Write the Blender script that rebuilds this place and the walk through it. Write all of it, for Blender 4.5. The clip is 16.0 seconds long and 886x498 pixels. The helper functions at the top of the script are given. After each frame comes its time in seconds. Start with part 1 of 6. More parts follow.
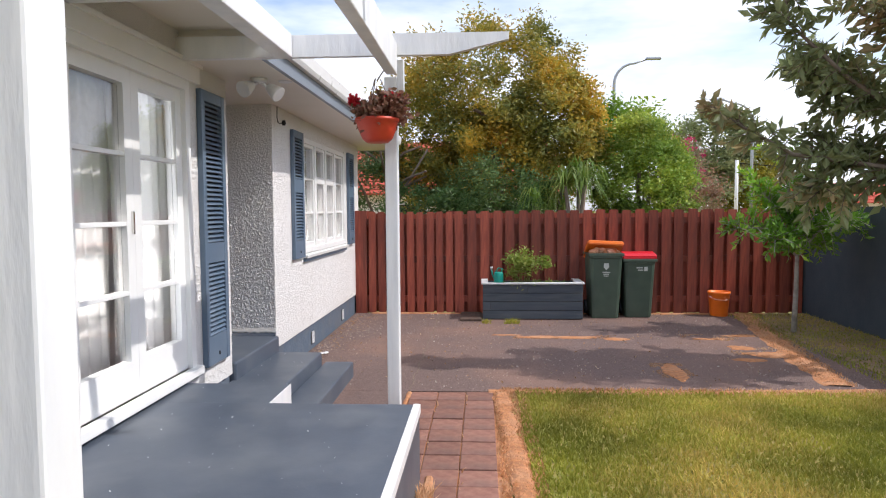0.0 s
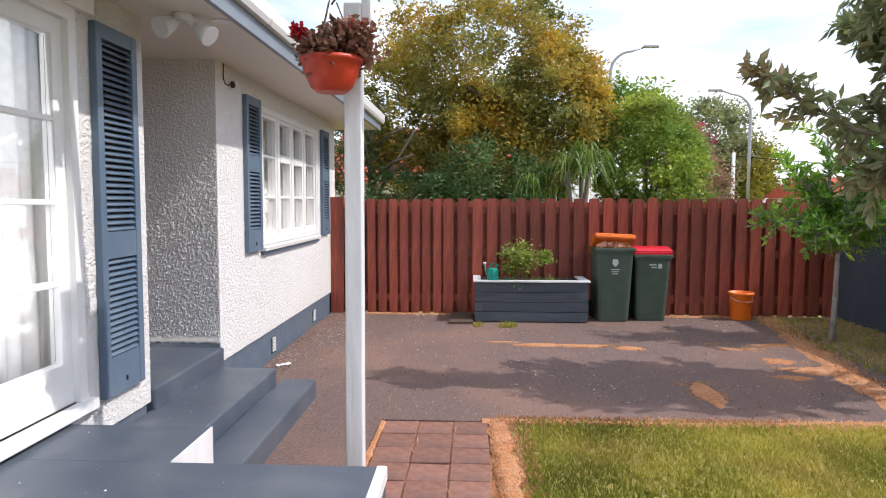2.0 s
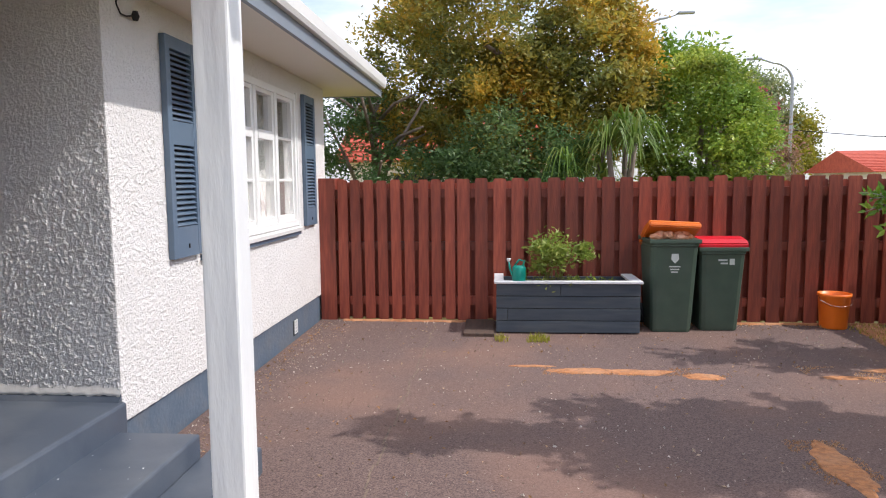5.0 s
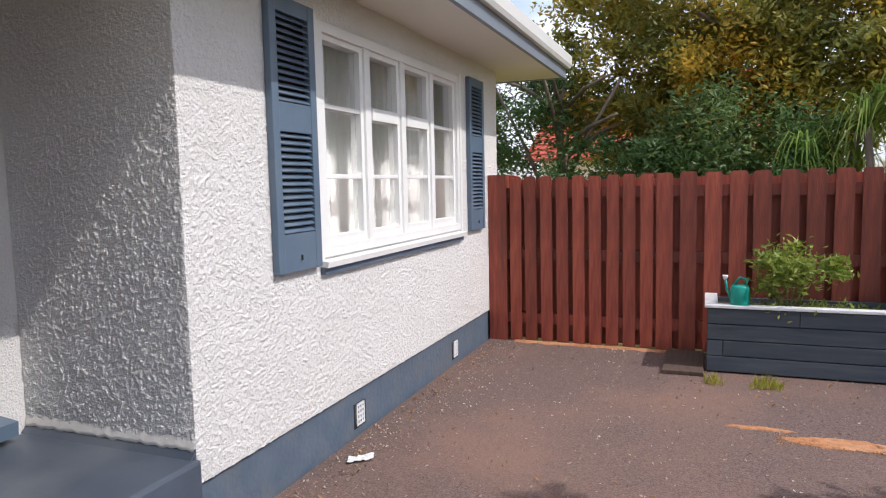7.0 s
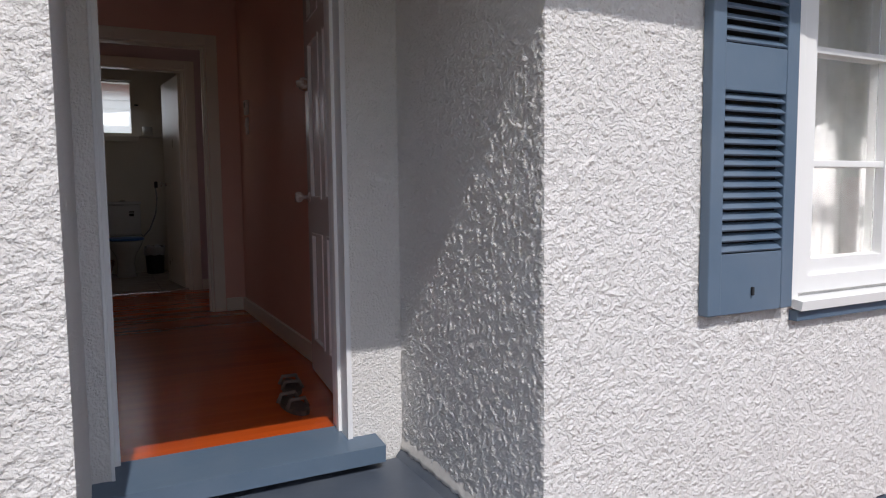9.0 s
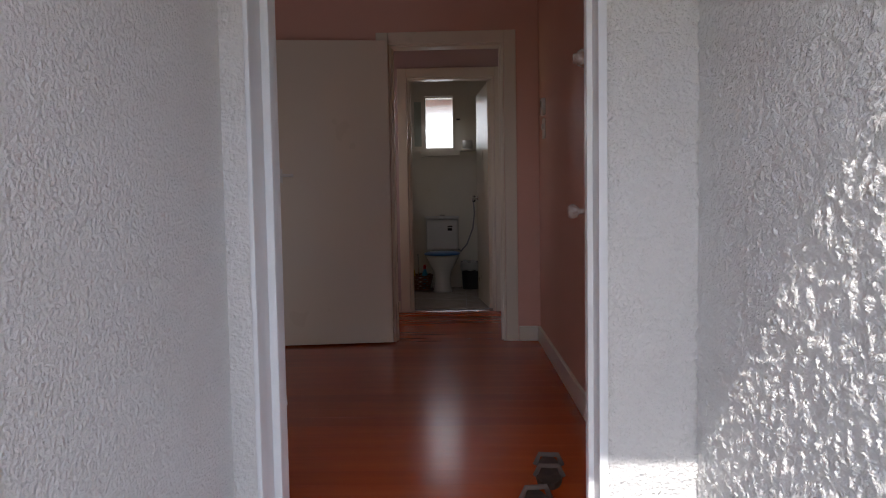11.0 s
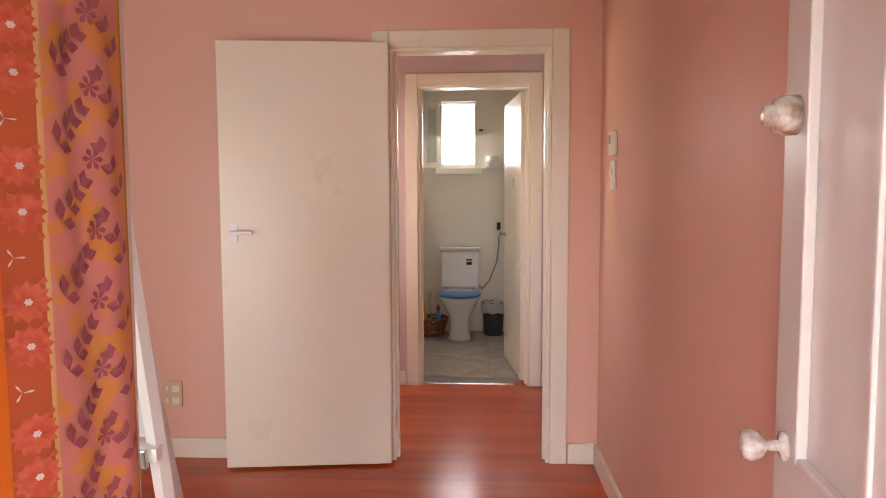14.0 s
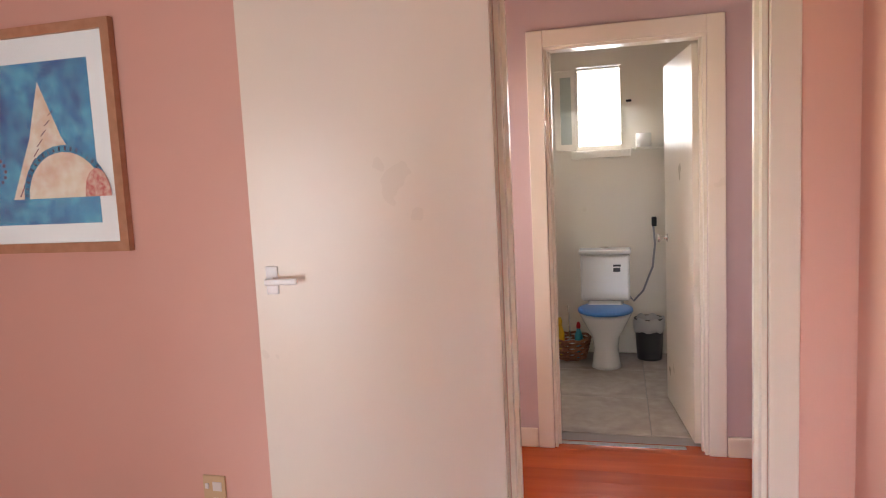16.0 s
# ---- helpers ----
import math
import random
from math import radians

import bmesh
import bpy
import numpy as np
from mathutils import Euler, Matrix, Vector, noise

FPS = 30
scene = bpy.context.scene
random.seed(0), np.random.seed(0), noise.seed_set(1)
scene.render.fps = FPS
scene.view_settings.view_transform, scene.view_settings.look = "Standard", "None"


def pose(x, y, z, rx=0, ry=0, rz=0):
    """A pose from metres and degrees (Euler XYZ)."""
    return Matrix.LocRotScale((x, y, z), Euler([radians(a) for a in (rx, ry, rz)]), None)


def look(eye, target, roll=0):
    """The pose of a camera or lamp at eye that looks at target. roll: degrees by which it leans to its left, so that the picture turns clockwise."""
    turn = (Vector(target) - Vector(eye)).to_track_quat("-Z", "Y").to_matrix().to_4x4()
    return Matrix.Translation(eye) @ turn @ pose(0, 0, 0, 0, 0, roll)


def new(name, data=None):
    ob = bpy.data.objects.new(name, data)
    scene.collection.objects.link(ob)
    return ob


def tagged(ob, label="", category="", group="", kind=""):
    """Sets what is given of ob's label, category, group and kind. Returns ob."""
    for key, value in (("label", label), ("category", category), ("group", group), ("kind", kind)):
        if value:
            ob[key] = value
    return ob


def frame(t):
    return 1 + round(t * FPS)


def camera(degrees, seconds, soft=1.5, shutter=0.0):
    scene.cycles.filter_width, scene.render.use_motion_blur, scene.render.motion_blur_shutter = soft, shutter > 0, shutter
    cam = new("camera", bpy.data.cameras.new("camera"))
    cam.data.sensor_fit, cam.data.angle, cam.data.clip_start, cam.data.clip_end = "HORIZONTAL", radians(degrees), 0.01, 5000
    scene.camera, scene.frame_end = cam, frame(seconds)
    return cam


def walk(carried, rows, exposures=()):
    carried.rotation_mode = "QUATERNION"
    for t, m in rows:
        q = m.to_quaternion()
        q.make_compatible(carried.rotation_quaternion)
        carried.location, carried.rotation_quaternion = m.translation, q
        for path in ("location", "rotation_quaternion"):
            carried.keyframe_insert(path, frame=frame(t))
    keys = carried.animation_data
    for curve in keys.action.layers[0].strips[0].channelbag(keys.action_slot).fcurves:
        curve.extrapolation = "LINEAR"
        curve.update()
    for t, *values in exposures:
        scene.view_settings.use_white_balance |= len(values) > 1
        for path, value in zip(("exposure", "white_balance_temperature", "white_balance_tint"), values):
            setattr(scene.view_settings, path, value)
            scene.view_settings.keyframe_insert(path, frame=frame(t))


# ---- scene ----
cam = camera(66.6, 16.0, soft=1.1)
PATH = [
    (0, (0.453, 0.521, 1.416), (0.337, 2.515, 1.3), -0.4),
    (0.5, (0.42, 0.763, 1.391), (0.341, 2.758, 1.264), 0.1),
    (1, (0.423, 1.056, 1.407), (0.411, 3.055, 1.338), -0.9),
    (1.5, (0.457, 1.343, 1.374), (0.401, 3.341, 1.308), 0.5),
    (2, (0.433, 1.623, 1.365), (0.345, 3.616, 1.223), 0.2),
    (2.5, (0.424, 1.862, 1.381), (0.377, 3.857, 1.234), -0.3),
    (3, (0.392, 2.206, 1.365), (0.33, 4.198, 1.19), -1.5),
    (3.2, (0.384, 2.312, 1.381), (0.317, 4.307, 1.259), -1.2),
    (5.3, (0.475, 3.418, 1.381), (0.307, 5.4, 1.174), -0.6),
    (5.5, (0.463, 3.558, 1.373), (0.297, 5.542, 1.184), -1.0),
    (6, (0.429, 3.801, 1.348), (0.127, 5.77, 1.171), -1.7),
    (6.5, (0.474, 4.047, 1.359), (-0.092, 5.957, 1.189), -0.7),
    (7, (0.441, 4.307, 1.343), (-0.285, 6.161, 1.151), -1.2),
    (7.5, (0.392, 4.543, 1.346), (-0.591, 6.278, 1.193), -2.7),
    (8, (0.31, 4.833, 1.325), (-1.05, 6.291, 1.17), -2.1),
    (8.3, (0.264, 4.922, 1.298), (-1.264, 6.2, 1.123), -0.1),
    (8.5, (0.19, 5.074, 1.274), (-1.447, 6.21, 1.096), -0.4),
    (9, (0.028, 5.282, 1.312), (-1.749, 6.184, 1.147), -0.6),
    (9.5, (-0.15, 5.492, 1.275), (-2.053, 6.093, 1.151), -1.1),
    (10, (-0.338, 5.645, 1.275), (-2.309, 5.926, 1.13), -1.2),
    (12.3, (-1.334, 5.77, 1.434), (-3.325, 5.6, 1.364), -0.5),
    (12.5, (-1.412, 5.756, 1.459), (-3.405, 5.603, 1.384), -0.4),
    (13, (-1.637, 5.726, 1.519), (-3.629, 5.596, 1.413), 0.2),
    (13.5, (-1.867, 5.703, 1.623), (-3.856, 5.563, 1.467), 0.3),
    (14, (-2.082, 5.69, 1.71), (-4.073, 5.584, 1.56), -0.2),
    (14.5, (-2.312, 5.699, 1.748), (-4.302, 5.576, 1.589), -0.8),
    (15, (-2.562, 5.71, 1.79), (-4.541, 5.494, 1.596), 0.8),
    (15.5, (-2.965, 5.672, 1.83), (-4.934, 5.386, 1.625), 0.4),
    (16, (-3.228, 5.625, 1.854), (-5.151, 5.118, 1.641), -2.8),
]
EXPO = [(t, e, k, 14) for t, e, k in ((0, 0.54, 6350), (3, 0.70, 6350), (5.5, 0.60, 6350), (6.5, 0.50, 6350), (8.0, 0.36, 6200), (9.0, 0.26, 6200), (10.2, 0.66, 6250), (12.3, 2.68, 6450), (13.0, 2.98, 6950),
                                     (13.5, 3.55, 7300), (14.0, 4.1, 7050), (14.5, 4.42, 6600), (15.0, 4.42, 6550), (16, 4.22, 6550))]
walk(cam, [(t, look(eye, target, roll)) for t, eye, target, roll in PATH], EXPO)

# ---- light ----
SUN_EL, SUN_AZ = radians(48.0), radians(-6.5)      # azimuth from +x towards +y
sun_dir = Vector((math.cos(SUN_EL) * math.cos(SUN_AZ), math.cos(SUN_EL) * math.sin(SUN_AZ), math.sin(SUN_EL)))
world = bpy.data.worlds.new("world")
scene.world = world
world.use_nodes = True
wn, wl = world.node_tree.nodes, world.node_tree.links
sky = wn.new("ShaderNodeTexSky")
sky.sky_type, sky.sun_disc = "NISHITA", False
sky.sun_elevation, sky.sun_rotation = SUN_EL, math.pi / 2 - SUN_AZ
sky.air_density, sky.dust_density = 1.0, 1.5
# soft broken cloud over the blue
tc = wn.new("ShaderNodeTexCoord")
mp = wn.new("ShaderNodeMapping")
mp.inputs["Scale"].default_value = (1.2, 1.2, 4.5)
cn = wn.new("ShaderNodeTexNoise")
cn.inputs["Scale"].default_value, cn.inputs["Detail"].default_value, cn.inputs["Roughness"].default_value = 1.6, 6.0, 0.55
cr = wn.new("ShaderNodeValToRGB")
cr.color_ramp.elements[0].position, cr.color_ramp.elements[1].position = 0.34, 0.56
mixc = wn.new("ShaderNodeMixRGB")
mixc.inputs["Color2"].default_value = (5.7, 6.0, 6.6, 1)
wl.new(tc.outputs["Generated"], mp.inputs["Vector"])
wl.new(mp.outputs["Vector"], cn.inputs["Vector"])
wl.new(cn.outputs["Fac"], cr.inputs["Fac"])
wl.new(cr.outputs["Color"], mixc.inputs["Fac"])
wl.new(sky.outputs["Color"], mixc.inputs["Color1"])
wl.new(mixc.outputs["Color"], wn["Background"].inputs["Color"])
wn["Background"].inputs["Strength"].default_value = 0.15
sun = new("sun", bpy.data.lights.new("sun", "SUN"))
sun.data.energy, sun.data.angle, sun.data.color = 2.45, radians(0.53), (1.0, 0.955, 0.89)
sun.matrix_world = look(sun_dir * 60, (0, 0, 0))


def window_light(name, eye, target, w, h, watts):
    """Sky light that comes in by a window opening."""
    ob = new(name, bpy.data.lights.new(name, "AREA"))
    ob.data.shape, ob.data.size, ob.data.size_y, ob.data.energy = "RECTANGLE", w, h, watts
    ob.data.color = (0.95, 0.98, 1.0)
    ob.matrix_world = look(eye, target)
    return ob


# ---- materials ----
def mat(name, base, rough=0.6, metal=0.0, var=None, scale=6.0, bump=0.0, bscale=40.0, bdist=0.01, stretch=(1, 1, 1), per=0.0, spec=0.5,
        stain=None, sscale=1.2, samount=0.35, detail=4.0):
    """A painted or natural surface: base colour, a second tone by fine noise, a stain by coarse noise, relief, variation per object."""
    m = bpy.data.materials.new(name)
    m.use_nodes = True
    n, l = m.node_tree.nodes, m.node_tree.links
    b = n["Principled BSDF"]
    b.inputs["Roughness"].default_value, b.inputs["Metallic"].default_value = rough, metal
    b.inputs["Specular IOR Level"].default_value = spec
    b.inputs["Base Color"].default_value = (*base, 1)
    t = n.new("ShaderNodeTexCoord")
    v = n.new("ShaderNodeMapping")
    v.inputs["Scale"].default_value = stretch
    l.new(t.outputs["Object"], v.inputs["Vector"])
    out = None
    if var:
        nz = n.new("ShaderNodeTexNoise")
        nz.inputs["Scale"].default_value, nz.inputs["Detail"].default_value = scale, detail
        l.new(v.outputs["Vector"], nz.inputs["Vector"])
        rp = n.new("ShaderNodeValToRGB")
        rp.color_ramp.elements[0].position, rp.color_ramp.elements[1].position = 0.36, 0.66
        rp.color_ramp.elements[0].color, rp.color_ramp.elements[1].color = (*base, 1), (*var, 1)
        l.new(nz.outputs["Fac"], rp.inputs["Fac"])
        out = rp.outputs["Color"]
        rr = n.new("ShaderNodeMapRange")
        rr.inputs["To Min"].default_value, rr.inputs["To Max"].default_value = max(0.02, rough - 0.08), min(1, rough + 0.08)
        l.new(nz.outputs["Fac"], rr.inputs["Value"])
        l.new(rr.outputs["Result"], b.inputs["Roughness"])
    if stain:
        ns = n.new("ShaderNodeTexNoise")
        ns.inputs["Scale"].default_value, ns.inputs["Detail"].default_value = sscale, 7.0
        l.new(v.outputs["Vector"], ns.inputs["Vector"])
        rs = n.new("ShaderNodeValToRGB")
        rs.color_ramp.elements[0].position, rs.color_ramp.elements[1].position = 0.45, 0.7
        rs.color_ramp.elements[1].color = (samount, samount, samount, 1)
        l.new(ns.outputs["Fac"], rs.inputs["Fac"])
        mx = n.new("ShaderNodeMixRGB")
        l.new(rs.outputs["Color"], mx.inputs["Fac"])
        if out:
            l.new(out, mx.inputs["Color1"])
        else:
            mx.inputs["Color1"].default_value = (*base, 1)
        mx.inputs["Color2"].default_value = (*stain, 1)
        out = mx.outputs["Color"]
    if per:
        oi = n.new("ShaderNodeObjectInfo")
        mr = n.new("ShaderNodeMapRange")
        mr.inputs["To Min"].default_value, mr.inputs["To Max"].default_value = 1 - per, 1 + per
        l.new(oi.outputs["Random"], mr.inputs["Value"])
        hs = n.new("ShaderNodeHueSaturation")
        l.new(mr.outputs["Result"], hs.inputs["Value"])
        if out:
            l.new(out, hs.inputs["Color"])
        else:
            hs.inputs["Color"].default_value = (*base, 1)
        out = hs.outputs["Color"]
    if out:
        l.new(out, b.inputs["Base Color"])
    if bump:
        nb = n.new("ShaderNodeTexNoise")
        nb.inputs["Scale"].default_value, nb.inputs["Detail"].default_value = bscale, 5.0
        l.new(v.outputs["Vector"], nb.inputs["Vector"])
        bp = n.new("ShaderNodeBump")
        bp.inputs["Strength"].default_value, bp.inputs["Distance"].default_value = bump, bdist
        l.new(nb.outputs["Fac"], bp.inputs["Height"])
        l.new(bp.outputs["Normal"], b.inputs["Normal"])
    return m


def stucco_material(name, base, dirt):
    """White-painted roughcast: fine grain; the thrown flicks are modelled."""
    return mat(name, base, 0.6, var=tuple(c * 0.965 for c in base), scale=3.0, stain=dirt, sscale=1.1, samount=0.14, bump=1.0, bscale=130.0, bdist=0.011)


def leaf_material(name, a, b, c, rough=0.45):
    """Leaves: three tones by island, light passing through."""
    m = bpy.data.materials.new(name)
    m.use_nodes = True
    n, l = m.node_tree.nodes, m.node_tree.links
    p = n["Principled BSDF"]
    g = n.new("ShaderNodeNewGeometry")
    r = n.new("ShaderNodeValToRGB")
    e = r.color_ramp.elements
    e[0].color, e[1].color = (*a, 1), (*c, 1)
    k = e.new(0.55)
    k.color = (*b, 1)
    t = n.new("ShaderNodeTexCoord")
    z = n.new("ShaderNodeTexNoise")
    z.inputs["Scale"].default_value = 1.3
    z2 = n.new("ShaderNodeTexNoise")
    z2.inputs["Scale"].default_value = 0.8
    l.new(t.outputs["Object"], z2.inputs["Vector"])
    k2 = n.new("ShaderNodeMapRange")
    k2.inputs["From Min"].default_value, k2.inputs["From Max"].default_value = 0.36, 0.64
    k2.inputs["To Max"].default_value = 0.6
    l.new(z2.outputs["Fac"], k2.inputs["Value"])
    k3 = n.new("ShaderNodeMath")
    k3.operation = "MULTIPLY_ADD"
    k3.inputs[1].default_value = 0.45
    l.new(g.outputs["Random Per Island"], k3.inputs[0])
    l.new(k2.outputs["Result"], k3.inputs[2])
    l.new(k3.outputs[0], r.inputs["Fac"])
    l.new(t.outputs["Object"], z.inputs["Vector"])
    q = n.new("ShaderNodeMapRange")
    q.inputs["From Min"].default_value, q.inputs["From Max"].default_value = 0.3, 0.7
    q.inputs["To Min"].default_value, q.inputs["To Max"].default_value = 0.65, 1.35
    l.new(z.outputs["Fac"], q.inputs["Value"])
    h = n.new("ShaderNodeHueSaturation")
    l.new(r.outputs["Color"], h.inputs["Color"])
    l.new(q.outputs["Result"], h.inputs["Value"])
    l.new(h.outputs["Color"], p.inputs["Base Color"])
    p.inputs["Roughness"].default_value = rough
    tr = n.new("ShaderNodeBsdfTranslucent")
    l.new(h.outputs["Color"], tr.inputs["Color"])
    mx = n.new("ShaderNodeMixShader")
    mx.inputs["Fac"].default_value = 0.42
    l.new(p.outputs[0], mx.inputs[1])
    l.new(tr.outputs[0], mx.inputs[2])
    l.new(mx.outputs[0], n["Material Output"].inputs["Surface"])
    return m


def glass_material(name, rough=0.0, tint=(1, 1, 1)):
    m = bpy.data.materials.new(name)
    m.use_nodes = True
    b = m.node_tree.nodes["Principled BSDF"]
    b.inputs["Base Color"].default_value = (*tint, 1)
    b.inputs["Transmission Weight"].default_value = 1.0
    b.inputs["Roughness"].default_value, b.inputs["IOR"].default_value = rough, 1.45
    return m


STUCCO = stucco_material("stucco", (0.77, 0.75, 0.725), (0.68, 0.65, 0.60))
SMOOTH = mat("painted_plaster", (0.78, 0.75, 0.70), 0.55, var=(0.74, 0.71, 0.66), scale=2.0, bump=0.25, bscale=55, bdist=0.004)
SOFFIT = mat("soffit_paint", (0.74, 0.70, 0.62), 0.5, var=(0.71, 0.67, 0.59), scale=1.5, bump=0.1, bscale=30, bdist=0.003)
WHITE = mat("white_gloss_paint", (0.82, 0.82, 0.80), 0.32, var=(0.79, 0.79, 0.77), scale=5, bump=0.18, bscale=26, bdist=0.004, stretch=(1, 1, 0.25))
OLDWHITE = mat("weathered_white_paint", (0.80, 0.80, 0.79), 0.42, var=(0.72, 0.73, 0.74), scale=9, bump=0.55, bscale=17, bdist=0.012,
               stretch=(1, 1, 0.22), stain=(0.55, 0.56, 0.56), sscale=5, samount=0.3)
BLUE = mat("slate_blue_paint", (0.092, 0.14, 0.20), 0.42, var=(0.112, 0.16, 0.22), scale=5, bump=0.15, bscale=40, bdist=0.003,
           stain=(0.18, 0.22, 0.27), sscale=3, samount=0.35)
PLINTH = mat("plinth_paint", (0.085, 0.12, 0.165), 0.6, var=(0.11, 0.145, 0.19), scale=8, bump=0.6, bscale=30, bdist=0.008,
             stain=(0.16, 0.15, 0.14), sscale=4, samount=0.4)
DECK = mat("deck_paint", (0.062, 0.078, 0.105), 0.45, var=(0.082, 0.10, 0.128), scale=5, bump=0.12, bscale=60, bdist=0.003,
           stain=(0.15, 0.165, 0.18), sscale=2.6, samount=0.55)
GUTTER = mat("gutter_paint", (0.80, 0.80, 0.79), 0.3, var=(0.77, 0.77, 0.76), scale=3)
FASCIA = mat("fascia_paint", (0.19, 0.22, 0.26), 0.45, var=(0.21, 0.24, 0.28), scale=6, bump=0.1, bscale=30, bdist=0.003)
ROOF = mat("roof_tiles", (0.30, 0.10, 0.06), 0.8, var=(0.24, 0.08, 0.05), scale=9, bump=0.4, bscale=20)
TARSEAL = mat("old_asphalt", (0.09, 0.057, 0.05), 0.9, var=(0.22, 0.148, 0.126), scale=110, bump=0.9, bscale=160, bdist=0.006,
              stain=(0.27, 0.15, 0.105), sscale=0.9, samount=0.55)
SOIL = mat("dry_thatch", (0.52, 0.22, 0.085), 0.95, var=(0.32, 0.14, 0.065), scale=28, bump=0.8, bscale=70, bdist=0.012,
           stain=(0.58, 0.34, 0.20), sscale=5, samount=0.5)
LAWN = mat("lawn_soil", (0.24, 0.25, 0.05), 0.95, var=(0.36, 0.28, 0.09), scale=22, bump=0.8, bscale=60, bdist=0.015,
           stain=(0.34, 0.22, 0.10), sscale=1.6, samount=0.5)
PAVER = mat("brick_paver", (0.20, 0.088, 0.064), 0.9, var=(0.28, 0.14, 0.10), scale=18, bump=0.5, bscale=90, bdist=0.004, per=0.18,
            stain=(0.12, 0.09, 0.08), sscale=4, samount=0.5)
FENCE = mat("stained_timber", (0.215, 0.042, 0.025), 0.6, var=(0.33, 0.073, 0.038), scale=7, bump=0.5, bscale=30, bdist=0.005,
            stretch=(6, 6, 0.6), per=0.34, stain=(0.055, 0.02, 0.014), sscale=1.4, samount=0.6)
BLOCK = mat("blue_grey_block", (0.045, 0.065, 0.085), 0.75, var=(0.06, 0.08, 0.10), scale=6, bump=0.5, bscale=50, bdist=0.006, per=0.08)
PINK = mat("pink_wall_paint", (0.76, 0.455, 0.37), 0.45, var=(0.74, 0.44, 0.355), scale=1.5, bump=0.06, bscale=22, bdist=0.003)
LILAC = mat("lilac_wall_paint", (0.60, 0.47, 0.48), 0.4, var=(0.58, 0.455, 0.47), scale=1.5, bump=0.05, bscale=22, bdist=0.003)
CREAM = mat("cream_gloss_paint", (0.80, 0.735, 0.62), 0.3, var=(0.78, 0.73, 0.64), scale=2.5, bump=0.07, bscale=18, bdist=0.003)
CEIL = mat("ceiling_paint", (0.80, 0.76, 0.70), 0.6, var=(0.78, 0.74, 0.68), scale=2)
FLOORB = mat("varnished_floorboard", (0.44, 0.066, 0.008), 0.22, spec=0.4, var=(0.50, 0.082, 0.010), scale=3, bump=0.0, bscale=14, bdist=0.003,
             stretch=(7, 0.5, 1), per=0.14)
TILE = mat("marbled_floor_tile", (0.45, 0.385, 0.33), 0.22, var=(0.57, 0.50, 0.44), scale=6, stain=(0.33, 0.28, 0.25), sscale=5, samount=0.7)
GLASS = glass_material("window_glass")
LACE = mat("lace_curtain", (0.78, 0.78, 0.76), 0.9, var=(0.70, 0.70, 0.68), scale=30)
DARK = mat("dark_gap", (0.02, 0.02, 0.022), 0.8)
CHROME = mat("chrome", (0.75, 0.74, 0.72), 0.18, metal=1.0, var=(0.65, 0.63, 0.6), scale=30)


# ---- building helpers ----
def box(bm, x0, x1, y0, y1, z0, z1, bev=0.0):
    vs = [bm.verts.new((x, y, z)) for x in (x0, x1) for y in (y0, y1) for z in (z0, z1)]
    fs = [bm.faces.new([vs[i] for i in f]) for f in ((0, 1, 3, 2), (4, 6, 7, 5), (0, 4, 5, 1), (2, 3, 7, 6), (0, 2, 6, 4), (1, 5, 7, 3))]
    if bev:
        es = list({e for f in fs for e in f.edges})
        bmesh.ops.bevel(bm, geom=es, offset=bev, segments=2, affect="EDGES", profile=0.5)
    return bm


def boxes(*rows, bev=0.0):
    bm = bmesh.new()
    for r in rows:
        box(bm, *r, bev)
    return bm


def prism(bm, pts, axis, a, b):
    """A prism over the outline pts, from a to b along the axis x, y or z."""
    def at(p, q):
        return {"x": (q, p[0], p[1]), "y": (p[0], q, p[1]), "z": (p[0], p[1], q)}[axis]
    lo, hi = [bm.verts.new(at(p, a)) for p in pts], [bm.verts.new(at(p, b)) for p in pts]
    n = len(pts)
    bm.faces.new(lo)
    bm.faces.new(hi[::-1])
    for i in range(n):
        bm.faces.new((lo[i], hi[i], hi[(i + 1) % n], lo[(i + 1) % n]))
    bmesh.ops.recalc_face_normals(bm, faces=bm.faces)
    return bm


def lathe(bm, rows, centre=(0, 0, 0), steps=28, squash=(1, 1)):
    """A turned body: rows of radius and height about the z axis."""
    rings = []
    for r, z in rows:
        rings.append([bm.verts.new((centre[0] + r * squash[0] * math.cos(2 * math.pi * i / steps),
                                    centre[1] + r * squash[1] * math.sin(2 * math.pi * i / steps), centre[2] + z)) for i in range(steps)])
    for a, b in zip(rings, rings[1:]):
        for i in range(steps):
            bm.faces.new((a[i], a[(i + 1) % steps], b[(i + 1) % steps], b[i]))
    bm.faces.new(rings[0][::-1])
    bm.faces.new(rings[-1])
    bmesh.ops.recalc_face_normals(bm, faces=bm.faces)
    for f in bm.faces:
        f.smooth = len(f.verts) == 4
    return bm


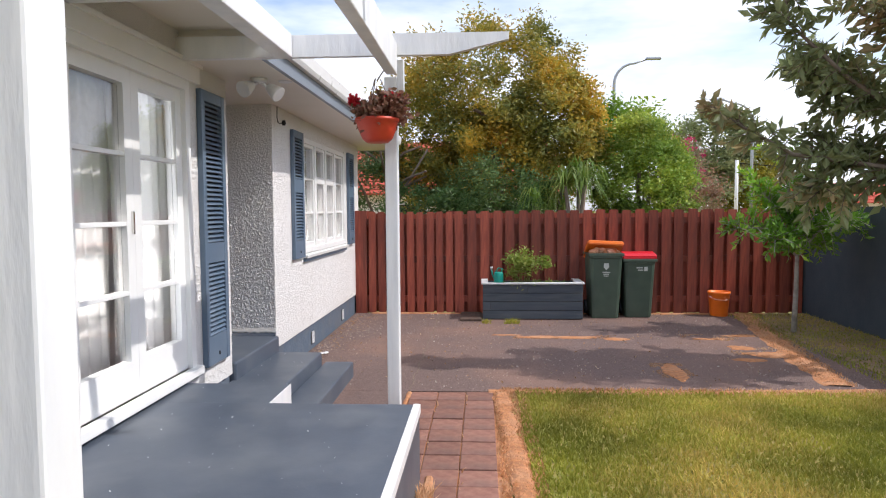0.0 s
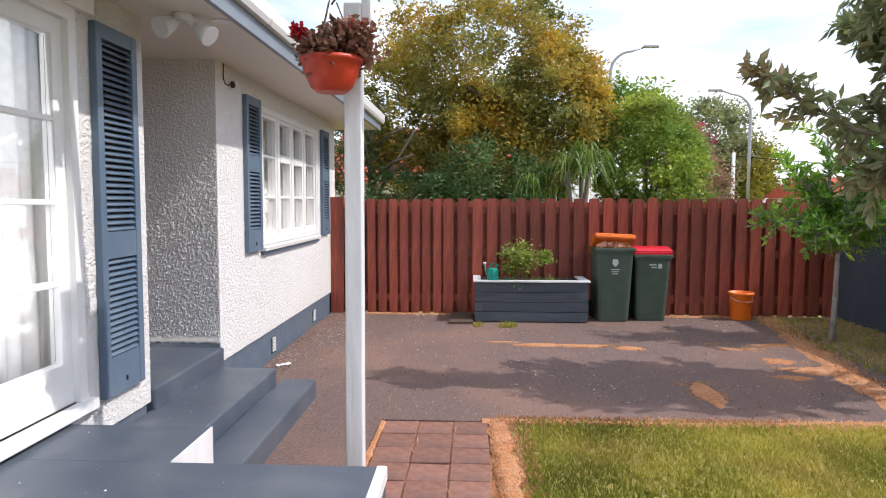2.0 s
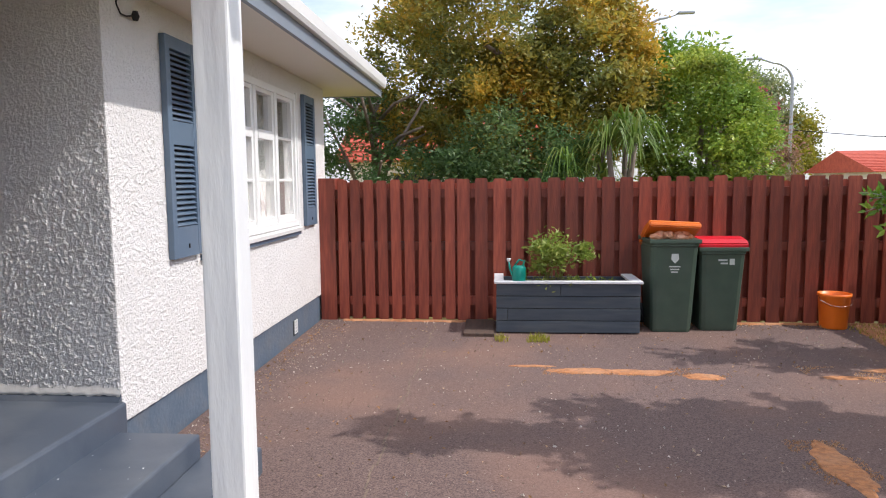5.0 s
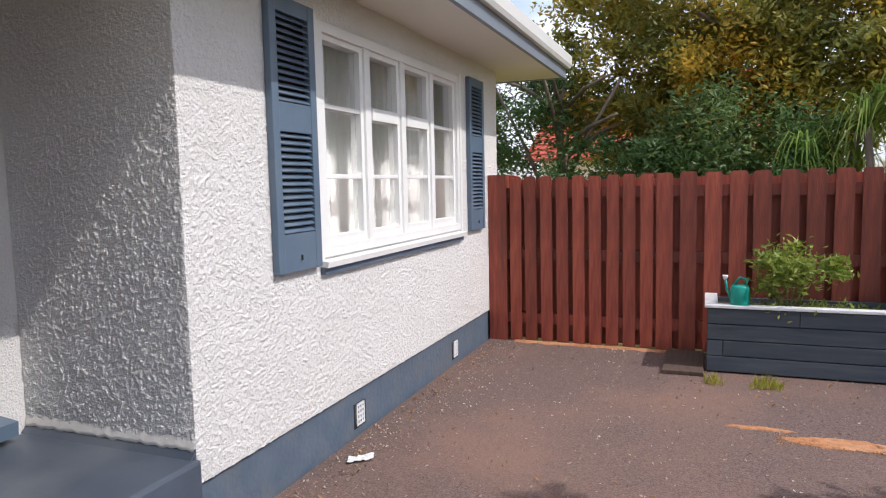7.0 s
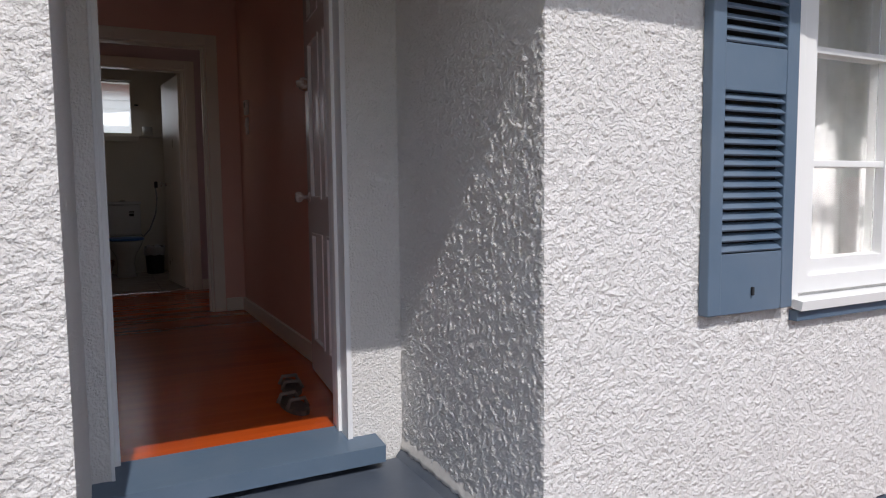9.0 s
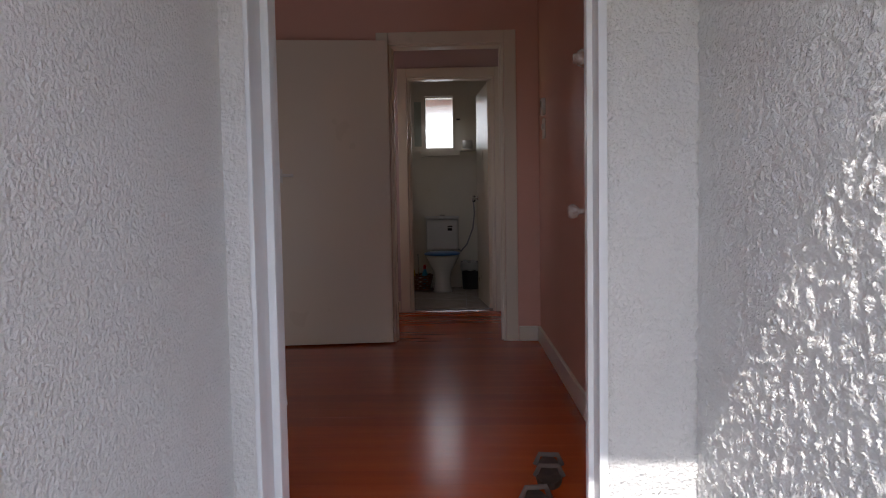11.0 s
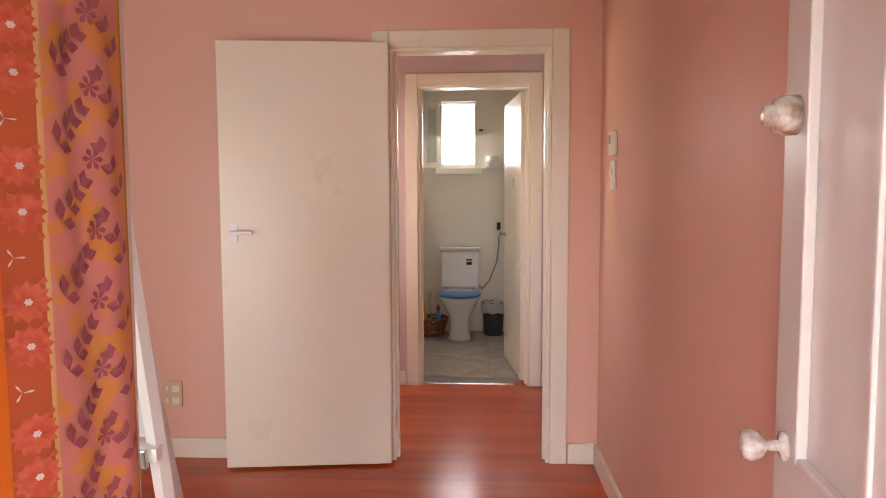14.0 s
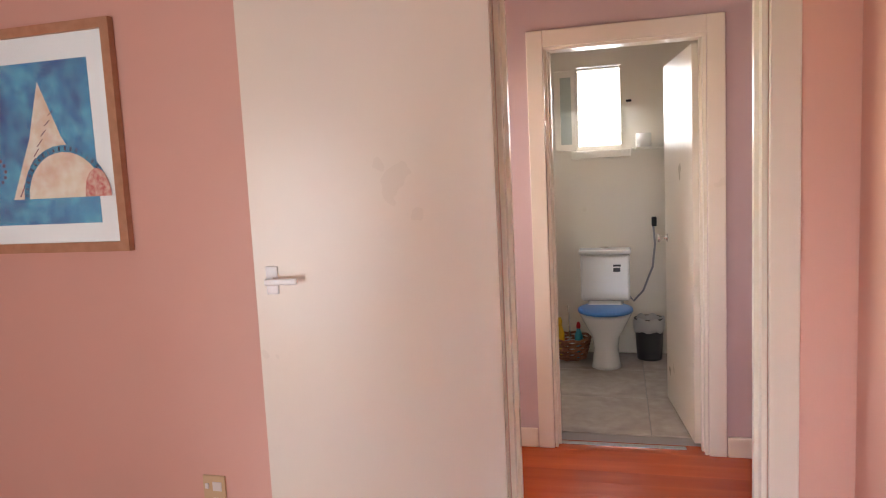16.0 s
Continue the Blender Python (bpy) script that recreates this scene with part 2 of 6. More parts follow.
def tube(bm, pts, r, steps=10, taper=1.0):
    """A round rod along points, its radius running from r to r * taper."""
    pts = [Vector(p) for p in pts]
    rings = []
    for i, p in enumerate(pts):
        d = (pts[min(i + 1, len(pts) - 1)] - pts[max(i - 1, 0)]).normalized()
        u = d.orthogonal().normalized() if i == 0 else (u - d * u.dot(d)).normalized()
        w = d.cross(u)
        rad = r * (1 + (taper - 1) * i / max(1, len(pts) - 1))
        rings.append([bm.verts.new(p + (u * math.cos(2 * math.pi * k / steps) + w * math.sin(2 * math.pi * k / steps)) * rad) for k in range(steps)])
    for a, b in zip(rings, rings[1:]):
        for k in range(steps):
            f = bm.faces.new((a[k], a[(k + 1) % steps], b[(k + 1) % steps], b[k]))
            f.smooth = True
    bm.faces.new(rings[0][::-1])
    bm.faces.new(rings[-1])
    return bm


def thing(name, loc, label, category, group="", kind=""):
    ob = new(name)
    ob.location = loc
    ob.empty_display_size = 0.1
    return tagged(ob, label, category, group, kind)


def part(name, bm, material, parent=None, label=""):
    """One mesh object, its coordinates in the world; under a thing or under a part."""
    me = bpy.data.meshes.new(name)
    bm.to_mesh(me)
    bm.free()
    me.materials.append(material)
    ob = new(name, me)
    if parent:
        ob.parent = parent
        if parent.type == "EMPTY":
            ob.matrix_parent_inverse = Matrix.Translation(parent.location).inverted()
    if label:
        ob["label"] = label
    return ob


def structure(name, bm, material, label, category):
    return tagged(part(name, bm, material), label, category, kind="structure")


def piece(name, me, parent, loc, rot=(0, 0, 0), scale=(1, 1, 1)):
    """A small repeated piece on shared mesh data, under a part of the setting."""
    ob = new(name, me)
    ob.parent = parent
    if parent.type == "EMPTY":
        ob.matrix_parent_inverse = Matrix.Translation(parent.location).inverted()
    ob.location, ob.rotation_euler, ob.scale = loc, rot, scale
    return ob


def mesh_of(name, bm, material):
    me = bpy.data.meshes.new(name)
    bm.to_mesh(me)
    bm.free()
    me.materials.append(material)
    return me


def wall_with_openings(x0, x1, y0, y1, z0, z1, openings, along="y"):
    """Boxes of a wall along y (or x) round openings (a, b, low, high)."""
    rows = []
    a0, a1 = (y0, y1) if along == "y" else (x0, x1)
    def add(p, q, lo, hi):
        if q - p > 1e-4 and hi - lo > 1e-4:
            rows.append((x0, x1, p, q, lo, hi) if along == "y" else (p, q, y0, y1, lo, hi))
    at = a0
    for p, q, lo, hi in sorted(openings):
        add(at, p, z0, z1)
        add(p, q, z0, lo)
        add(p, q, hi, z1)
        at = q
    add(at, a1, z0, z1)
    return boxes(*rows)


def roughcast(name, plane, at, facing, a0, a1, z0, z1, holes, material, label, seed, step=0.005, dabs=3400, high=0.0075, base=None):
    """A wall face of thrown plaster: raised flicks of random length and turn over a grid. plane 'x' or 'y': the face lies at that coordinate,
    runs from a0 to a1 along the other one, and looks along facing (+1 or -1)."""
    r = np.random.default_rng(seed)
    nu, nv = int((a1 - a0) / step), int((z1 - z0) / step)
    h = np.zeros((nv + 1, nu + 1))
    su, sv = (a1 - a0) / nu, (z1 - z0) / nv
    for _ in range(int(dabs * (a1 - a0) * (z1 - z0))):
        cu, cv, an = r.uniform(0, nu), r.uniform(0, nv), r.normal(math.pi / 2, 0.9)
        ln, wd, hh = r.uniform(0.005, 0.017), r.uniform(0.003, 0.005), high * r.uniform(0.35, 1.0)
        k = int(ln * 1.7 / step) + 2
        i0, i1, j0, j1 = max(0, int(cu) - k), min(nu, int(cu) + k), max(0, int(cv) - k), min(nv, int(cv) + k)
        if i1 <= i0 or j1 <= j0:
            continue
        ju, jv = np.meshgrid((np.arange(i0, i1 + 1) - cu) * su, (np.arange(j0, j1 + 1) - cv) * sv)
        p, q = ju * math.cos(an) + jv * math.sin(an), -ju * math.sin(an) + jv * math.cos(an)
        q = q + 6.0 * p * p * r.uniform(-3, 3)
        h[j0:j1 + 1, i0:i1 + 1] = np.maximum(h[j0:j1 + 1, i0:i1 + 1], hh * np.exp(-(p / ln) ** 4 - (q / wd) ** 2))
    h[:, (0, -1)] = 0
    u, v = np.meshgrid(np.linspace(a0, a1, nu + 1), np.linspace(z0, z1, nv + 1))
    out = at + facing * (h + 0.0005)
    vs = np.stack((out, u, v) if plane == "x" else (u, out, v), -1).reshape(-1, 3)
    ii, jj = np.meshgrid(np.arange(nu), np.arange(nv))
    keep = np.ones(ii.shape, bool)
    for p0, p1, q0, q1 in holes:
        uc, vc = a0 + (ii + 0.5) * su, z0 + (jj + 0.5) * sv
        keep &= ~((uc > p0) & (uc < p1) & (vc > q0) & (vc < q1))
    n0 = (jj * (nu + 1) + ii)[keep]
    fs = np.stack([n0, n0 + 1, n0 + nu + 2, n0 + nu + 1], -1)
    if (plane == "x") != (facing > 0):
        fs = fs[:, ::-1]
    me = bpy.data.meshes.new(name)
    me.from_pydata(vs.tolist(), [], fs.tolist())
    me.polygons.foreach_set("use_smooth", np.ones(len(me.polygons), bool))
    me.materials.append(material)
    ob = new(name, me)
    ob.parent = base
    return tagged(ob, label, "plaster", kind="structure") if base is None else ob


# ---- plan ----
W = -1.345            # face of the front walls
G = -0.04             # ground
FL = 0.43             # house floor
LAND = 0.33           # landing before the front door
DW = -2.25            # face of the wall round the front door
RN, RS = 6.26, 5.22   # the recess's two sides
NE = 10.25            # north end of the house
SOF = 2.33
WIN = (7.21, 9.22, 0.99, 2.15)
FD = (5.275, 6.06, 0.44, 2.47)
SD = (3.30, 4.60, 0.45, 2.21)

# setting: ground
gnd = bmesh.new()
box(gnd, -400, 400, -400, 500, -0.4, G - 0.03)
structure("ground", gnd, LAWN, "dry grassy ground round the house", "ground")
structure("driveway", boxes((W, 4.9, 5.86, 9.97, G - 0.028, G)), TARSEAL, "worn reddish-grey asphalt yard with patches of dry thatch", "driveway")
structure("driveway_strip", boxes((-0.68, -0.14, 4.0, 5.858, G - 0.028, G), (0.115, 0.6, -1, 5.858, G - 0.03, G - 0.026)), TARSEAL, "worn asphalt strip beside the steps", "driveway")
structure("lawn_bed", boxes((0.62, 4.9, -6, 5.856, G - 0.028, G - 0.004)), LAWN, "green and yellowing mown lawn", "lawn")

# setting: house walls outside
structure("wall_wing_front", wall_with_openings(W - 0.2, W, RN, NE, 0.22, 3.0, [WIN]), STUCCO, "white roughcast wall with raised flicks of plaster", "wall")
structure("wall_wing_end", boxes((-6, W - 0.2, NE - 0.2, NE, 0.22, 3.0)), STUCCO, "white roughcast end wall", "wall")
structure("wall_recess_north", boxes((DW - 0.12, W - 0.2, RN, RN + 0.2, LAND - 0.05, 3.0)), STUCCO, "white roughcast side wall of the porch recess", "wall")
structure("wall_front_door", wall_with_openings(DW - 0.14, DW, RS, RN, LAND - 0.1, 3.0, [(FD[0], FD[1], 0.355, FD[3])]), STUCCO, "white roughcast wall round the front door", "wall")
structure("wall_recess_south", boxes((DW - 0.12, W - 0.2, RS - 0.2, RS, LAND - 0.1, 3.0)), STUCCO, "white roughcast side wall of the porch recess", "wall")
structure("wall_south_front", wall_with_openings(W - 0.2, W, -3.0, RS, 0.25, 3.0, [SD]), STUCCO, "white roughcast wall beside the glazed doors", "wall")
structure("plinth_wing", boxes((W - 0.18, W - 0.015, RN + 0.02, NE - 0.02, -0.2, 0.22)), PLINTH, "slate-blue painted concrete plinth", "plinth")
structure("plinth_south", boxes((W - 0.18, W - 0.015, -3.0, RS - 0.02, -0.2, 0.25)), PLINTH, "slate-blue painted concrete plinth", "plinth")

# thrown plaster on the faces that are seen close by
wf = bpy.data.objects
roughcast("plaster", "x", W, 1, RN, NE, 0.22, SOF, [(WIN[0] - 0.02, WIN[1] + 0.02, WIN[2] - 0.04, WIN[3] + 0.01)], STUCCO, "", 3, base=wf["wall_wing_front"])
roughcast("plaster", "y", RN, -1, DW, W, LAND + 0.03, SOF, [], STUCCO, "", 4, step=0.005, high=0.007, base=wf["wall_recess_north"])
roughcast("plaster", "x", DW, 1, RS, RN, LAND, SOF, [(FD[0], FD[1], FD[2] - 0.1, SOF + 1)], STUCCO, "", 5, high=0.003, base=wf["wall_front_door"])
roughcast("plaster", "y", RS, 1, DW, W, LAND, SOF, [], STUCCO, "", 6, high=0.002, base=wf["wall_recess_south"])
roughcast("plaster", "x", W, 1, 4.6, RS, 0.25, SOF, [], STUCCO, "", 7, base=wf["wall_south_front"])

# eaves
structure("soffit", boxes((DW, W + 0.48, RS, RN, SOF, SOF + 0.02), (W, W + 0.48, RN, NE + 0.6, SOF, SOF + 0.02), (W, W + 0.48, 4.56, RS, SOF, SOF + 0.02),
                          (-6, W, NE, NE + 0.6, SOF, SOF + 0.02), (W, W + 0.48, -3, 4.5, SOF + 0.16, SOF + 0.18), (W, W + 0.48, 4.5, 4.56, SOF, SOF + 0.18)), SOFFIT, "cream painted soffit under the eaves", "soffit")
structure("fascia", boxes((W + 0.48, W + 0.51, 4.56, NE + 0.6, SOF - 0.008, SOF + 0.13), (-6, W + 0.51, NE + 0.6, NE + 0.63, SOF - 0.008, SOF + 0.13)), FASCIA,
          "slate-grey painted fascia board", "fascia")
gut = bmesh.new()
prism(gut, [(W + 0.51, SOF + 0.09), (W + 0.545, SOF + 0.09), (W + 0.56, SOF + 0.12), (W + 0.565, SOF + 0.2), (W + 0.51, SOF + 0.2)], "y", -3, NE + 0.68)
structure("gutter", gut, GUTTER, "white metal gutter along the eaves", "gutter")
rf = bmesh.new()
prism(rf, [(W + 0.55, SOF + 0.2), (-4.9, 4.4), (-9.6, SOF + 0.2), (-9.6, SOF + 0.19), (-4.9, 4.3), (W + 0.43, SOF + 0.19)], "y", -3, NE + 0.6)
structure("roof", rf, ROOF, "low pitched tiled roof of the house", "roof")

# deck, landing and steps
structure("deck", boxes((W, 0.115, -1.0, 4.05, G - 0.02, 0.38), (W, -0.70, 4.051, 4.45, G - 0.02, 0.38)), DECK, "slate-grey painted concrete porch deck with scuffs", "deck")
structure("deck_edge", boxes((0.116, 0.122, -1.0, 4.05, 0.335, 0.382), (0.085, 0.1155, -1.0, 4.05, 0.3805, 0.384), (-0.699, -0.693, 4.051, 4.45, 0.2, 0.382)), OLDWHITE, "white painted edge strip of the deck", "trim")
structure("landing", boxes((DW, W + 0.028, RS, RN, G - 0.02, LAND), bev=0.015), DECK,
          "slate-grey painted concrete landing", "landing")
structure("step_upper", boxes((W - 0.01, -0.93, 4.452, 6.2, G - 0.02, 0.2), bev=0.012), DECK, "slate-grey painted concrete step", "step")
structure("step_lower", boxes((-0.928, -0.68, 4.452, 6.33, G - 0.02, 0.09), bev=0.012), DECK, "slate-grey painted concrete step", "step")

# inside: floor, walls, ceiling
structure("floor_base", boxes((-6.73, DW - 0.02, 2.4, 6.36, 0.2, FL - 0.022)), DARK, "dark subfloor under the boards", "floor")
structure("floor_toilet", boxes((-8.6, -6.732, 4.9, 6.4, 0.2, FL - 0.008)), mat("grout", (0.30, 0.27, 0.25), 0.8), "grey grout bed of the tiled floor", "floor")
structure("ceiling", boxes((-8.8, DW - 0.14, 2.3, 6.5, 3.15, 3.25), (DW - 0.14, W - 0.2, 2.3, RS - 0.2, 3.15, 3.25)), CEIL, "cream painted ceiling", "ceiling")
structure("wall_hall_north", boxes((-5.29, DW - 0.14, 6.26, 6.36, 0.2, 3.15)), PINK, "smooth pink painted wall", "wall")
structure("wall_hall_west", wall_with_openings(-5.39, -5.29, 2.3, 6.36, 0.2, 3.15, [(5.27, 6.03, FL - 0.02, 2.42)]), PINK, "smooth pink painted wall with a doorway", "wall")
structure("wall_room_south", boxes((-5.29, W - 0.2, 2.3, 2.4, 0.2, 3.15)), PINK, "smooth pink painted wall", "wall")
structure("wall_hall_east", boxes((DW - 0.155, DW - 0.141, 4.9, 5.262, FL, 3.15), (DW - 0.155, DW - 0.141, 6.18, 6.26, FL, 3.15), (DW - 0.155, DW - 0.141, 5.262, 6.18, 2.55, 3.15)), PINK,
          "smooth pink painted wall", "wall")
structure("wall_passage_west", wall_with_openings(-6.73, -6.63, 4.4, 6.45, 0.2, 3.15, [(5.275, 6.03, FL - 0.02, 2.45)]), LILAC, "lilac painted passage wall with a doorway", "wall")
structure("wall_passage_north", boxes((-6.63, -5.39, 6.33, 6.45, 0.2, 3.15)), LILAC, "lilac painted passage wall", "wall")
structure("wall_passage_south", wall_with_openings(-6.63, -5.39, 4.3, 4.4, 0.2, 3.15, [(-6.45, -5.6, 1.2, 2.4)], "x"), LILAC, "lilac painted passage wall", "wall")
structure("wall_toilet_back", wall_with_openings(-8.64, -8.52, 4.9, 6.5, 0.2, 3.25, [(5.33, 5.66, 2.03, 2.62)]), CREAM, "cream painted back wall of the toilet", "wall")
structure("wall_toilet_south", boxes((-8.52, -6.73, 4.98, 5.08, 0.2, 3.15)), CREAM, "cream painted side wall of the toilet", "wall")
structure("wall_toilet_north", boxes((-8.52, -6.73, 6.22, 6.35, 0.2, 3.15)), CREAM, "cream painted side wall of the toilet", "wall")

# fence (rough) and right wall
structure("wall_block", boxes((4.85, 5.05, -6, 10.1, G - 0.1, 1.42)), BLOCK, "dark blue-grey painted block boundary wall", "wall")
structure("wall_wing_room", boxes((-5.39, -5.29, 6.37, NE - 0.2, 0.0, 3.15), (-5.29, W - 0.2, 6.47, NE - 0.2, 0.2, 0.3), (-5.29, DW - 0.12, 6.37, 6.47, 0.0, 3.15)), CREAM,
          "plain walls of the room behind the window", "wall")
window_light("sky_in_doors", (W - 0.3, 3.95, 1.4), (-4.5, 5.5, 1.3), 1.2, 1.5, 2.9)
window_light("sky_in_front_door", (DW - 0.2, 5.7, 1.5), (-4.6, 5.75, 1.35), 0.7, 1.9, 0.12)
window_light("sky_in_toilet", (-8.50, 5.49, 2.32), (-6.9, 5.6, 0.6), 0.3, 0.55, 0.42)
window_light("sky_in_passage", (-6.0, 4.42, 1.8), (-6.0, 6.0, 1.2), 0.8, 1.1, 0.36)


# ---- outside: joinery ----
def shutter(y0, y1, z0, z1, mid, low, group):
    """A louvred shutter: stiles, three rails and slats; mid: the middle rail's low and high, low: the bottom rail's top."""
    th = thing("shutter", (W + 0.03, (y0 + y1) / 2, z0), "slate-blue painted louvred timber shutter fixed to the wall", "shutter", group)
    x0, x1, s = W + 0.004, W + 0.04, 0.052
    for a, b in ((y0, y0 + s), (y1 - s, y1)):
        part("stile", boxes((x0, x1, a, b, z0, z1), bev=0.004), BLUE, th)
    for a, b in ((z0, low), mid, (z1 - 0.07, z1)):
        part("rail", boxes((x0, x1 - 0.003, y0 + s, y1 - s, a, b), bev=0.002), BLUE, th)
    # dark sheet that puts the shade between the slats into colour
    part("gap_shade", boxes((x0, x0 + 0.004, y0 + s, y1 - s, low, z1 - 0.07)), DARK, th)
    me = mesh_of("slat", boxes((-0.016, 0.016, y0 + s - (y0 + y1) / 2, y1 - s - (y0 + y1) / 2, -0.0035, 0.0035), bev=0.0015), BLUE)
    for a, b in ((low, mid[0]), (mid[1], z1 - 0.07)):
        n = max(2, round((b - a) / 0.030))
        for i in range(n):
            piece("slat", me, th, (x0 + 0.019, (y0 + y1) / 2, a + (i + 0.5) * (b - a) / n), (0, radians(38), 0))
    tb = bmesh.new()
    box(tb, x1 - 0.002, x1 + 0.006, (y0 + y1) / 2 - 0.004, (y0 + y1) / 2 + 0.004, z0 + 0.05, z0 + 0.075, 0.002)
    part("catch", tb, DARK, th)
    return th


shutter(6.79, 7.15, 0.955, 2.18, (1.59, 1.72), 1.13, "shutters beside the wing window")
shutter(9.41, 9.77, 0.965, 2.18, (1.59, 1.72), 1.13, "shutters beside the wing window")
shutter(4.71, 5.09, 0.41, 2.19, (1.08, 1.21), 0.60, "shutter beside the glazed doors")


def pane(x, y0, y1, z0, z1, parent, name="pane", material=None):
    ob = part(name, boxes((x - 0.002, x + 0.002, y0, y1, z0, z1)), material or GLASS, parent)
    ob.visible_shadow = False
    return ob


def wing_window():
    y0, y1, z0, z1 = WIN
    th = thing("window_1", (W - 0.06, (y0 + y1) / 2, z0), "white timber window of four small-paned lights", "window", kind="structure")
    f = 0.05
    x0, x1 = W - 0.10, W + 0.015
    part("window_frame", boxes((x0, x1, y0, y0 + f, z0, z1), (x0, x1, y1 - f, y1, z0, z1), (x0, x1, y0 + f, y1 - f, z1 - f, z1), (x0, x1, y0 + f, y1 - f, z0, z0 + f)), WHITE, th)
    sill = bmesh.new()
    prism(sill, [(W - 0.1, z0), (W - 0.1, z0 - 0.025), (W + 0.05, z0 - 0.05), (W + 0.055, z0 - 0.02)], "y", y0 - 0.03, y1 + 0.03)
    part("window_sill", sill, WHITE, th)
    part("sill_apron", boxes((W + 0.001, W + 0.03, y0 - 0.02, y1 + 0.02, z0 - 0.085, z0 - 0.052)), BLUE, th, "slate-blue strip under the sill")
    for s in (y0 - 0.045, y1 + 0.005):
        part("casing", boxes((W + 0.001, W + 0.02, s, s + 0.04, z0 - 0.02, z1 + 0.02), bev=0.003), WHITE, th)
    w = (y1 - y0 - 2 * f) / 4
    cuts = [y0 + f + w * i for i in range(5)]
    for c in cuts[1:-1]:
        part("mullion", boxes((x0 + 0.01, x1 - 0.004, c - 0.03, c + 0.03, z0 + f, z1 - f), bev=0.004), WHITE, th)
    a, b = z0 + f, z1 - f
    thirds = [a + (b - a) * k / 3 for k in (0, 1, 2, 3)]
    for i in range(4):
        p, q = cuts[i] + (0.03 if i else 0), cuts[i + 1] - (0.03 if i < 3 else 0)
        mid = i in (1, 2)
        sash = part("sash", boxes((x0 + 0.03, x1 - 0.02, p, p + 0.035, a, b), (x0 + 0.03, x1 - 0.02, q - 0.035, q, a, b),
                                  (x0 + 0.03, x1 - 0.02, p + 0.035, q - 0.035, b - 0.03, b), (x0 + 0.03, x1 - 0.02, p + 0.035, q - 0.035, a, a + 0.05)), WHITE, th)
        for k in (1, 2):
            h = 0.035 if mid and k == 2 else 0.011
            part("glazing_bar", boxes((x0 + 0.035, x1 - (0.008 if h > 0.02 else 0.024), p + 0.035, q - 0.035, thirds[k] - h, thirds[k] + h), bev=0.003), WHITE, th)
        for k in range(3):
            pane(x0 + 0.06, p + 0.036, q - 0.036, thirds[k] + 0.01, thirds[k + 1] - 0.01, th)
    part("latch", boxes((x0 - 0.01, x0 + 0.02, y0 + f + 0.02, y0 + f + 0.11, 1.45, 1.49), bev=0.004), OLDWHITE, th)
    return th


wing_window()


def net_curtain(x, y0, y1, z0, z1, folds, lean=0.0, amp=0.02, material=None):
    """A gathered hanging of thin cloth with rounded folds that drift as they fall."""
    bm = bmesh.new()
    nu, nv = folds * 10, 14
    grid = []
    for j in range(nv + 1):
        v = j / nv
        row = []
        for i in range(nu + 1):
            u = i / nu
            y = y0 + (y1 - y0) * u + lean * (1 - v) * math.sin(u * 3)
            ph = u * folds * 2 * math.pi + 1.3 * math.sin(v * 2.2 + u * 5)
            row.append(bm.verts.new((x + amp * math.sin(ph) * (0.6 + 0.4 * (1 - v)) + 0.006 * math.sin(u * 31 + v * 4), y, z0 + (z1 - z0) * v + 0.012 * math.sin(u * folds * 6.3) * (v < 0.01))))
        grid.append(row)
    for j in range(nv):
        for i in range(nu):
            bm.faces.new((grid[j][i], grid[j][i + 1], grid[j + 1][i + 1], grid[j + 1][i])).smooth = True
    ob = part("net_curtain", bm, material or LACE)
    so = ob.modifiers.new("thickness", "SOLIDIFY")
    so.thickness = 0.0015
    return ob


for k, (a, b) in enumerate(((7.05, 8.40), (8.28, 9.6))):
    tagged(net_curtain(W - 0.195 - 0.045 * k, a, b, 0.97, 2.22, 13, 0.02, 0.014), "white net curtain hanging in folds behind the window", "curtain", "net curtains of the wing window")


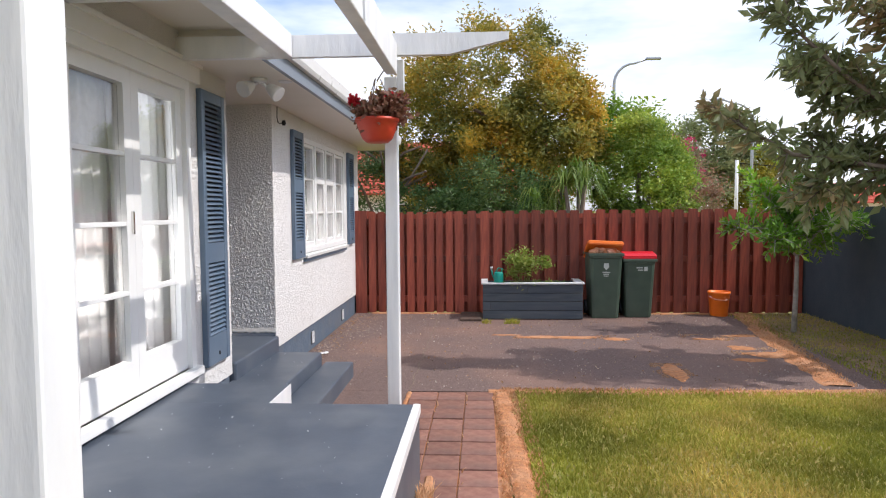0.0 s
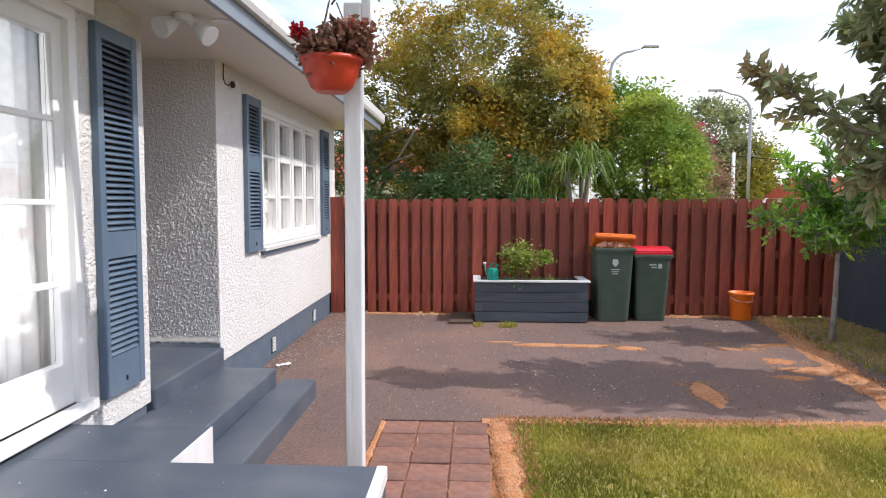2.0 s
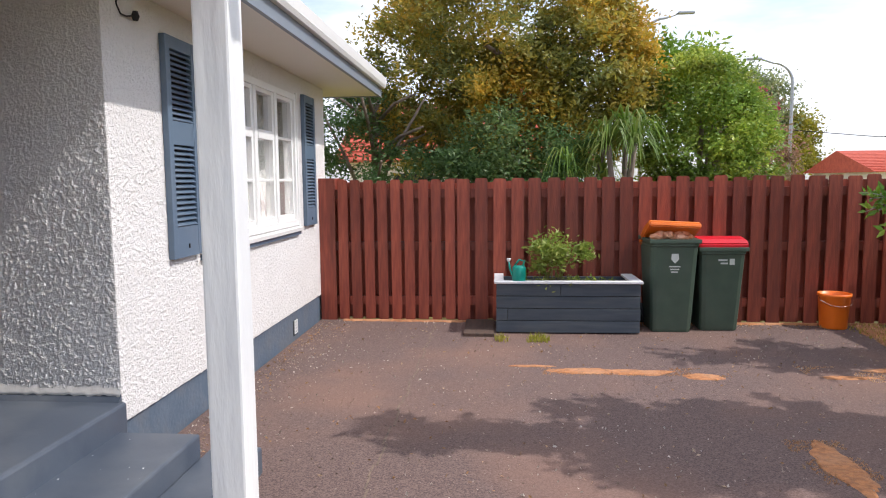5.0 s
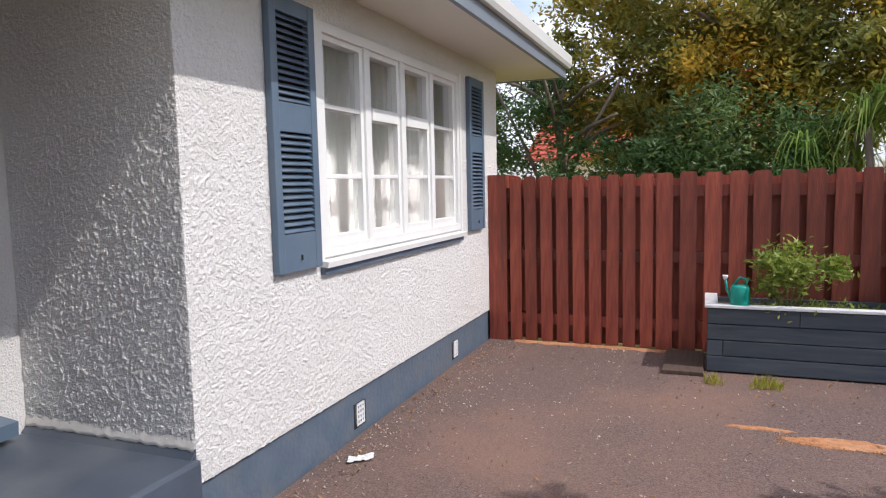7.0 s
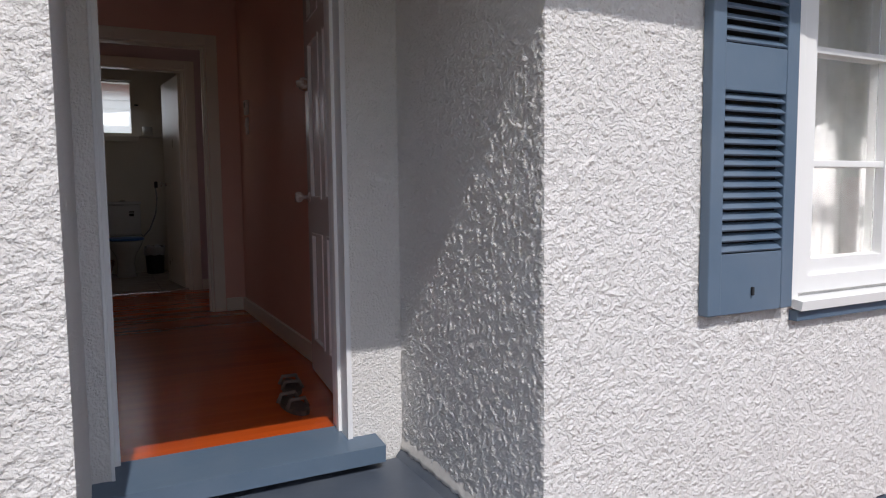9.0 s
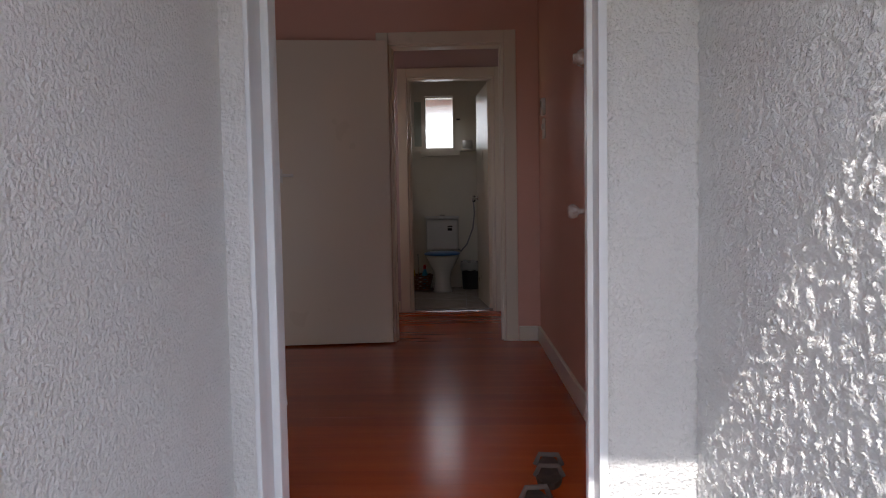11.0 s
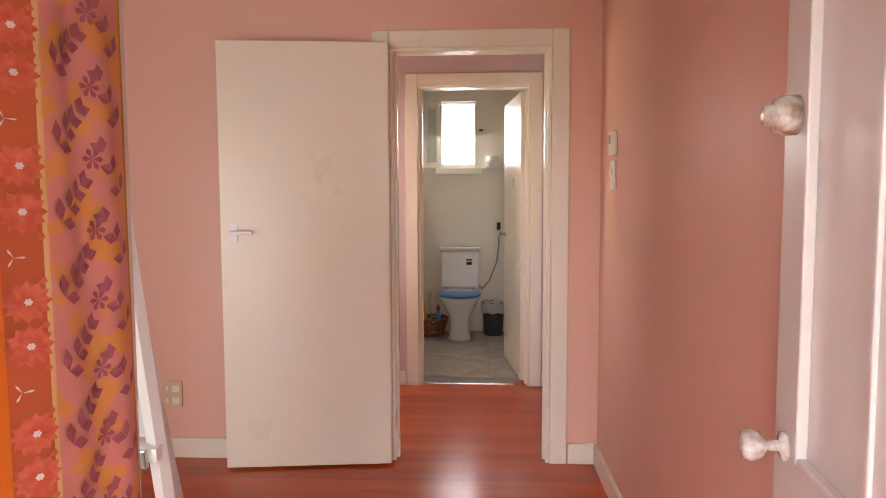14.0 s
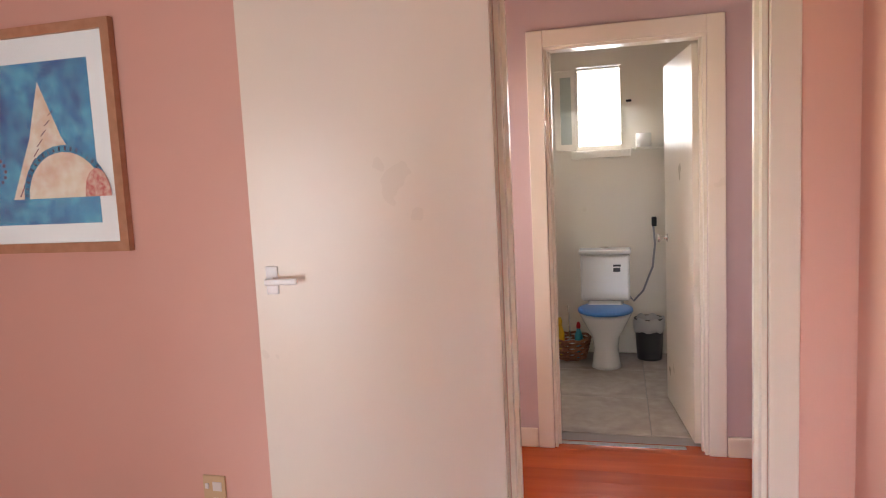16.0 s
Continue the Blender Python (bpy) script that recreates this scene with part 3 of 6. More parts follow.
def glazed_doors():
    y0, y1, z0, z1 = SD
    th = thing("door_1", (W - 0.06, (y0 + y1) / 2, z0), "white glazed double doors with eight small panes, shut", "glazed door", kind="structure")
    x0, x1, f = W - 0.12, W + 0.012, 0.06
    part("door_frame", boxes((x0, x1, y0, y0 + f, z0, z1), (x0, x1, y1 - f, y1, z0, z1), (x0, x1, y0 + f, y1 - f, z1 - f, z1)), WHITE, th)
    part("sill", boxes((x0, W + 0.05, y0 - 0.03, y1 + 0.03, z0 - 0.05, z0), bev=0.005), WHITE, th)
    part("head_board", boxes((W + 0.002, W + 0.03, y0 - 0.08, y1 + 0.12, z1, z1 + 0.10), (W + 0.002, W + 0.045, y0 - 0.1, y1 + 0.14, z1 + 0.10, z1 + 0.125)), WHITE, th)
    mid = 3.955
    for a, b in ((y0 + f, mid), (mid + 0.002, y1 - f)):
        s = 0.075
        leaf = part("door_leaf", boxes((x0 + 0.05, x1 - 0.03, a, a + s, z0, z1 - f), (x0 + 0.05, x1 - 0.03, b - s, b, z0, z1 - f),
                                       (x0 + 0.05, x1 - 0.03, a + s, b - s, z1 - f - 0.08, z1 - f), (x0 + 0.05, x1 - 0.03, a + s, b - s, z0, z0 + 0.19)), WHITE, th)
        lo, hi = z0 + 0.19, z1 - f - 0.08
        for k in range(1, 4):
            z = lo + (hi - lo) * k / 4
            part("glazing_bar", boxes((x0 + 0.055, x1 - 0.032, a + s, b - s, z - 0.012, z + 0.012), bev=0.003), WHITE, leaf)
        for k in range(4):
            pane(x0 + 0.07, a + s, b - s, lo + (hi - lo) * k / 4 + 0.011, lo + (hi - lo) * (k + 1) / 4 - 0.011, leaf)
    part("bolt", boxes((x1 - 0.03, x1 - 0.015, mid - 0.035, mid - 0.02, 1.30, 1.42), bev=0.003), CHROME, th)
    part("skirting", boxes((W + 0.002, W + 0.022, y0 - 0.05, y1 + 0.06, 0.384, z0 - 0.052)), BLUE, th, "slate-blue board under the sill")
    return th


glazed_doors()
tagged(net_curtain(W - 0.165, 3.2, 3.95, 0.5, 2.14, 8, 0.02, 0.014), "white net curtain gathered behind the glazed doors", "curtain", "net curtains of the glazed doors")
tagged(net_curtain(W - 0.165, 3.965, 4.75, 0.5, 2.14, 8, 0.02, 0.014), "white net curtain gathered behind the glazed doors", "curtain", "net curtains of the glazed doors")


bm = bmesh.new()
tube(bm, [(W - 0.165, SD[0], 2.145), (W - 0.165, SD[1], 2.145)], 0.006, 8)
tagged(part("curtain_wire", bm, WHITE), "thin white wire carrying the net curtains", "curtain wire")

# ---- outside: pergola ----
def pergola():
    th = thing("pergola", (-0.08, 2.9, 0), "white painted timber pergola over the porch", "pergola")
    for xa, y0, lo in ((-0.11, 1.23, 0.38), (-0.12, 4.512, G)):
        p = part("post", boxes((xa, xa + 0.075, y0, y0 + 0.075, lo, 2.2), bev=0.006), OLDWHITE, th)
        part("cleat", boxes((xa + 0.076, -0.006, y0 + 0.005, y0 + 0.07, 2.12, 2.30), bev=0.004), OLDWHITE, p)
    part("beam", boxes((-0.10, -0.035, -1.0, 4.46, 2.2, 2.38), bev=0.006), OLDWHITE, th)
    for y0 in (0.05, 1.15, 2.25, 3.32, 4.45):
        bm = bmesh.new()
        prism(bm, [(W + 0.0, 2.31), (0.27, 2.31), (0.61, 2.39), (0.61, 2.43), (W + 0.0, 2.44)], "y", y0, y0 + 0.048)
        r = part("rafter", bm, OLDWHITE, th)
    part("wall_plate", boxes((W + 0.60, W + 0.70, -1.0, 4.44, 2.305, 2.44), bev=0.005), OLDWHITE, th)
    return th


pergola()


# ---- planting helpers ----
def leaves_mesh(name, spots, size, aspect, material, up=0.3, droop=0.0, seed=1, dirs=None):
    """Many small folded leaves at the spots; each is an island of its own."""
    rng = np.random.default_rng(seed)
    n = len(spots)
    d = rng.normal(size=(n, 3))
    d[:, 2] = d[:, 2] * 0.6 + up - droop
    if dirs is not None:
        d = dirs + d * 0.12
    d /= np.linalg.norm(d, axis=1, keepdims=True)
    r = rng.normal(size=(n, 3))
    s = np.cross(d, r)
    s /= np.linalg.norm(s, axis=1, keepdims=True)
    nrm = np.cross(s, d)
    L = (size * rng.uniform(0.6, 1.3, size=(n, 1)))
    wd = L * aspect / 2
    base, tip = spots, spots + d * L
    left, right = spots + d * L * 0.45 + s * wd + nrm * wd * 0.35, spots + d * L * 0.45 - s * wd + nrm * wd * 0.35
    vs = np.stack([base, left, tip, right], axis=1).reshape(-1, 3)
    k = np.arange(n) * 4
    fs = np.concatenate([np.stack([k, k + 2, k + 1], 1), np.stack([k, k + 3, k + 2], 1)])
    me = bpy.data.meshes.new(name)
    me.from_pydata(vs.tolist(), [], fs.tolist())
    me.materials.append(material)
    return me


def crown_spots(blobs, n, seed, clumps=60, clump_r=0.22, shell=0.75):
    """Leaf places: clumps scattered over the shells of ellipsoids (x, y, z, rx, ry, rz, share)."""
    rng = np.random.default_rng(seed)
    out = []
    total = sum(b[6] for b in blobs)
    for x, y, z, rx, ry, rz, share in blobs:
        nc = max(4, int(clumps * share / total))
        c = rng.normal(size=(nc, 3))
        c /= np.linalg.norm(c, axis=1, keepdims=True)
        c *= (shell + (1.06 - shell) * rng.random((nc, 1)) ** 0.6)
        c = c * (rx, ry, rz) + (x, y, z)
        m = int(n * share / total)
        who = rng.integers(0, nc, m)
        rad = clump_r * (0.5 + rng.random(nc))
        out.append(c[who] + rng.normal(size=(m, 3)) * rad[who][:, None] * (1, 1, 0.75))
    return np.concatenate(out)


def plant(name, loc, label, category, blobs, n, size, aspect, material, seed, clumps=60, clump_r=0.22, shell=0.75, limbs=(), bark=None, group="", up=0.3, droop=0.0):
    th = thing(name, loc, label, category, group)
    if limbs:
        bm = bmesh.new()
        for pts, r in limbs:
            tube(bm, pts, r, 9, 0.45)
        part("trunk", bm, bark, th)
    me = leaves_mesh("crown", crown_spots(blobs, n, seed, clumps, clump_r, shell), size, aspect, material, up, droop, seed)
    ob = new("crown", me)
    ob.parent = th
    ob.matrix_parent_inverse = Matrix.Translation(loc).inverted()
    return th


def rand_limbs(base, top, spread, n, r, seed):
    rng = random.Random(seed)
    b, t = Vector(base), Vector(top)
    out = [([b, b.lerp(t, 0.35) + Vector((0.04, 0.02, 0)), b.lerp(t, 0.7) + Vector((-0.03, 0.03, 0)), t], r)]
    for i in range(n):
        f = rng.uniform(0.3, 0.85)
        s = b.lerp(t, f)
        a = rng.uniform(0, 6.28)
        e = s + Vector((math.cos(a) * spread, math.sin(a) * spread, rng.uniform(0.25, 0.9) * (t.z - s.z + 0.3)))
        out.append(([s, s.lerp(e, 0.5) + Vector((0, 0, 0.08)), e], r * 0.45))
    return out


BARK = mat("bark", (0.16, 0.12, 0.09), 0.9, var=(0.24, 0.19, 0.15), scale=14, bump=0.8, bscale=30, bdist=0.01, stretch=(1, 1, 0.3))
PALEBARK = mat("pale_bark", (0.42, 0.40, 0.36), 0.85, var=(0.28, 0.26, 0.23), scale=16, bump=0.6, bscale=40, bdist=0.006)
L_OLIVE = leaf_material("olive_leaves", (0.13, 0.18, 0.06), (0.34, 0.30, 0.05), (0.64, 0.38, 0.04))
L_DARK = leaf_material("dark_leaves", (0.045, 0.10, 0.035), (0.085, 0.165, 0.05), (0.19, 0.27, 0.08))
L_MID = leaf_material("hedge_leaves", (0.11, 0.20, 0.04), (0.21, 0.32, 0.05), (0.48, 0.52, 0.08))
L_BRIGHT = leaf_material("bright_leaves", (0.12, 0.24, 0.02), (0.20, 0.33, 0.03), (0.34, 0.42, 0.05))
L_STRAP = leaf_material("strap_leaves", (0.09, 0.19, 0.025), (0.19, 0.30, 0.05), (0.42, 0.44, 0.13))
L_CITRUS = leaf_material("citrus_leaves", (0.08, 0.20, 0.028), (0.18, 0.36, 0.04), (0.44, 0.56, 0.06))
L_BIG = leaf_material("broad_leaves", (0.15, 0.19, 0.085), (0.25, 0.28, 0.12), (0.46, 0.30, 0.15), 0.4)
L_GREY = leaf_material("greyish_leaves", (0.17, 0.22, 0.11), (0.27, 0.32, 0.15), (0.42, 0.43, 0.2))
L_RUST = leaf_material("rusty_leaves", (0.16, 0.16, 0.09), (0.26, 0.20, 0.12), (0.40, 0.20, 0.14))
L_YELLOW = leaf_material("yellow_green_leaves", (0.16, 0.18, 0.02), (0.26, 0.26, 0.03), (0.40, 0.34, 0.04))
L_PINK = leaf_material("pink_bracts", (0.42, 0.03, 0.09), (0.50, 0.05, 0.15), (0.55, 0.12, 0.20))
L_RED = leaf_material("red_petals", (0.45, 0.01, 0.02), (0.60, 0.015, 0.03), (0.70, 0.03, 0.05))
L_POT = leaf_material("geranium_leaves", (0.10, 0.12, 0.04), (0.20, 0.12, 0.07), (0.30, 0.13, 0.09))
L_TOM = leaf_material("tomato_leaves", (0.12, 0.20, 0.03), (0.24, 0.30, 0.05), (0.42, 0.40, 0.12))

# beyond the fence
plant("large_tree", (0.7, 13.4, G), "large rounded tree with olive and golden foliage behind the fence", "tree",
      [(0.75, 13.3, 3.45, 1.6, 1.3, 1.45, 6), (1.75, 12.9, 2.85, 0.85, 0.8, 1.15, 3), (-0.5, 13.5, 3.0, 1.1, 1.1, 1.5, 3), (0.6, 13.0, 2.3, 1.5, 0.9, 0.9, 2.5)],
      80000, 0.082, 0.45, L_OLIVE, 3, clumps=420, clump_r=0.13, shell=0.62,
      limbs=rand_limbs((0.6, 13.4, G), (0.8, 13.4, 3.4), 1.0, 12, 0.12, 2), bark=BARK)
plant("dark_tree", (-1.3, 12.6, G), "dark green loose tree behind the fence beside the house", "tree",
      [(-1.9, 12.9, 2.2, 0.9, 0.8, 0.9, 1.6), (-0.55, 12.3, 1.35, 0.75, 0.5, 0.45, 1.2), (0.75, 12.0, 1.5, 0.9, 0.5, 0.75, 2.4), (-2.9, 13.0, 2.5, 0.8, 0.9, 1.2, 1.5)],
      36000, 0.075, 0.36, L_DARK, 4, clumps=200, clump_r=0.12, shell=0.45,
      limbs=rand_limbs((-1.3, 12.6, G), (-1.2, 12.7, 2.6), 0.9, 12, 0.07, 5), bark=BARK)
plant("hedge_shrub", (3.3, 12.9, G), "dense clipped green shrub behind the fence", "shrub",
      [(3.25, 12.9, 1.95, 0.72, 0.7, 1.1, 4), (3.6, 12.9, 1.55, 0.66, 0.6, 0.95, 2.4)], 42000, 0.062, 0.55, L_MID, 6, clumps=420, clump_r=0.075, shell=0.9,
      limbs=rand_limbs((3.3, 12.9, G), (3.3, 12.9, 2.4), 0.4, 5, 0.06, 7), bark=BARK)
plant("tall_shrub", (3.3, 14.6, G), "tall bright green shrub rising behind the clipped one", "shrub",
      [(3.0, 14.6, 2.9, 0.55, 0.5, 0.6, 1), (3.6, 14.6, 2.95, 0.35, 0.4, 0.5, 0.6)], 6000, 0.11, 0.42, L_BRIGHT, 8, clumps=60, clump_r=0.13, shell=0.6,
      limbs=rand_limbs((3.3, 14.6, G), (3.3, 14.6, 3.2), 0.3, 5, 0.06, 9), bark=BARK)
plant("flowering_shrub", (4.7, 15.2, G), "loose greyish shrub with a few pink flowers behind the fence", "shrub",
      [(4.6, 15.2, 2.1, 0.45, 0.4, 0.85, 2), (5.25, 15.4, 1.6, 0.3, 0.4, 0.5, 0.7)], 9000, 0.07, 0.42, L_RUST, 10, clumps=110, clump_r=0.12, shell=0.55,
      limbs=rand_limbs((4.7, 15.2, G), (4.7, 15.2, 2.4), 0.4, 6, 0.05, 11), bark=BARK)
pk = leaves_mesh("flower", crown_spots([(4.5, 14.9, 2.75, 0.35, 0.2, 0.22, 1), (4.75, 14.85, 2.3, 0.35, 0.2, 0.4, 1)], 520, 12, 26, 0.045, 0.8), 0.05, 0.8, L_PINK, 0.2, 0, 12)
fo = tagged(new("bougainvillea", pk), "sprays of pink bracts growing through the shrub behind the fence", "flowers", kind="stuff")
for bl, n_, m_, sd_, lb_ in (([(18.3, 54, 6.2, 2.9, 2.0, 2.8, 2), (17.2, 54, 3.5, 2.4, 2.0, 2.0, 1)], 15000, L_GREY, 15, "grey-green domed tree standing far off"),
                             ([(21.6, 56, 4.6, 2.3, 1.8, 1.9, 1), (20.2, 55, 3.0, 2.4, 1.8, 2.0, 1), (23.2, 57, 2.4, 1.6, 1.5, 1.2, 0.5)], 14000, L_YELLOW, 13, "yellow-green tree standing far off")):
    cx_, cy_ = bl[0][0], bl[0][1]
    plant("distant_tree", (cx_, cy_, G), lb_, "tree", bl, n_, 0.30, 0.5, m_, sd_, clumps=170, clump_r=0.36, shell=0.6,
          limbs=rand_limbs((cx_, cy_, G), (cx_, cy_, bl[0][2] + 0.6), 1.4, 6, 0.2, 16), bark=BARK, group="distant trees")


def strap_palm(x, y, h, seed):
    """A cabbage-tree-like clump: a stem or two and arching strap leaves."""
    rng = random.Random(seed)
    th = thing("strap_leaved_palm", (x, y, G), "palm-like shrub with long drooping strap leaves behind the fence", "shrub", "strap-leaved shrubs")
    bm = bmesh.new()
    tops = []
    for i in range(4):
        a = rng.uniform(0, 6.28)
        top = Vector((x + 0.3 * math.cos(a), y + 0.2 * math.sin(a), h * rng.uniform(0.75, 1.0)))
        tube(bm, [(x, y, G), (x + 0.1 * math.cos(a), y, h * 0.4), top], 0.045, 8, 0.7)
        tops.append(top)
    part("stem", bm, BARK, th)
    bm = bmesh.new()
    for top in tops:
        for i in range(60):
            a, out, rise = rng.uniform(0, 6.28), rng.uniform(0.2, 0.5), rng.uniform(0.05, 0.45)
            d = Vector((math.cos(a), math.sin(a), 0))
            side = Vector((-d.y, d.x, 0)) * 0.017
            last = None
            for k in range(6):
                f = k / 5
                p = top + d * out * f + Vector((0, 0, rise * math.sin(f * 2.2) - 0.75 * f ** 2.4 * out * 1.15))
                w = side * (1 - 0.85 * f) * (0.6 + f * 0.8 if f < 0.4 else 1)
                now = (bm.verts.new(p - w), bm.verts.new(p + w))
                if last:
                    bm.faces.new((last[0], last[1], now[1], now[0]))
                last = now
    part("leaf_tuft", bm, L_STRAP, th)
    return th


strap_palm(2.0, 11.7, 2.05, 21)
strap_palm(1.5, 11.9, 1.75, 22)

# in the yard


def twig_tree(name, loc, label, boughs, twigs, leaf, material, seed, bark, fall):
    """A tree whose broad leaves hang in whorls along twigs: boughs are (points, radius, where the twigs begin, twigs, twig length)."""
    rng = np.random.default_rng(seed)
    th = thing(name, loc, label, "tree")
    bm = bmesh.new()
    spots, ways = [], []
    for pts, r, begin, count, length in boughs:
        tube(bm, pts, r, 8, 0.35)
        ps = [Vector(p) for p in pts]
        for i in range(count):
            f = (begin + (1 - begin) * (i + rng.random()) / count) * (len(ps) - 1)
            k = min(int(f), len(ps) - 2)
            a = ps[k].lerp(ps[k + 1], f - k)
            run = (ps[k + 1] - ps[k]).normalized()
            d = (run * rng.uniform(0.3, 1.0) + Vector(rng.normal(size=3).tolist()) * 0.75 + Vector((0, 0, 0.15))).normalized()
            ln = length * rng.uniform(0.6, 1.25)
            mid, end = a + d * ln * 0.5, a + d * ln + Vector((0, 0, -0.18 * ln))
            tube(bm, [a, mid, end], 0.006, 5, 0.5)
            n = int(ln / 0.019)
            for q in range(n):
                u = 0.2 + 0.8 * q / n
                p = a.lerp(mid, u * 2) if u < 0.5 else mid.lerp(end, u * 2 - 1)
                ang = q * 2.4 + rng.random()
                s1 = d.orthogonal().normalized()
                s2 = d.cross(s1)
                w = (s1 * math.cos(ang) + s2 * math.sin(ang)) * 0.9 + d * 0.75 + Vector((0, 0, -fall))
                spots.append(tuple(p))
                ways.append(tuple(w.normalized()))
    part("trunk", bm, bark, th)
    ob = new("crown", leaves_mesh("crown", np.array(spots), leaf, 0.42, material, 0, 0, seed, np.array(ways)))
    ob.parent = th
    ob.matrix_parent_inverse = Matrix.Translation(loc).inverted()
    return th


CK = (4.1, 8.55, 0.85)
twig_tree("citrus_tree", (4.08, 8.55, G), "small citrus tree with a pale slim trunk beside the block wall",
          [([(4.08, 8.55, G), (4.10, 8.56, 0.4), CK, (4.0, 8.55, 1.4), (3.95, 8.55, 2.0)], 0.034, 0.5, 44, 0.3)]
          + [([CK, ((4.1 + x) / 2, (8.55 + y) / 2, (0.95 + z) / 2 + 0.1), (x, y, z)], 0.016, 0.25, 34, 0.26)
             for x, y, z in ((3.32, 8.4, 1.2), (3.55, 8.45, 1.7), (4.4, 8.6, 1.9), (4.6, 8.35, 1.3), (3.7, 8.2, 1.05), (4.2, 8.2, 1.5), (4.1, 8.95, 1.45), (4.45, 8.75, 1.0))],
          0, 0.085, L_CITRUS, 31, PALEBARK, -0.15)
TK = (4.62, 6.5, 1.5)
twig_tree("broad_leaved_tree", (4.62, 6.5, G), "tree with broad olive leaves hanging in whorls over the lawn",
          [([(4.62, 6.5, G), (4.64, 6.5, 0.8), TK, (4.6, 6.5, 2.4), (4.55, 6.5, 3.5)], 0.06, 0.5, 80, 0.48),
           ([TK, (4.0, 6.6, 1.75), (3.18, 6.65, 1.88), (2.72, 6.65, 2.14), (2.5, 6.65, 2.3)], 0.026, 0.3, 46, 0.2),
           ([TK, (4.2, 6.5, 2.1), (3.6, 6.55, 2.5), (3.1, 6.6, 3.0), (2.98, 6.6, 3.6)], 0.028, 0.3, 60, 0.28),
           ([TK, (4.3, 6.4, 2.5), (3.8, 6.4, 3.0), (3.55, 6.4, 3.8)], 0.028, 0.3, 70, 0.36),
           ([TK, (4.2, 6.6, 1.75), (3.7, 6.7, 1.62), (3.35, 6.7, 1.6)], 0.022, 0.2, 44, 0.28),
           ([TK, (4.5, 6.2, 2.0), (4.1, 6.1, 2.4), (3.9, 6.1, 2.8)], 0.024, 0.2, 50, 0.36),
           ([TK, (4.9, 6.8, 2.2), (5.1, 7.0, 3.0)], 0.028, 0.2, 50, 0.42),
           ([TK, (4.3, 6.8, 2.2), (3.75, 7.0, 2.5), (3.5, 7.0, 2.7)], 0.024, 0.2, 70, 0.36),
           ([TK, (4.2, 6.9, 1.8), (3.6, 7.1, 2.0)], 0.022, 0.2, 54, 0.34),
           ([TK, (4.7, 6.2, 2.6), (4.25, 6.1, 3.4)], 0.026, 0.3, 60, 0.4)],
          0, 0.125, L_BIG, 35, BARK, 0.45)

# ---- fence ----
fence = thing("fence", (1.8, 10.0, G), "dark red-brown stained hit-and-miss paling fence", "fence")
FY = 9.98
pal = []
for w in (0.098, 0.125):
    bm = bmesh.new()
    prism(bm, [(-w / 2, 0), (w / 2, 0), (w / 2, 1.36), (w / 2 - 0.012, 1.375), (-w / 2 + 0.012, 1.375), (-w / 2, 1.36)], "y", -0.01, 0.01)
    pal.append(mesh_of("paling", bm, FENCE))
rng = random.Random(5)
x, i = -1.10, 0
while x < 4.80:
    narrow = x < 0.0
    me, pitch = (pal[0], 0.137) if narrow else (pal[1], 0.178)
    piece("paling", me, fence, (x, FY, -0.035 + rng.uniform(-0.008, 0.008)), (0, radians(rng.uniform(-0.35, 0.35)), 0), (1, 1, (1.435 if not narrow else 1.42) / 1.375 + rng.uniform(-0.004, 0.004)))
    piece("paling", me, fence, (x + pitch / 2, FY + 0.085, -0.035 + rng.uniform(-0.01, 0.01)), (0, radians(rng.uniform(-0.3, 0.3)), 0), (1, 1, 1.015))
    x += pitch
    i += 1
for z in (0.16, 0.72, 1.25):
    part("rail", boxes((-1.18, 4.84, FY + 0.012, FY + 0.072, z - 0.045, z + 0.045)), FENCE, fence)
for px in (-1.16, 0.02, 1.95, 3.6, 4.8):
    part("post", boxes((px - 0.045, px + 0.045, FY + 0.096, FY + 0.18, G, 1.40)), FENCE, fence)
part("end_board", boxes((W + 0.006, -1.18, FY - 0.02, FY + 0.26, G, 1.41)), FENCE, fence, "bright red-brown end board beside the house")

# ---- outside: things ----
TERRA = mat("red_plastic_pot", (0.55, 0.055, 0.02), 0.4, var=(0.48, 0.045, 0.018), scale=8, bump=0.08, bscale=40, bdist=0.002)
WIRE = mat("dark_wire", (0.12, 0.08, 0.06), 0.5, metal=0.6)
pot = thing("hanging_pot", (-0.14, 4.36, 1.79), "red plastic hanging bowl of geraniums under the pergola", "hanging pot")
bm = bmesh.new()
lathe(bm, [(0.062, 0.0), (0.085, 0.02), (0.108, 0.075), (0.118, 0.115), (0.126, 0.118), (0.126, 0.135), (0.114, 0.135), (0.10, 0.11)], (-0.14, 4.36, 1.80), 32)
part("bowl", bm, TERRA, pot)
bm = bmesh.new()
for a in (0.3, 2.4, 4.5):
    tube(bm, [(-0.14 + 0.115 * math.cos(a), 4.36 + 0.115 * math.sin(a), 1.93), (-0.14 + 0.02 * math.cos(a), 4.37 + 0.02 * math.sin(a), 2.16)], 0.003, 6)
tube(bm, [(-0.14, 4.37, 2.15), (-0.10, 4.40, 2.22), (-0.09, 4.41, 2.205)], 0.004, 6)
part("hanger", bm, WIRE, pot)
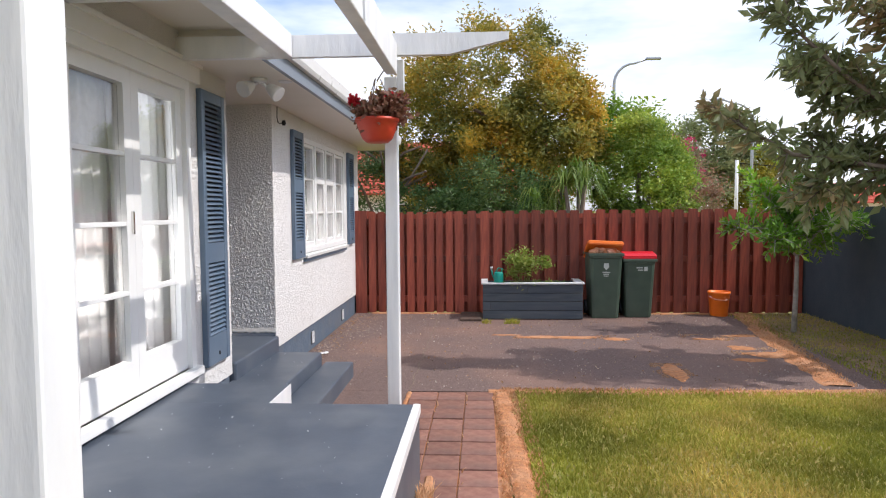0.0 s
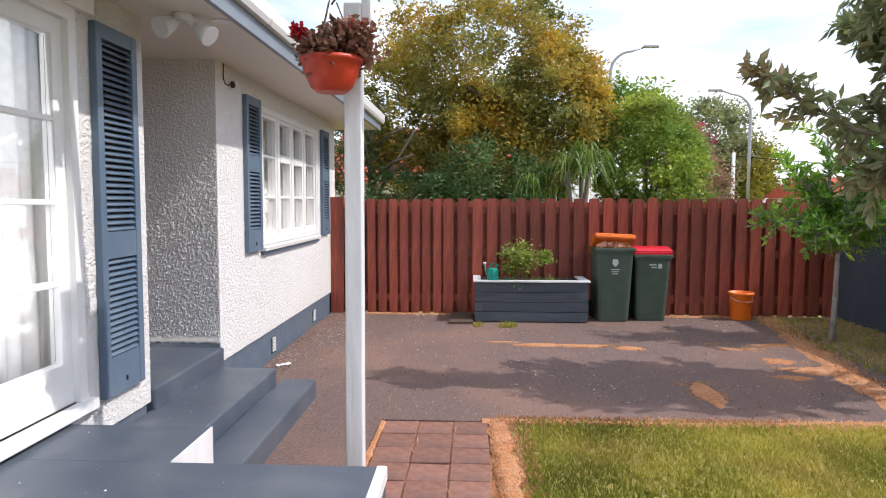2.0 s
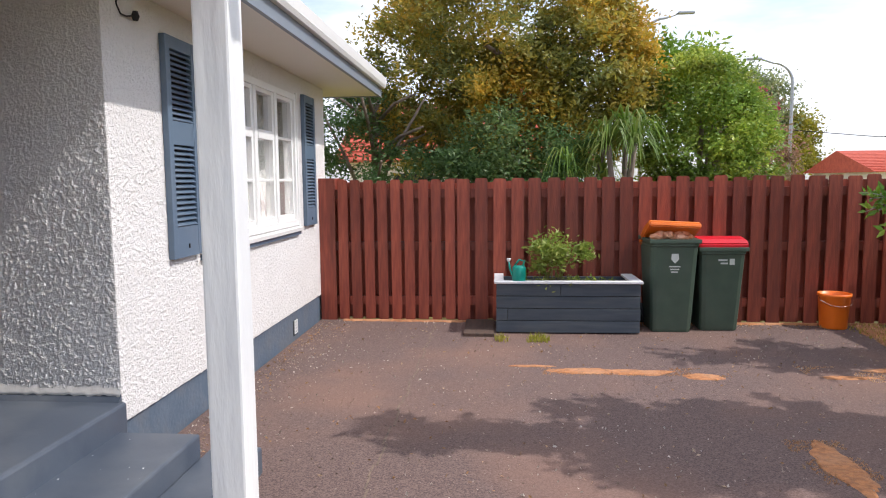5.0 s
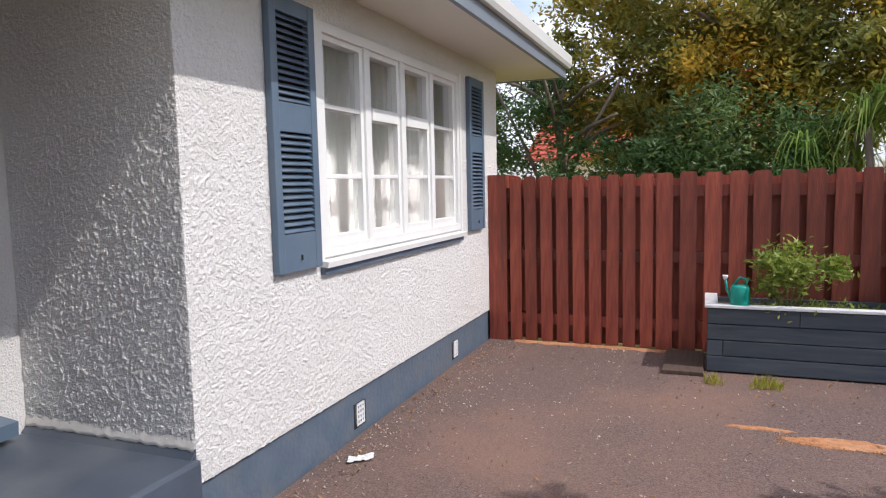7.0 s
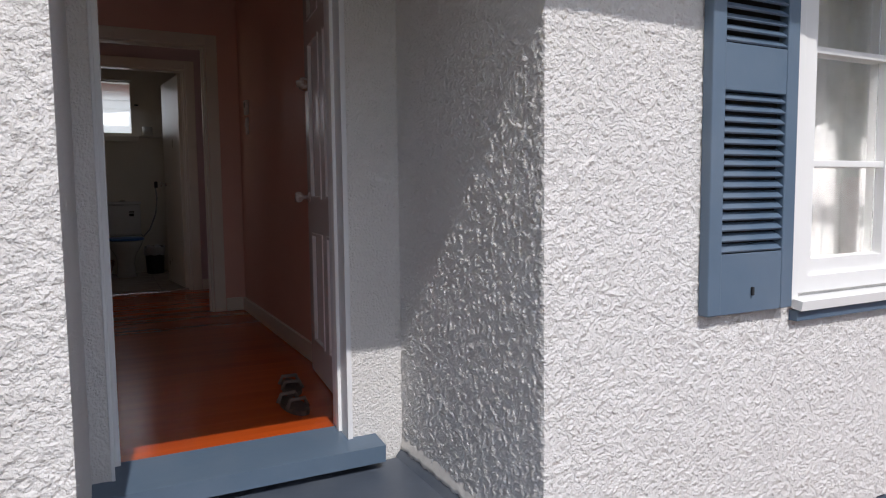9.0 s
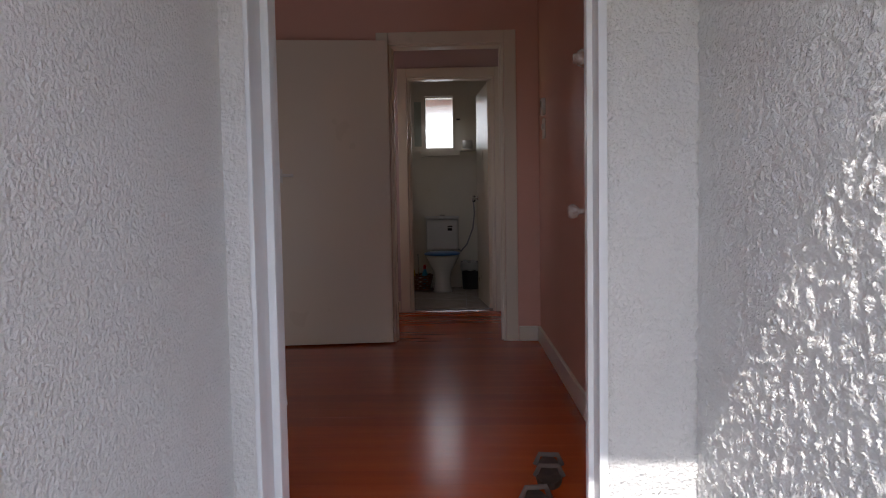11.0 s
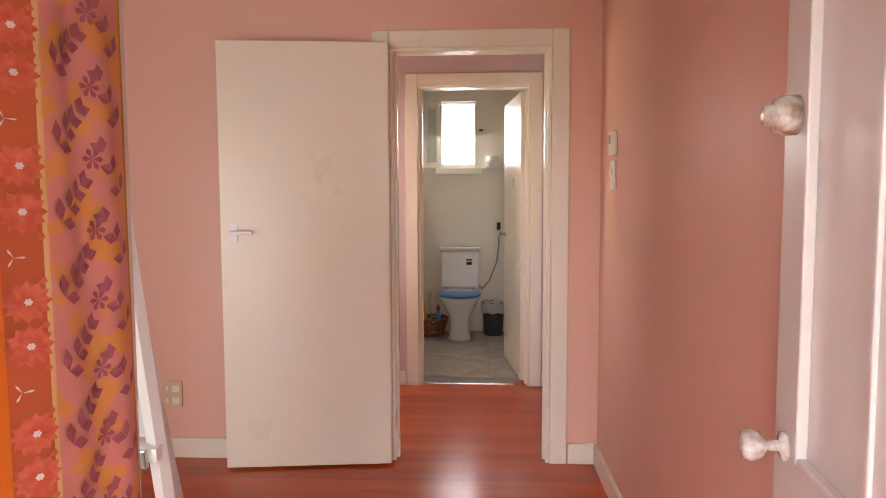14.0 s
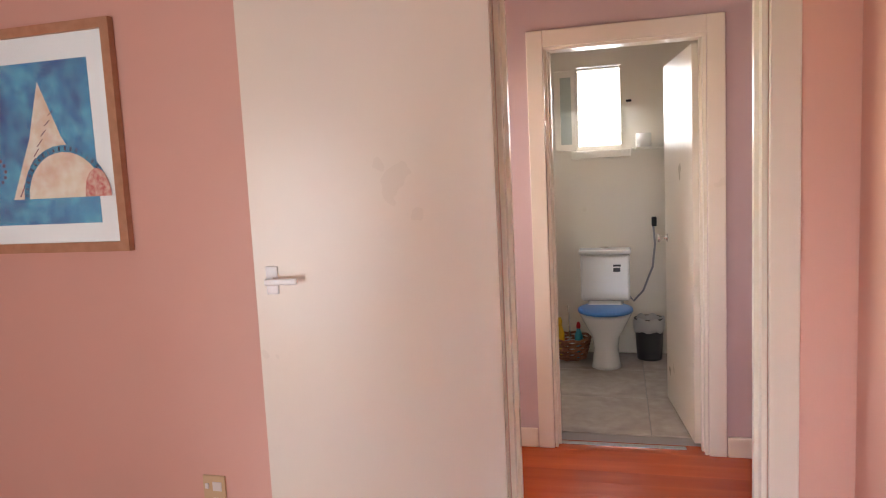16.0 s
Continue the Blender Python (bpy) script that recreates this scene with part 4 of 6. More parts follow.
for nm, spots, sz, asp, m, dr in (
        ("foliage", crown_spots([(-0.14, 4.36, 1.97, 0.13, 0.12, 0.05, 3), (-0.05, 4.36, 2.0, 0.1, 0.1, 0.06, 2)], 1500, 41, 40, 0.03, 0.4), 0.036, 0.8, L_POT, 0.1),
        ("flower", crown_spots([(-0.27, 4.33, 2.03, 0.03, 0.03, 0.025, 1), (-0.22, 4.36, 2.01, 0.02, 0.02, 0.02, 1), (-0.05, 4.34, 2.05, 0.02, 0.02, 0.015, 0.5)], 260, 42, 8, 0.012, 0.4), 0.022, 0.9, L_RED, 0)):
    ob = new(nm, leaves_mesh(nm, spots, sz, asp, m, 0.4, dr, 43))
    ob.parent = pot
    ob.matrix_parent_inverse = Matrix.Translation(pot.location).inverted()

lamp = thing("floodlight", (-1.08, 5.15, SOF), "white twin floodlight fixed under the soffit", "floodlight")
part("mount", lathe(bmesh.new(), [(0.05, -0.03), (0.055, -0.012), (0.055, 0.0)], (-1.08, 5.15, SOF), 20), OLDWHITE, lamp)
for dx, dy in ((-0.06, -0.05), (0.09, 0.06)):
    bm = bmesh.new()
    tube(bm, [(-1.08, 5.15, SOF - 0.02), (-1.08 + dx * 0.6, 5.15 + dy * 0.6, SOF - 0.06)], 0.012, 8)
    part("arm", bm, OLDWHITE, lamp)
    bm = bmesh.new()
    lathe(bm, [(0.025, 0.0), (0.036, 0.02), (0.05, 0.07), (0.058, 0.10), (0.052, 0.105)], (0, 0, 0), 18)
    bmesh.ops.transform(bm, matrix=look((-1.08 + dx * 0.6, 5.15 + dy * 0.6, SOF - 0.05), (-1.08 + dx * 3, 5.15 + dy * 3 - 0.2, SOF - 0.22)) @ pose(0, 0, 0, 180, 0, 0), verts=bm.verts)
    part("head", bm, OLDWHITE, lamp)
vent = tagged(part("soffit_vent", lathe(bmesh.new(), [(0.045, -0.008), (0.05, 0.0)], (-0.93, 5.27, SOF), 20), OLDWHITE), "small round white vent in the soffit", "vent")
sen = thing("wall_sensor", (W, 6.5, 2.2), "small dark sensor with a cable loop on the wall", "sensor")
bm = bmesh.new()
lathe(bm, [(0.012, -0.02), (0.02, 0.0), (0.012, 0.025)], (W + 0.03, 6.52, 2.2), 14)
part("body", bm, DARK, sen)
bm = bmesh.new()
tube(bm, [(W + 0.008, 6.40, 2.33), (W + 0.008, 6.39, 2.23), (W + 0.01, 6.42, 2.19), (W + 0.012, 6.47, 2.19), (W + 0.02, 6.51, 2.2)], 0.004, 6)
part("cable", bm, DARK, sen)

# plinth vents
for vy in (7.56, 9.11):
    th = thing("plinth_vent", (W, vy, 0.06), "white perforated vent block in the plinth", "vent", "vents in the plinth")
    # flat dark plate on the plinth: the hollow's shade as colour, no real depth
    part("recess", boxes((W - 0.0148, W - 0.012, vy - 0.06, vy + 0.075, -0.005, 0.135)), DARK, th)
    rows = [(W - 0.0119, W - 0.004, vy - 0.045, vy + 0.045, 0.01 + k * 0.028, 0.021 + k * 0.028) for k in range(5)]
    rows += [(W - 0.0118, W - 0.003, vy - 0.045 + k * 0.0265, vy - 0.034 + k * 0.0265, 0.01, 0.133) for k in range(4)]
    part("grille", boxes(*rows), OLDWHITE, th)

# planter
PLANK = mat("dark_blue_planks", (0.045, 0.06, 0.08), 0.6, var=(0.065, 0.08, 0.10), scale=9, bump=0.5, bscale=30, bdist=0.005, stretch=(0.4, 4, 4), per=0.12,
            stain=(0.16, 0.17, 0.16), sscale=6, samount=0.25)
px0, px1, py0, py1, pz = 0.46, 1.77, 9.40, 9.93, 0.43
pl = thing("planter_box", (1.1, 9.6, G), "dark blue timber planter box with a pale worn rim", "planter")
n = 4
for k in range(n):
    z0, z1 = G + 0.012 + k * (pz - G - 0.012) / n, G + 0.006 + (k + 1) * (pz - G - 0.012) / n
    j = px0 + (px1 - px0) * (0.45 if k == 3 else (0.08 if k == 1 else 1.0))
    for a, b in ((px0, j - 0.003), (j, px1)):
        if b - a > 0.02:
            part("board", boxes((a, b, py0, py0 + 0.03, z0, z1), bev=0.004), PLANK, pl)
    part("board", boxes((px0, px1, py1 - 0.03, py1, z0, z1)), PLANK, pl)
    part("board", boxes((px0, px0 + 0.03, py0 + 0.031, py1 - 0.031, z0, z1), bev=0.004), PLANK, pl)
    part("board", boxes((px1 - 0.03, px1, py0 + 0.031, py1 - 0.031, z0, z1), bev=0.004), PLANK, pl)
for r in ((px0 - 0.02, px1 + 0.02, py0 - 0.02, py0 + 0.06, pz, pz + 0.022), (px0 - 0.02, px0 + 0.07, py0 + 0.061, py1, pz, pz + 0.022), (px1 - 0.09, px1 + 0.02, py0 + 0.061, py1, pz, pz + 0.022)):
    part("rim", boxes(r, bev=0.004), OLDWHITE, pl, "pale weathered rim board")
part("soil", boxes((px0 + 0.032, px1 - 0.032, py0 + 0.032, py1 - 0.032, G + 0.1, pz - 0.04)), mat("potting_soil", (0.05, 0.035, 0.025), 0.95, var=(0.09, 0.07, 0.05), scale=30, bump=0.8, bscale=50), pl)
plant("tomato_plant", (0.98, 9.58, pz - 0.04), "leggy yellow-green bush growing in the planter", "plant",
      [(0.98, 9.58, 0.74, 0.19, 0.17, 0.13, 3), (1.22, 9.58, 0.70, 0.14, 0.12, 0.07, 1), (0.92, 9.55, 0.56, 0.13, 0.12, 0.1, 1)], 1500, 0.055, 0.45, L_TOM, 51, 46, 0.045, 0.4,
      limbs=[([(0.98 + dx * 0.2, 9.58, pz - 0.04), (0.98 + dx * 0.6, 9.58 + dy, 0.6), (0.98 + dx, 9.58 + dy, 0.78)], 0.007) for dx, dy in ((-0.12, 0.02), (0.0, -0.05), (0.1, 0.04), (0.25, 0.0), (0.17, -0.06))],
      bark=mat("green_stem", (0.22, 0.22, 0.07), 0.7, var=(0.3, 0.24, 0.1), scale=20))
sp = crown_spots([(1.1, 9.6, pz - 0.02, 0.55, 0.2, 0.03, 1)], 420, 52, 50, 0.03, 0.3)
tagged(new("planter_weeds", leaves_mesh("planter_weeds", sp, 0.045, 0.35, L_TOM, 0.7, 0, 53)), "low weeds scattered over the planter's soil", "weeds", kind="stuff")
TEAL = mat("teal_plastic", (0.0, 0.30, 0.23), 0.35, var=(0.0, 0.26, 0.20), scale=10)
can = thing("watering_can", (0.66, 9.45, pz), "teal plastic watering can standing in the planter", "watering can")
bm = bmesh.new()
lathe(bm, [(0.060, 0.0), (0.064, 0.01), (0.062, 0.15), (0.052, 0.17), (0.035, 0.172)], (0.67, 9.45, pz - 0.01), 24, (1, 0.8))
part("body", bm, TEAL, can)
bm = bmesh.new()
tube(bm, [(0.70, 9.45, pz + 0.15), (0.72, 9.45, pz + 0.20), (0.67, 9.45, pz + 0.215), (0.63, 9.45, pz + 0.16)], 0.009, 8)
part("handle", bm, TEAL, can)
bm = bmesh.new()
tube(bm, [(0.62, 9.45, pz + 0.05), (0.585, 9.45, pz + 0.13), (0.575, 9.44, pz + 0.2)], 0.011, 8, 0.8)
sp_ = part("spout", bm, TEAL, can)
part("rose", lathe(bmesh.new(), [(0.01, 0.0), (0.02, 0.03), (0.018, 0.034)], (0.574, 9.44, pz + 0.195), 14), OLDWHITE, sp_)


# bins
def wheelie_bin(x, y, w, d, h, body_m, lid_m, label, tilt, group):
    """A tapered two-wheeled bin with rim, lid, handle bar, axle and wheels; y is the front."""
    th = thing("wheelie_bin", (x, y + d / 2, G), label, "wheelie bin", group)
    bm = bmesh.new()
    t = 0.80
    rings = []
    for s, z, yy in ((t, G + 0.005, 0.06), (t + 0.02, G + 0.03, 0.055), (1.0 * 0.97, G + h - 0.07, 0.0), (1.0, G + h - 0.06, -0.012), (1.0, G + h, -0.012)):
        hw = w / 2 * s
        y0, y1 = y + yy, y + d - (1 - s) * 0.25
        c = 0.045
        rings.append([bm.verts.new(p + (z,)) for p in ((x - hw + c, y0), (x + hw - c, y0), (x + hw - c * 0.3, y0 + c * 0.3), (x + hw, y0 + c), (x + hw, y1 - c), (x + hw - c, y1), (x - hw + c, y1), (x - hw, y1 - c), (x - hw, y0 + c), (x - hw + c * 0.3, y0 + c * 0.3))])
    for a, b in zip(rings, rings[1:]):
        for k in range(10):
            bm.faces.new((a[k], a[(k + 1) % 10], b[(k + 1) % 10], b[k]))
    bm.faces.new(rings[0][::-1])
    bm.faces.new(rings[-1])
    bmesh.ops.recalc_face_normals(bm, faces=bm.faces)
    body = part("body", bm, body_m, th)
    rim = boxes((x - w / 2 - 0.012, x + w / 2 + 0.012, y - 0.024, y + 0.012, G + h - 0.035, G + h), (x - w / 2 - 0.012, x - w / 2 + 0.01, y + 0.012, y + d, G + h - 0.035, G + h),
                (x + w / 2 - 0.01, x + w / 2 + 0.012, y + 0.012, y + d, G + h - 0.035, G + h), bev=0.005)
    part("rim", rim, body_m, th)
    lid = bmesh.new()
    prism(lid, [(0, -0.015), (0.0, 0.03), (0.05, 0.065), (d * 0.5, 0.085), (d - 0.06, 0.07), (d, 0.03), (d, -0.015)], "x", x - w / 2 - 0.01, x + w / 2 + 0.01)
    bmesh.ops.bevel(lid, geom=[e for e in lid.edges], offset=0.012, segments=2, affect="EDGES")
    bmesh.ops.transform(lid, matrix=Matrix.Translation((0, y + d, G + h + 0.004)) @ Matrix.Rotation(radians(-tilt), 4, "X") @ Matrix.Rotation(radians(3 if tilt else 0), 4, "Y") @ Matrix.Translation((0, -d - 0.01, 0)), verts=lid.verts)
    part("lid", lid, lid_m, th, "bright lid")
    bm = bmesh.new()
    tube(bm, [(x - w / 2 + 0.03, y + d + 0.05, G + h - 0.05), (x + w / 2 - 0.03, y + d + 0.05, G + h - 0.05)], 0.016, 10)
    part("handle", bm, body_m, th)
    for s in (-1, 1):
        bm = bmesh.new()
        lathe(bm, [(0.03, -0.028), (0.092, -0.026), (0.10, -0.012), (0.10, 0.012), (0.092, 0.026), (0.03, 0.028)], (0, 0, 0), 22)
        bmesh.ops.transform(bm, matrix=Matrix.Translation((x + s * (w / 2 - 0.03), y + d - 0.02, G + 0.10)) @ Matrix.Rotation(radians(90), 4, "Y"), verts=bm.verts)
        part("wheel", bm, DARK, th)
    return th


BIN = mat("dark_green_plastic", (0.06, 0.095, 0.068), 0.48, var=(0.075, 0.115, 0.082), scale=6, bump=0.1, bscale=120, bdist=0.001, stain=(0.09, 0.11, 0.09), sscale=4, samount=0.3)
ORANGE = mat("orange_lid_plastic", (0.80, 0.18, 0.008), 0.42, var=(0.72, 0.15, 0.008), scale=6)
RED = mat("red_lid_plastic", (0.62, 0.008, 0.02), 0.4, var=(0.54, 0.006, 0.018), scale=6)
MARK = mat("white_print", (0.62, 0.66, 0.62), 0.6)
b1 = wheelie_bin(2.08, 9.46, 0.44, 0.50, 0.87, BIN, ORANGE, "dark green wheelie bin, orange lid propped open by rubbish", 26, "wheelie bins")
b2 = wheelie_bin(2.535, 9.54, 0.42, 0.42, 0.79, BIN, RED, "dark green wheelie bin with a shut red lid", 0, "wheelie bins")
bm = bmesh.new()
for k in range(9):
    a = random.Random(k)
    bmesh.ops.create_icosphere(bm, subdivisions=2, radius=a.uniform(0.04, 0.06), matrix=Matrix.Translation((1.925 + 0.038 * k, 9.52 + 0.03 * (k % 3), G + 0.885 + 0.03 * (k % 2))) @ Matrix.Diagonal((1.1, 0.9, 0.7, 1)))
for v in bm.verts:
    v.co += Vector((noise.noise(v.co * 31), noise.noise(v.co * 29 + Vector((3, 1, 2))), noise.noise(v.co * 27))) * 0.018
tagged(part("rubbish_bag", bm, mat("orange_bags", (0.62, 0.20, 0.07), 0.35, var=(0.75, 0.42, 0.28), scale=9)), "crumpled orange and clear rubbish bags in the bin", "rubbish bag")
# printed marks: a shield with bars, and two short lines with a box
bm = bmesh.new()
yy, zc = 9.4655, 0.64
prism(bm, [(2.05, zc + 0.06), (2.11, zc + 0.06), (2.115, zc + 0.01), (2.08, zc - 0.03), (2.045, zc + 0.01)], "y", yy - 0.012, yy - 0.0105)
for k, (a, w2) in enumerate(((0.055, 0.05), (0.08, 0.04), (0.105, 0.03))):
    box(bm, 2.08 - w2, 2.08 + w2, yy - 0.008 + 0.0006 * k, yy - 0.0065 + 0.0006 * k, zc - a - 0.008, zc - a + 0.002)
part("printed_mark", bm, MARK, b1, "white printed shield and bars")
bm = bmesh.new()
for r in ((2.49, 2.57, 0.625, 0.64), (2.51, 2.575, 0.595, 0.61), (2.59, 2.635, 0.59, 0.645)):
    box(bm, r[0], r[1], 9.5385, 9.5405, r[2], r[3])
part("printed_mark", bm, MARK, b2, "white printed bars")

bk = thing("bucket", (3.65, 9.80, G), "bright orange plastic bucket standing on the asphalt", "bucket")
bm = bmesh.new()
lathe(bm, [(0.115, 0.0), (0.118, 0.01), (0.138, 0.30), (0.146, 0.305), (0.146, 0.33), (0.136, 0.33), (0.128, 0.25), (0.11, 0.02)], (3.65, 9.80, G), 32)
part("body", bm, mat("orange_bucket_plastic", (0.95, 0.20, 0.012), 0.42, var=(0.90, 0.18, 0.012), scale=6), bk)
bm = bmesh.new()
tube(bm, [(3.505, 9.80, G + 0.31), (3.50, 9.74, G + 0.27), (3.56, 9.665, G + 0.235), (3.65, 9.645, G + 0.225), (3.74, 9.665, G + 0.235), (3.80, 9.74, G + 0.27), (3.795, 9.80, G + 0.31)], 0.0025, 6)
part("handle", bm, CHROME, bk)


# ---- ground detail ----
def blob(cx, cy, rx, ry, seed, z0, h=0.006, n=40):
    """A flat irregular patch, domed a few millimetres."""
    bm = bmesh.new()
    ring = []
    for i in range(n):
        a = 2 * math.pi * i / n
        k = 1 + 0.45 * noise.noise(Vector((math.cos(a) * 1.4 + seed, math.sin(a) * 1.4, seed * 0.7))) + 0.25 * noise.noise(Vector((math.cos(a) * 5, math.sin(a) * 5 + seed, 1.0)))
        ring.append(bm.verts.new((cx + rx * k * math.cos(a), cy + ry * k * math.sin(a), z0)))
    mid = [bm.verts.new((cx + (v.co.x - cx) * 0.8, cy + (v.co.y - cy) * 0.8, z0 + h)) for v in ring]
    c = bm.verts.new((cx, cy, z0 + h))
    for i in range(n):
        bm.faces.new((ring[i], ring[(i + 1) % n], mid[(i + 1) % n], mid[i]))
        bm.faces.new((mid[i], mid[(i + 1) % n], c))
    return bm


for k, (cx, cy, rx, ry) in enumerate(((1.12, 8.18, 0.27, 0.07), (1.5, 8.17, 0.24, 0.075), (1.96, 8.08, 0.13, 0.07), (0.72, 8.3, 0.16, 0.03), (3.12, 7.62, 0.13, 0.10), (3.28, 7.3, 0.26, 0.13),
                                      (2.15, 6.55, 0.10, 0.28), (3.35, 8.3, 0.22, 0.06), (2.95, 8.1, 0.2, 0.04), (3.0, 7.05, 0.15, 0.08))):
    tagged(part("thatch_patch", blob(cx, cy, rx, ry, k * 3.1, G + 0.0005), SOIL), "patch of dry orange thatch lying on the asphalt", "dry grass", "dry thatch patches", "stuff")


def strip(pts, width, seed, z0=G + 0.001, h=0.012):
    """A wavering band of dead grass along points."""
    bm = bmesh.new()
    last = None
    n = 60
    for i in range(n + 1):
        f = i / n * (len(pts) - 1)
        k = min(int(f), len(pts) - 2)
        p = Vector(pts[k]).lerp(Vector(pts[k + 1]), f - k)
        d = (Vector(pts[k + 1]) - Vector(pts[k])).normalized()
        s = Vector((-d.y, d.x))
        a = width * (0.6 + 0.5 * noise.noise(Vector((i * 0.23, seed, 0))))
        b = width * (0.6 + 0.5 * noise.noise(Vector((i * 0.31, seed + 7, 0))))
        row = [bm.verts.new((*(p + s * a), z0)), bm.verts.new((*(p + s * a * 0.5), z0 + h)), bm.verts.new((*(p - s * b * 0.5), z0 + h)), bm.verts.new((*(p - s * b), z0))]
        if last:
            for j in range(3):
                bm.faces.new((last[j], row[j], row[j + 1], last[j + 1]))
        last = row
    return bm


for pts, w, sd in (([(0.66, 2.0), (0.67, 4.0), (0.62, 5.2), (0.60, 5.84)], 0.11, 1), ([(0.5, 5.86), (2.0, 5.84), (3.4, 5.95), (4.8, 6.05)], 0.07, 2),
                   ([(3.35, 6.1), (3.5, 7.3), (3.75, 8.6), (4.0, 9.9)], 0.2, 3), ([(-0.15, 4.1), (-0.13, 5.8)], 0.03, 5), ([(0.14, 2.0), (0.16, 4.1)], 0.05, 6),
                   ([(-1.1, 9.93), (0.4, 9.9)], 0.06, 7), ([(1.8, 9.9), (4.3, 9.92)], 0.07, 8)):
    tagged(part("thatch_edge", strip(pts, w, sd), SOIL), "band of dry dead grass along the edge", "dry grass", "dead grass edges", "stuff")
structure("verge", boxes((3.9, 4.85, 5.86, 9.97, G, G + 0.006)), mat("bare_verge", (0.20, 0.125, 0.07), 0.95, var=(0.30, 0.19, 0.10), scale=14, bump=0.8, bscale=50, stain=(0.10, 0.12, 0.04), sscale=3, samount=0.6),
          "bare shaded verge with thin grass below the trees", "verge")
seam = bmesh.new()
for k in range(30):
    y = 5.9 + k * 0.135
    box(seam, -0.145 + 0.012 * math.sin(k * 1.7), -0.135 + 0.012 * math.sin(k * 1.7), y, y + 0.136, G, G + 0.002)
structure("driveway_seam", seam, mat("pale_seam", (0.24, 0.17, 0.12), 0.9, var=(0.12, 0.09, 0.07), scale=30), "pale crumbling seam across the asphalt", "seam")


def blades(name, area, n, hi, seed, material, label, keep=None):
    """Grass: single bent blades, joined."""
    r = np.random.default_rng(seed)
    x0, x1, y0, y1 = area
    p = np.stack([r.uniform(x0, x1, n), r.uniform(y0, y1, n), np.full(n, G - 0.004)], 1)
    if keep is not None:
        p = p[keep(p, r)]
        n = len(p)
    a = r.uniform(0, 6.283, n)
    h = hi * r.uniform(0.45, 1.25, n)
    w = 0.0035 + 0.003 * r.random(n)
    s = np.stack([np.cos(a), np.sin(a), np.zeros(n)], 1)
    b = a + r.uniform(-1.5, 1.5, n)
    lean = np.stack([np.cos(b), np.sin(b), np.zeros(n)], 1) * (h * r.uniform(0.1, 0.9, n))[:, None]
    up = np.zeros((n, 3))
    up[:, 2] = h
    mid = p + up * 0.6 + lean * 0.35
    tip = p + up + lean
    vs = np.stack([p - s * w[:, None], p + s * w[:, None], mid + s * w[:, None] * 0.8, mid - s * w[:, None] * 0.8, tip], 1).reshape(-1, 3)
    k = np.arange(n) * 5
    me = bpy.data.meshes.new(name)
    me.from_pydata(vs.tolist(), [], [list(q) for q in np.stack([k, k + 1, k + 2, k + 3], 1).tolist()] + np.stack([k + 3, k + 2, k + 4], 1).tolist())
    me.materials.append(material)
    return tagged(new(name, me), label, "grass", kind="stuff")


L_GRASS = leaf_material("grass_blades", (0.20, 0.23, 0.03), (0.34, 0.33, 0.05), (0.58, 0.43, 0.13), 0.75)
L_STRAW = leaf_material("straw_blades", (0.52, 0.26, 0.12), (0.62, 0.36, 0.19), (0.72, 0.52, 0.33), 0.8)
blades("lawn_grass", (0.72, 4.85, 1.6, 5.86), 110000, 0.034, 61, L_GRASS, "short green and straw-coloured lawn grass")
blades("verge_grass", (3.75, 4.85, 5.86, 9.9), 6000, 0.035, 62, L_GRASS, "thin grass on the shaded verge")
blades("straw_path_edge", (0.55, 0.80, 1.8, 5.9), 7000, 0.022, 63, L_STRAW, "dry straw-coloured grass beside the pavers")
blades("straw_deck_edge", (0.125, 0.20, 2.0, 4.1), 1500, 0.09, 64, L_STRAW, "dry straw tufts beside the deck", lambda p, r: np.sin(p[:, 1] * 9) + r.random(len(p)) > 0.6)
blades("straw_lawn_edge", (0.6, 4.8, 5.78, 5.95), 4500, 0.028, 65, L_STRAW, "dry grass along the asphalt's edge")
blades("straw_verge", (3.3, 4.1, 6.1, 9.9), 7000, 0.03, 66, L_STRAW, "dry grass along the verge", lambda p, r: np.abs(p[:, 0] - 3.35 - (p[:, 1] - 6.1) * 0.17) < 0.14)
blades("planter_foot_weeds", (0.45, 1.0, 9.05, 9.24), 420, 0.06, 67, L_GRASS, "weeds at the planter's foot", lambda p, r: np.sin(p[:, 0] * 17) + r.random(len(p)) > 0.7)
# paver-joint tufts
blades("paver_tufts", (-0.1, 0.55, 2.2, 5.85), 1500, 0.03, 68, L_STRAW, "dry tufts growing in the paver joints",
       lambda p, r: (np.abs((p[:, 0] + 0.12) % 0.22 - 0.0) < 0.02) & (np.sin(p[:, 1] * 8 + p[:, 0] * 20) > 0.3))

# thatch fibres ragged round the patches
for k, (ax, ay, bx, by) in enumerate(((0.8, 8.08, 2.15, 8.3), (2.95, 7.1, 3.6, 7.75), (2.0, 6.25, 2.3, 6.9), (2.7, 8.0, 3.6, 8.4))):
    blades("thatch_fibres", (ax, bx, ay, by), 1500, 0.012, 80 + k, L_STRAW, "loose dry fibres round the thatch patches",
           lambda p, r: np.array([noise.noise(Vector((a * 3.1, b * 5.0, 0.3))) for a, b, c in p]) > 0.05)
